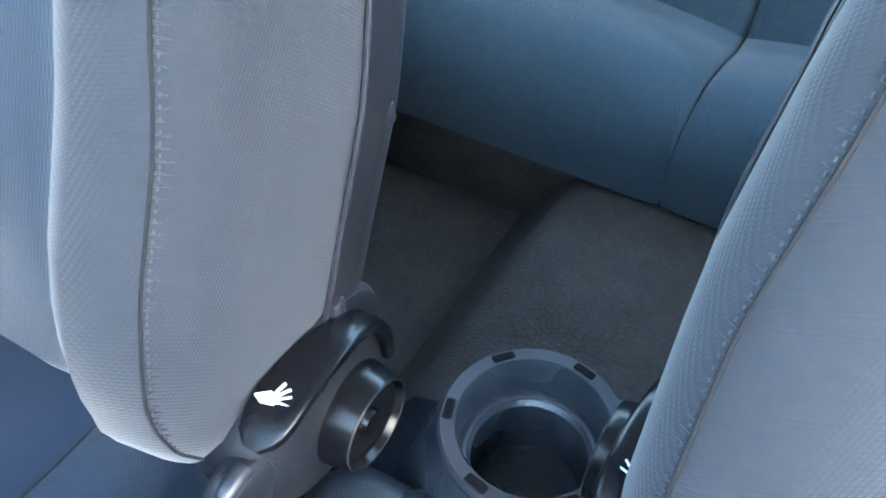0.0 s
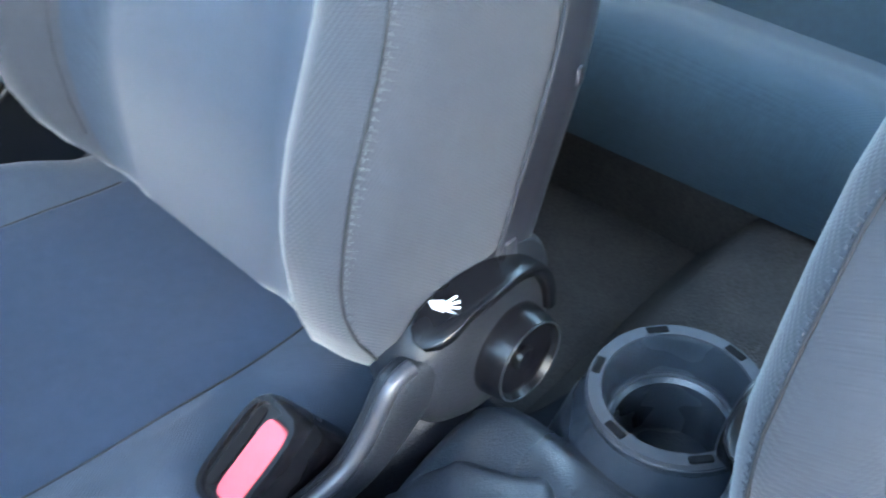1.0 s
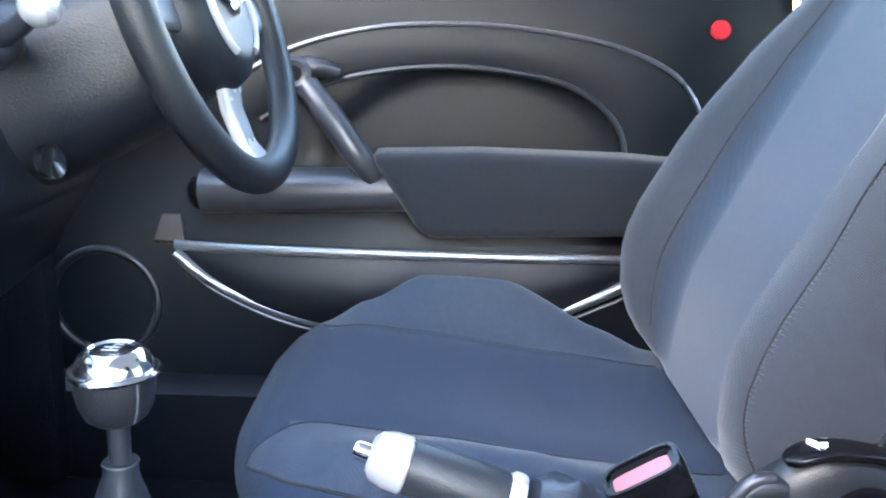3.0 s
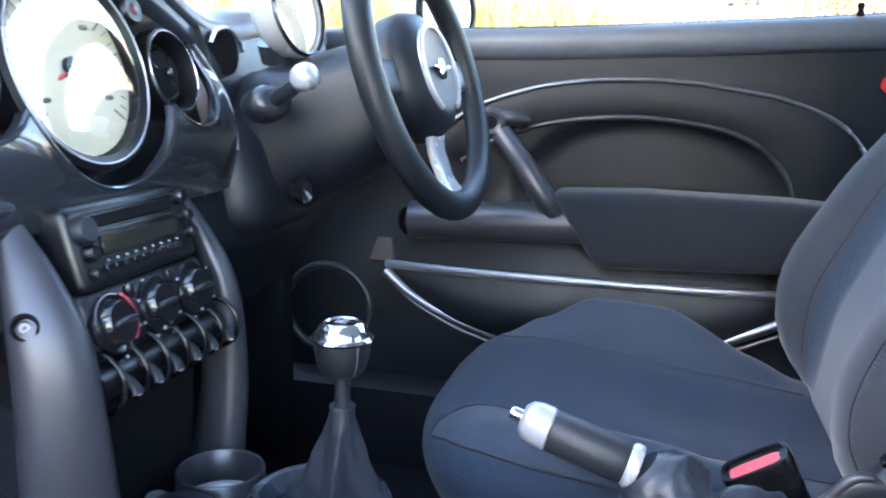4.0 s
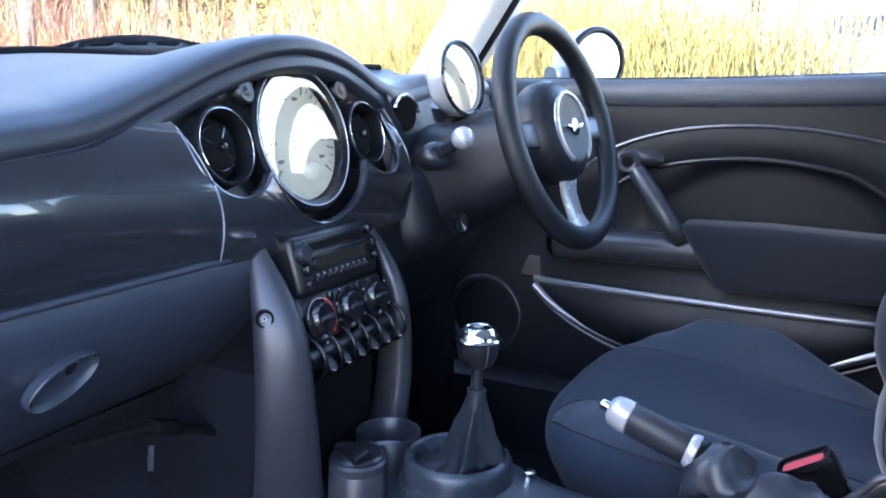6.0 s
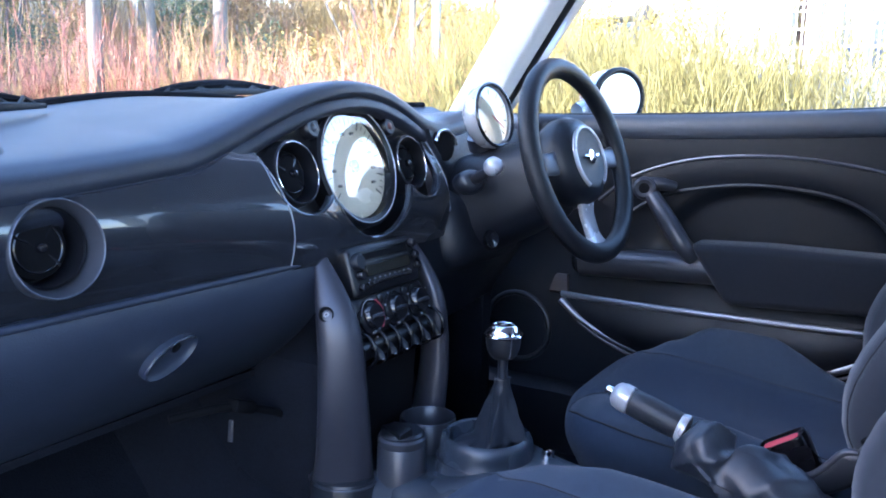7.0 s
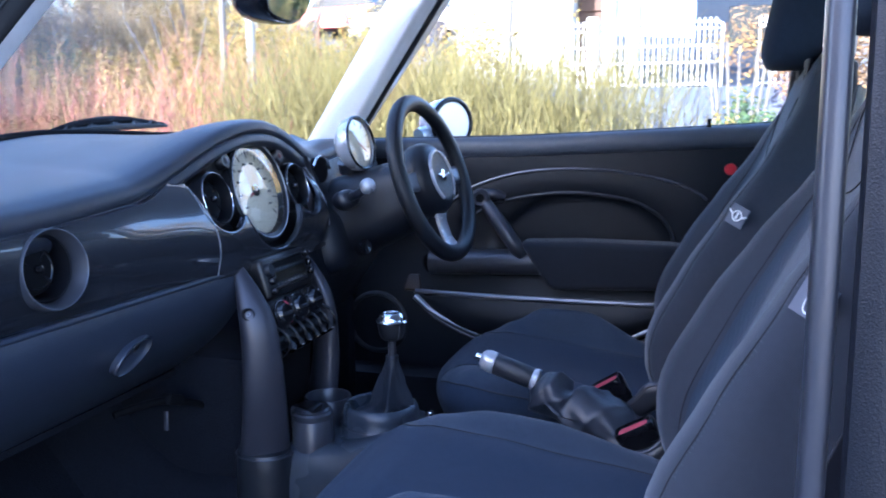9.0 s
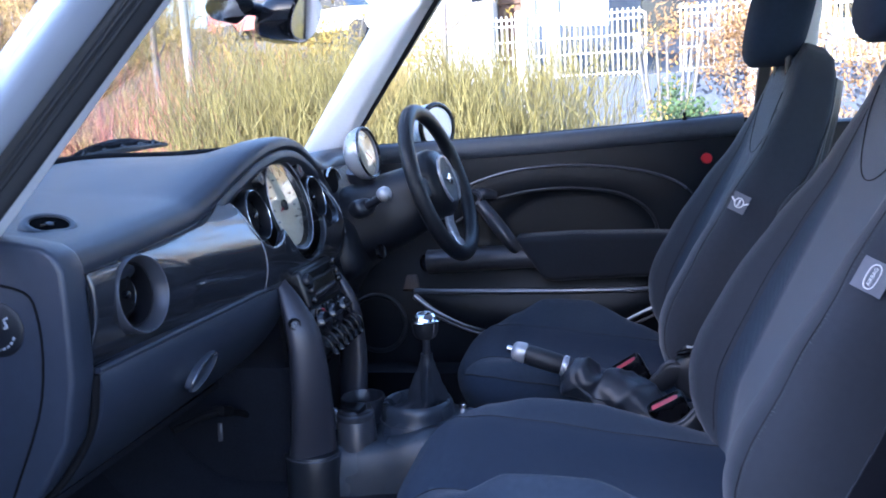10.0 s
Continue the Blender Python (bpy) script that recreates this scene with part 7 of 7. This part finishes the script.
part("roof", prism([(23.0, hz0 + 3.4), (29.0, hz0 + 3.4), (26.0, hz0 + 4.6)], -12.3, 0.3, "y", 0), material("slate_roof", (0.09, 0.11, 0.15), 0.6, vary=0.3, patch=0.3), far, "blue-grey slate roof")
for y in (-1.5, -4.0, -6.5, -9.0):
    part("window", rbox((23.48, y, hz0 + 1.9), (0.06, 1.2, 1.1), 0.01, 1), GLOSS, far)


# parked cars
def parked(x, y, turn, body, label):
    z = ground_z(x, y) + 0.06
    c = thing("parked_car", (x, y, z), label, "car", "cars parked beyond the hedge")
    m = pose(x, y, z, 0, 0, turn)
    side = [(-2.0, 0.35), (-2.05, 0.75), (-1.7, 0.95), (-1.0, 1.0), (-0.6, 1.42), (0.9, 1.45), (1.6, 1.05), (2.0, 0.85), (2.05, 0.35)]
    low = loft([[m @ Vector((px, sy * f, pz)) for px, pz in [(p, min(q, 1.0)) for p, q in side]] for sy, f in ((-0.84, 0.97), (-0.84, 1.0), (0.84, 1.0), (0.84, 0.97))])
    bo = part("body", low, body, c, "painted body")
    cab = loft([[m @ Vector((px, sy, pz)) for px, pz in ((-0.98, 0.99), (-0.55, 1.44), (0.85, 1.46), (1.5, 0.99))] for sy in (-0.72, 0.72)])
    part("cabin_glass", cab, GLOSS, c, "dark windows")
    part("roof", rbox(m @ Vector((0.15, 0, 1.47)), (1.35, 1.35, 0.05), 0.02, 2, (0, 0, turn)), body, c)
    for px in (-1.25, 1.25):
        for sy in (-1, 1):
            w_ = part("wheel", lathe([(0.18, -0.1), (0.30, -0.1), (0.31, 0.0), (0.30, 0.1), (0.18, 0.1)], m @ Vector((px, sy * 0.78, 0.31)), m.to_3x3() @ Vector((0, 1, 0)), 20), RUBBER, c)
            part("rim", lathe([(0.0, 0.1), (0.17, 0.09), (0.18, 0.0)], m @ Vector((px, sy * 0.78, 0.31)), m.to_3x3() @ Vector((0, sy, 0)), 16), SILVER, w_)
    for sy in (-0.6, 0.6):
        part("headlight", rbox(m @ Vector((2.02, sy, 0.72)), (0.08, 0.30, 0.14), 0.03, 2, (0, 0, turn)), CHROME, c)
        part("tail_light", rbox(m @ Vector((-2.04, sy, 0.78)), (0.08, 0.26, 0.16), 0.03, 2, (0, 0, turn)), RED, c)


parked(23.6, 8.1, 75, WHITE_METAL, "white car parked beyond the hedge in the sun")
parked(24.5, 10.4, 80, material("red_car_paint", (0.45, 0.03, 0.03), 0.25, coat=0.8), "red car parked beyond the hedge in the sun")
parked(18.6, 13.7, 110, material("silver_car_paint", (0.55, 0.57, 0.6), 0.25, metal=0.5, coat=0.8), "silver car parked beyond the hedge in the sun")
# an unseen building, added on the sun's side to put the car in shade
tall = thing("unseen_sun_block", (-10, 0, 0), "unseen block added to keep direct sun off the car", "building")
part("wall", rbox((-10.2, 5.2, 2.45), (4.0, 11.0, 4.9), 0.03, 1), PLASTER, tall, "pale wall that blocks the sun")
for k in range(3):
    for z in (1.5, 3.6):
        w_ = part("window", rbox((-8.19, 1.6 + 3.4 * k, z), (0.08, 1.3, 1.4), 0.01, 1), GLOSS, tall)
        part("sill", rbox((-8.12, 1.6 + 3.4 * k, z - 0.76), (0.2, 1.5, 0.08), 0.01, 1), CONCRETE, w_)
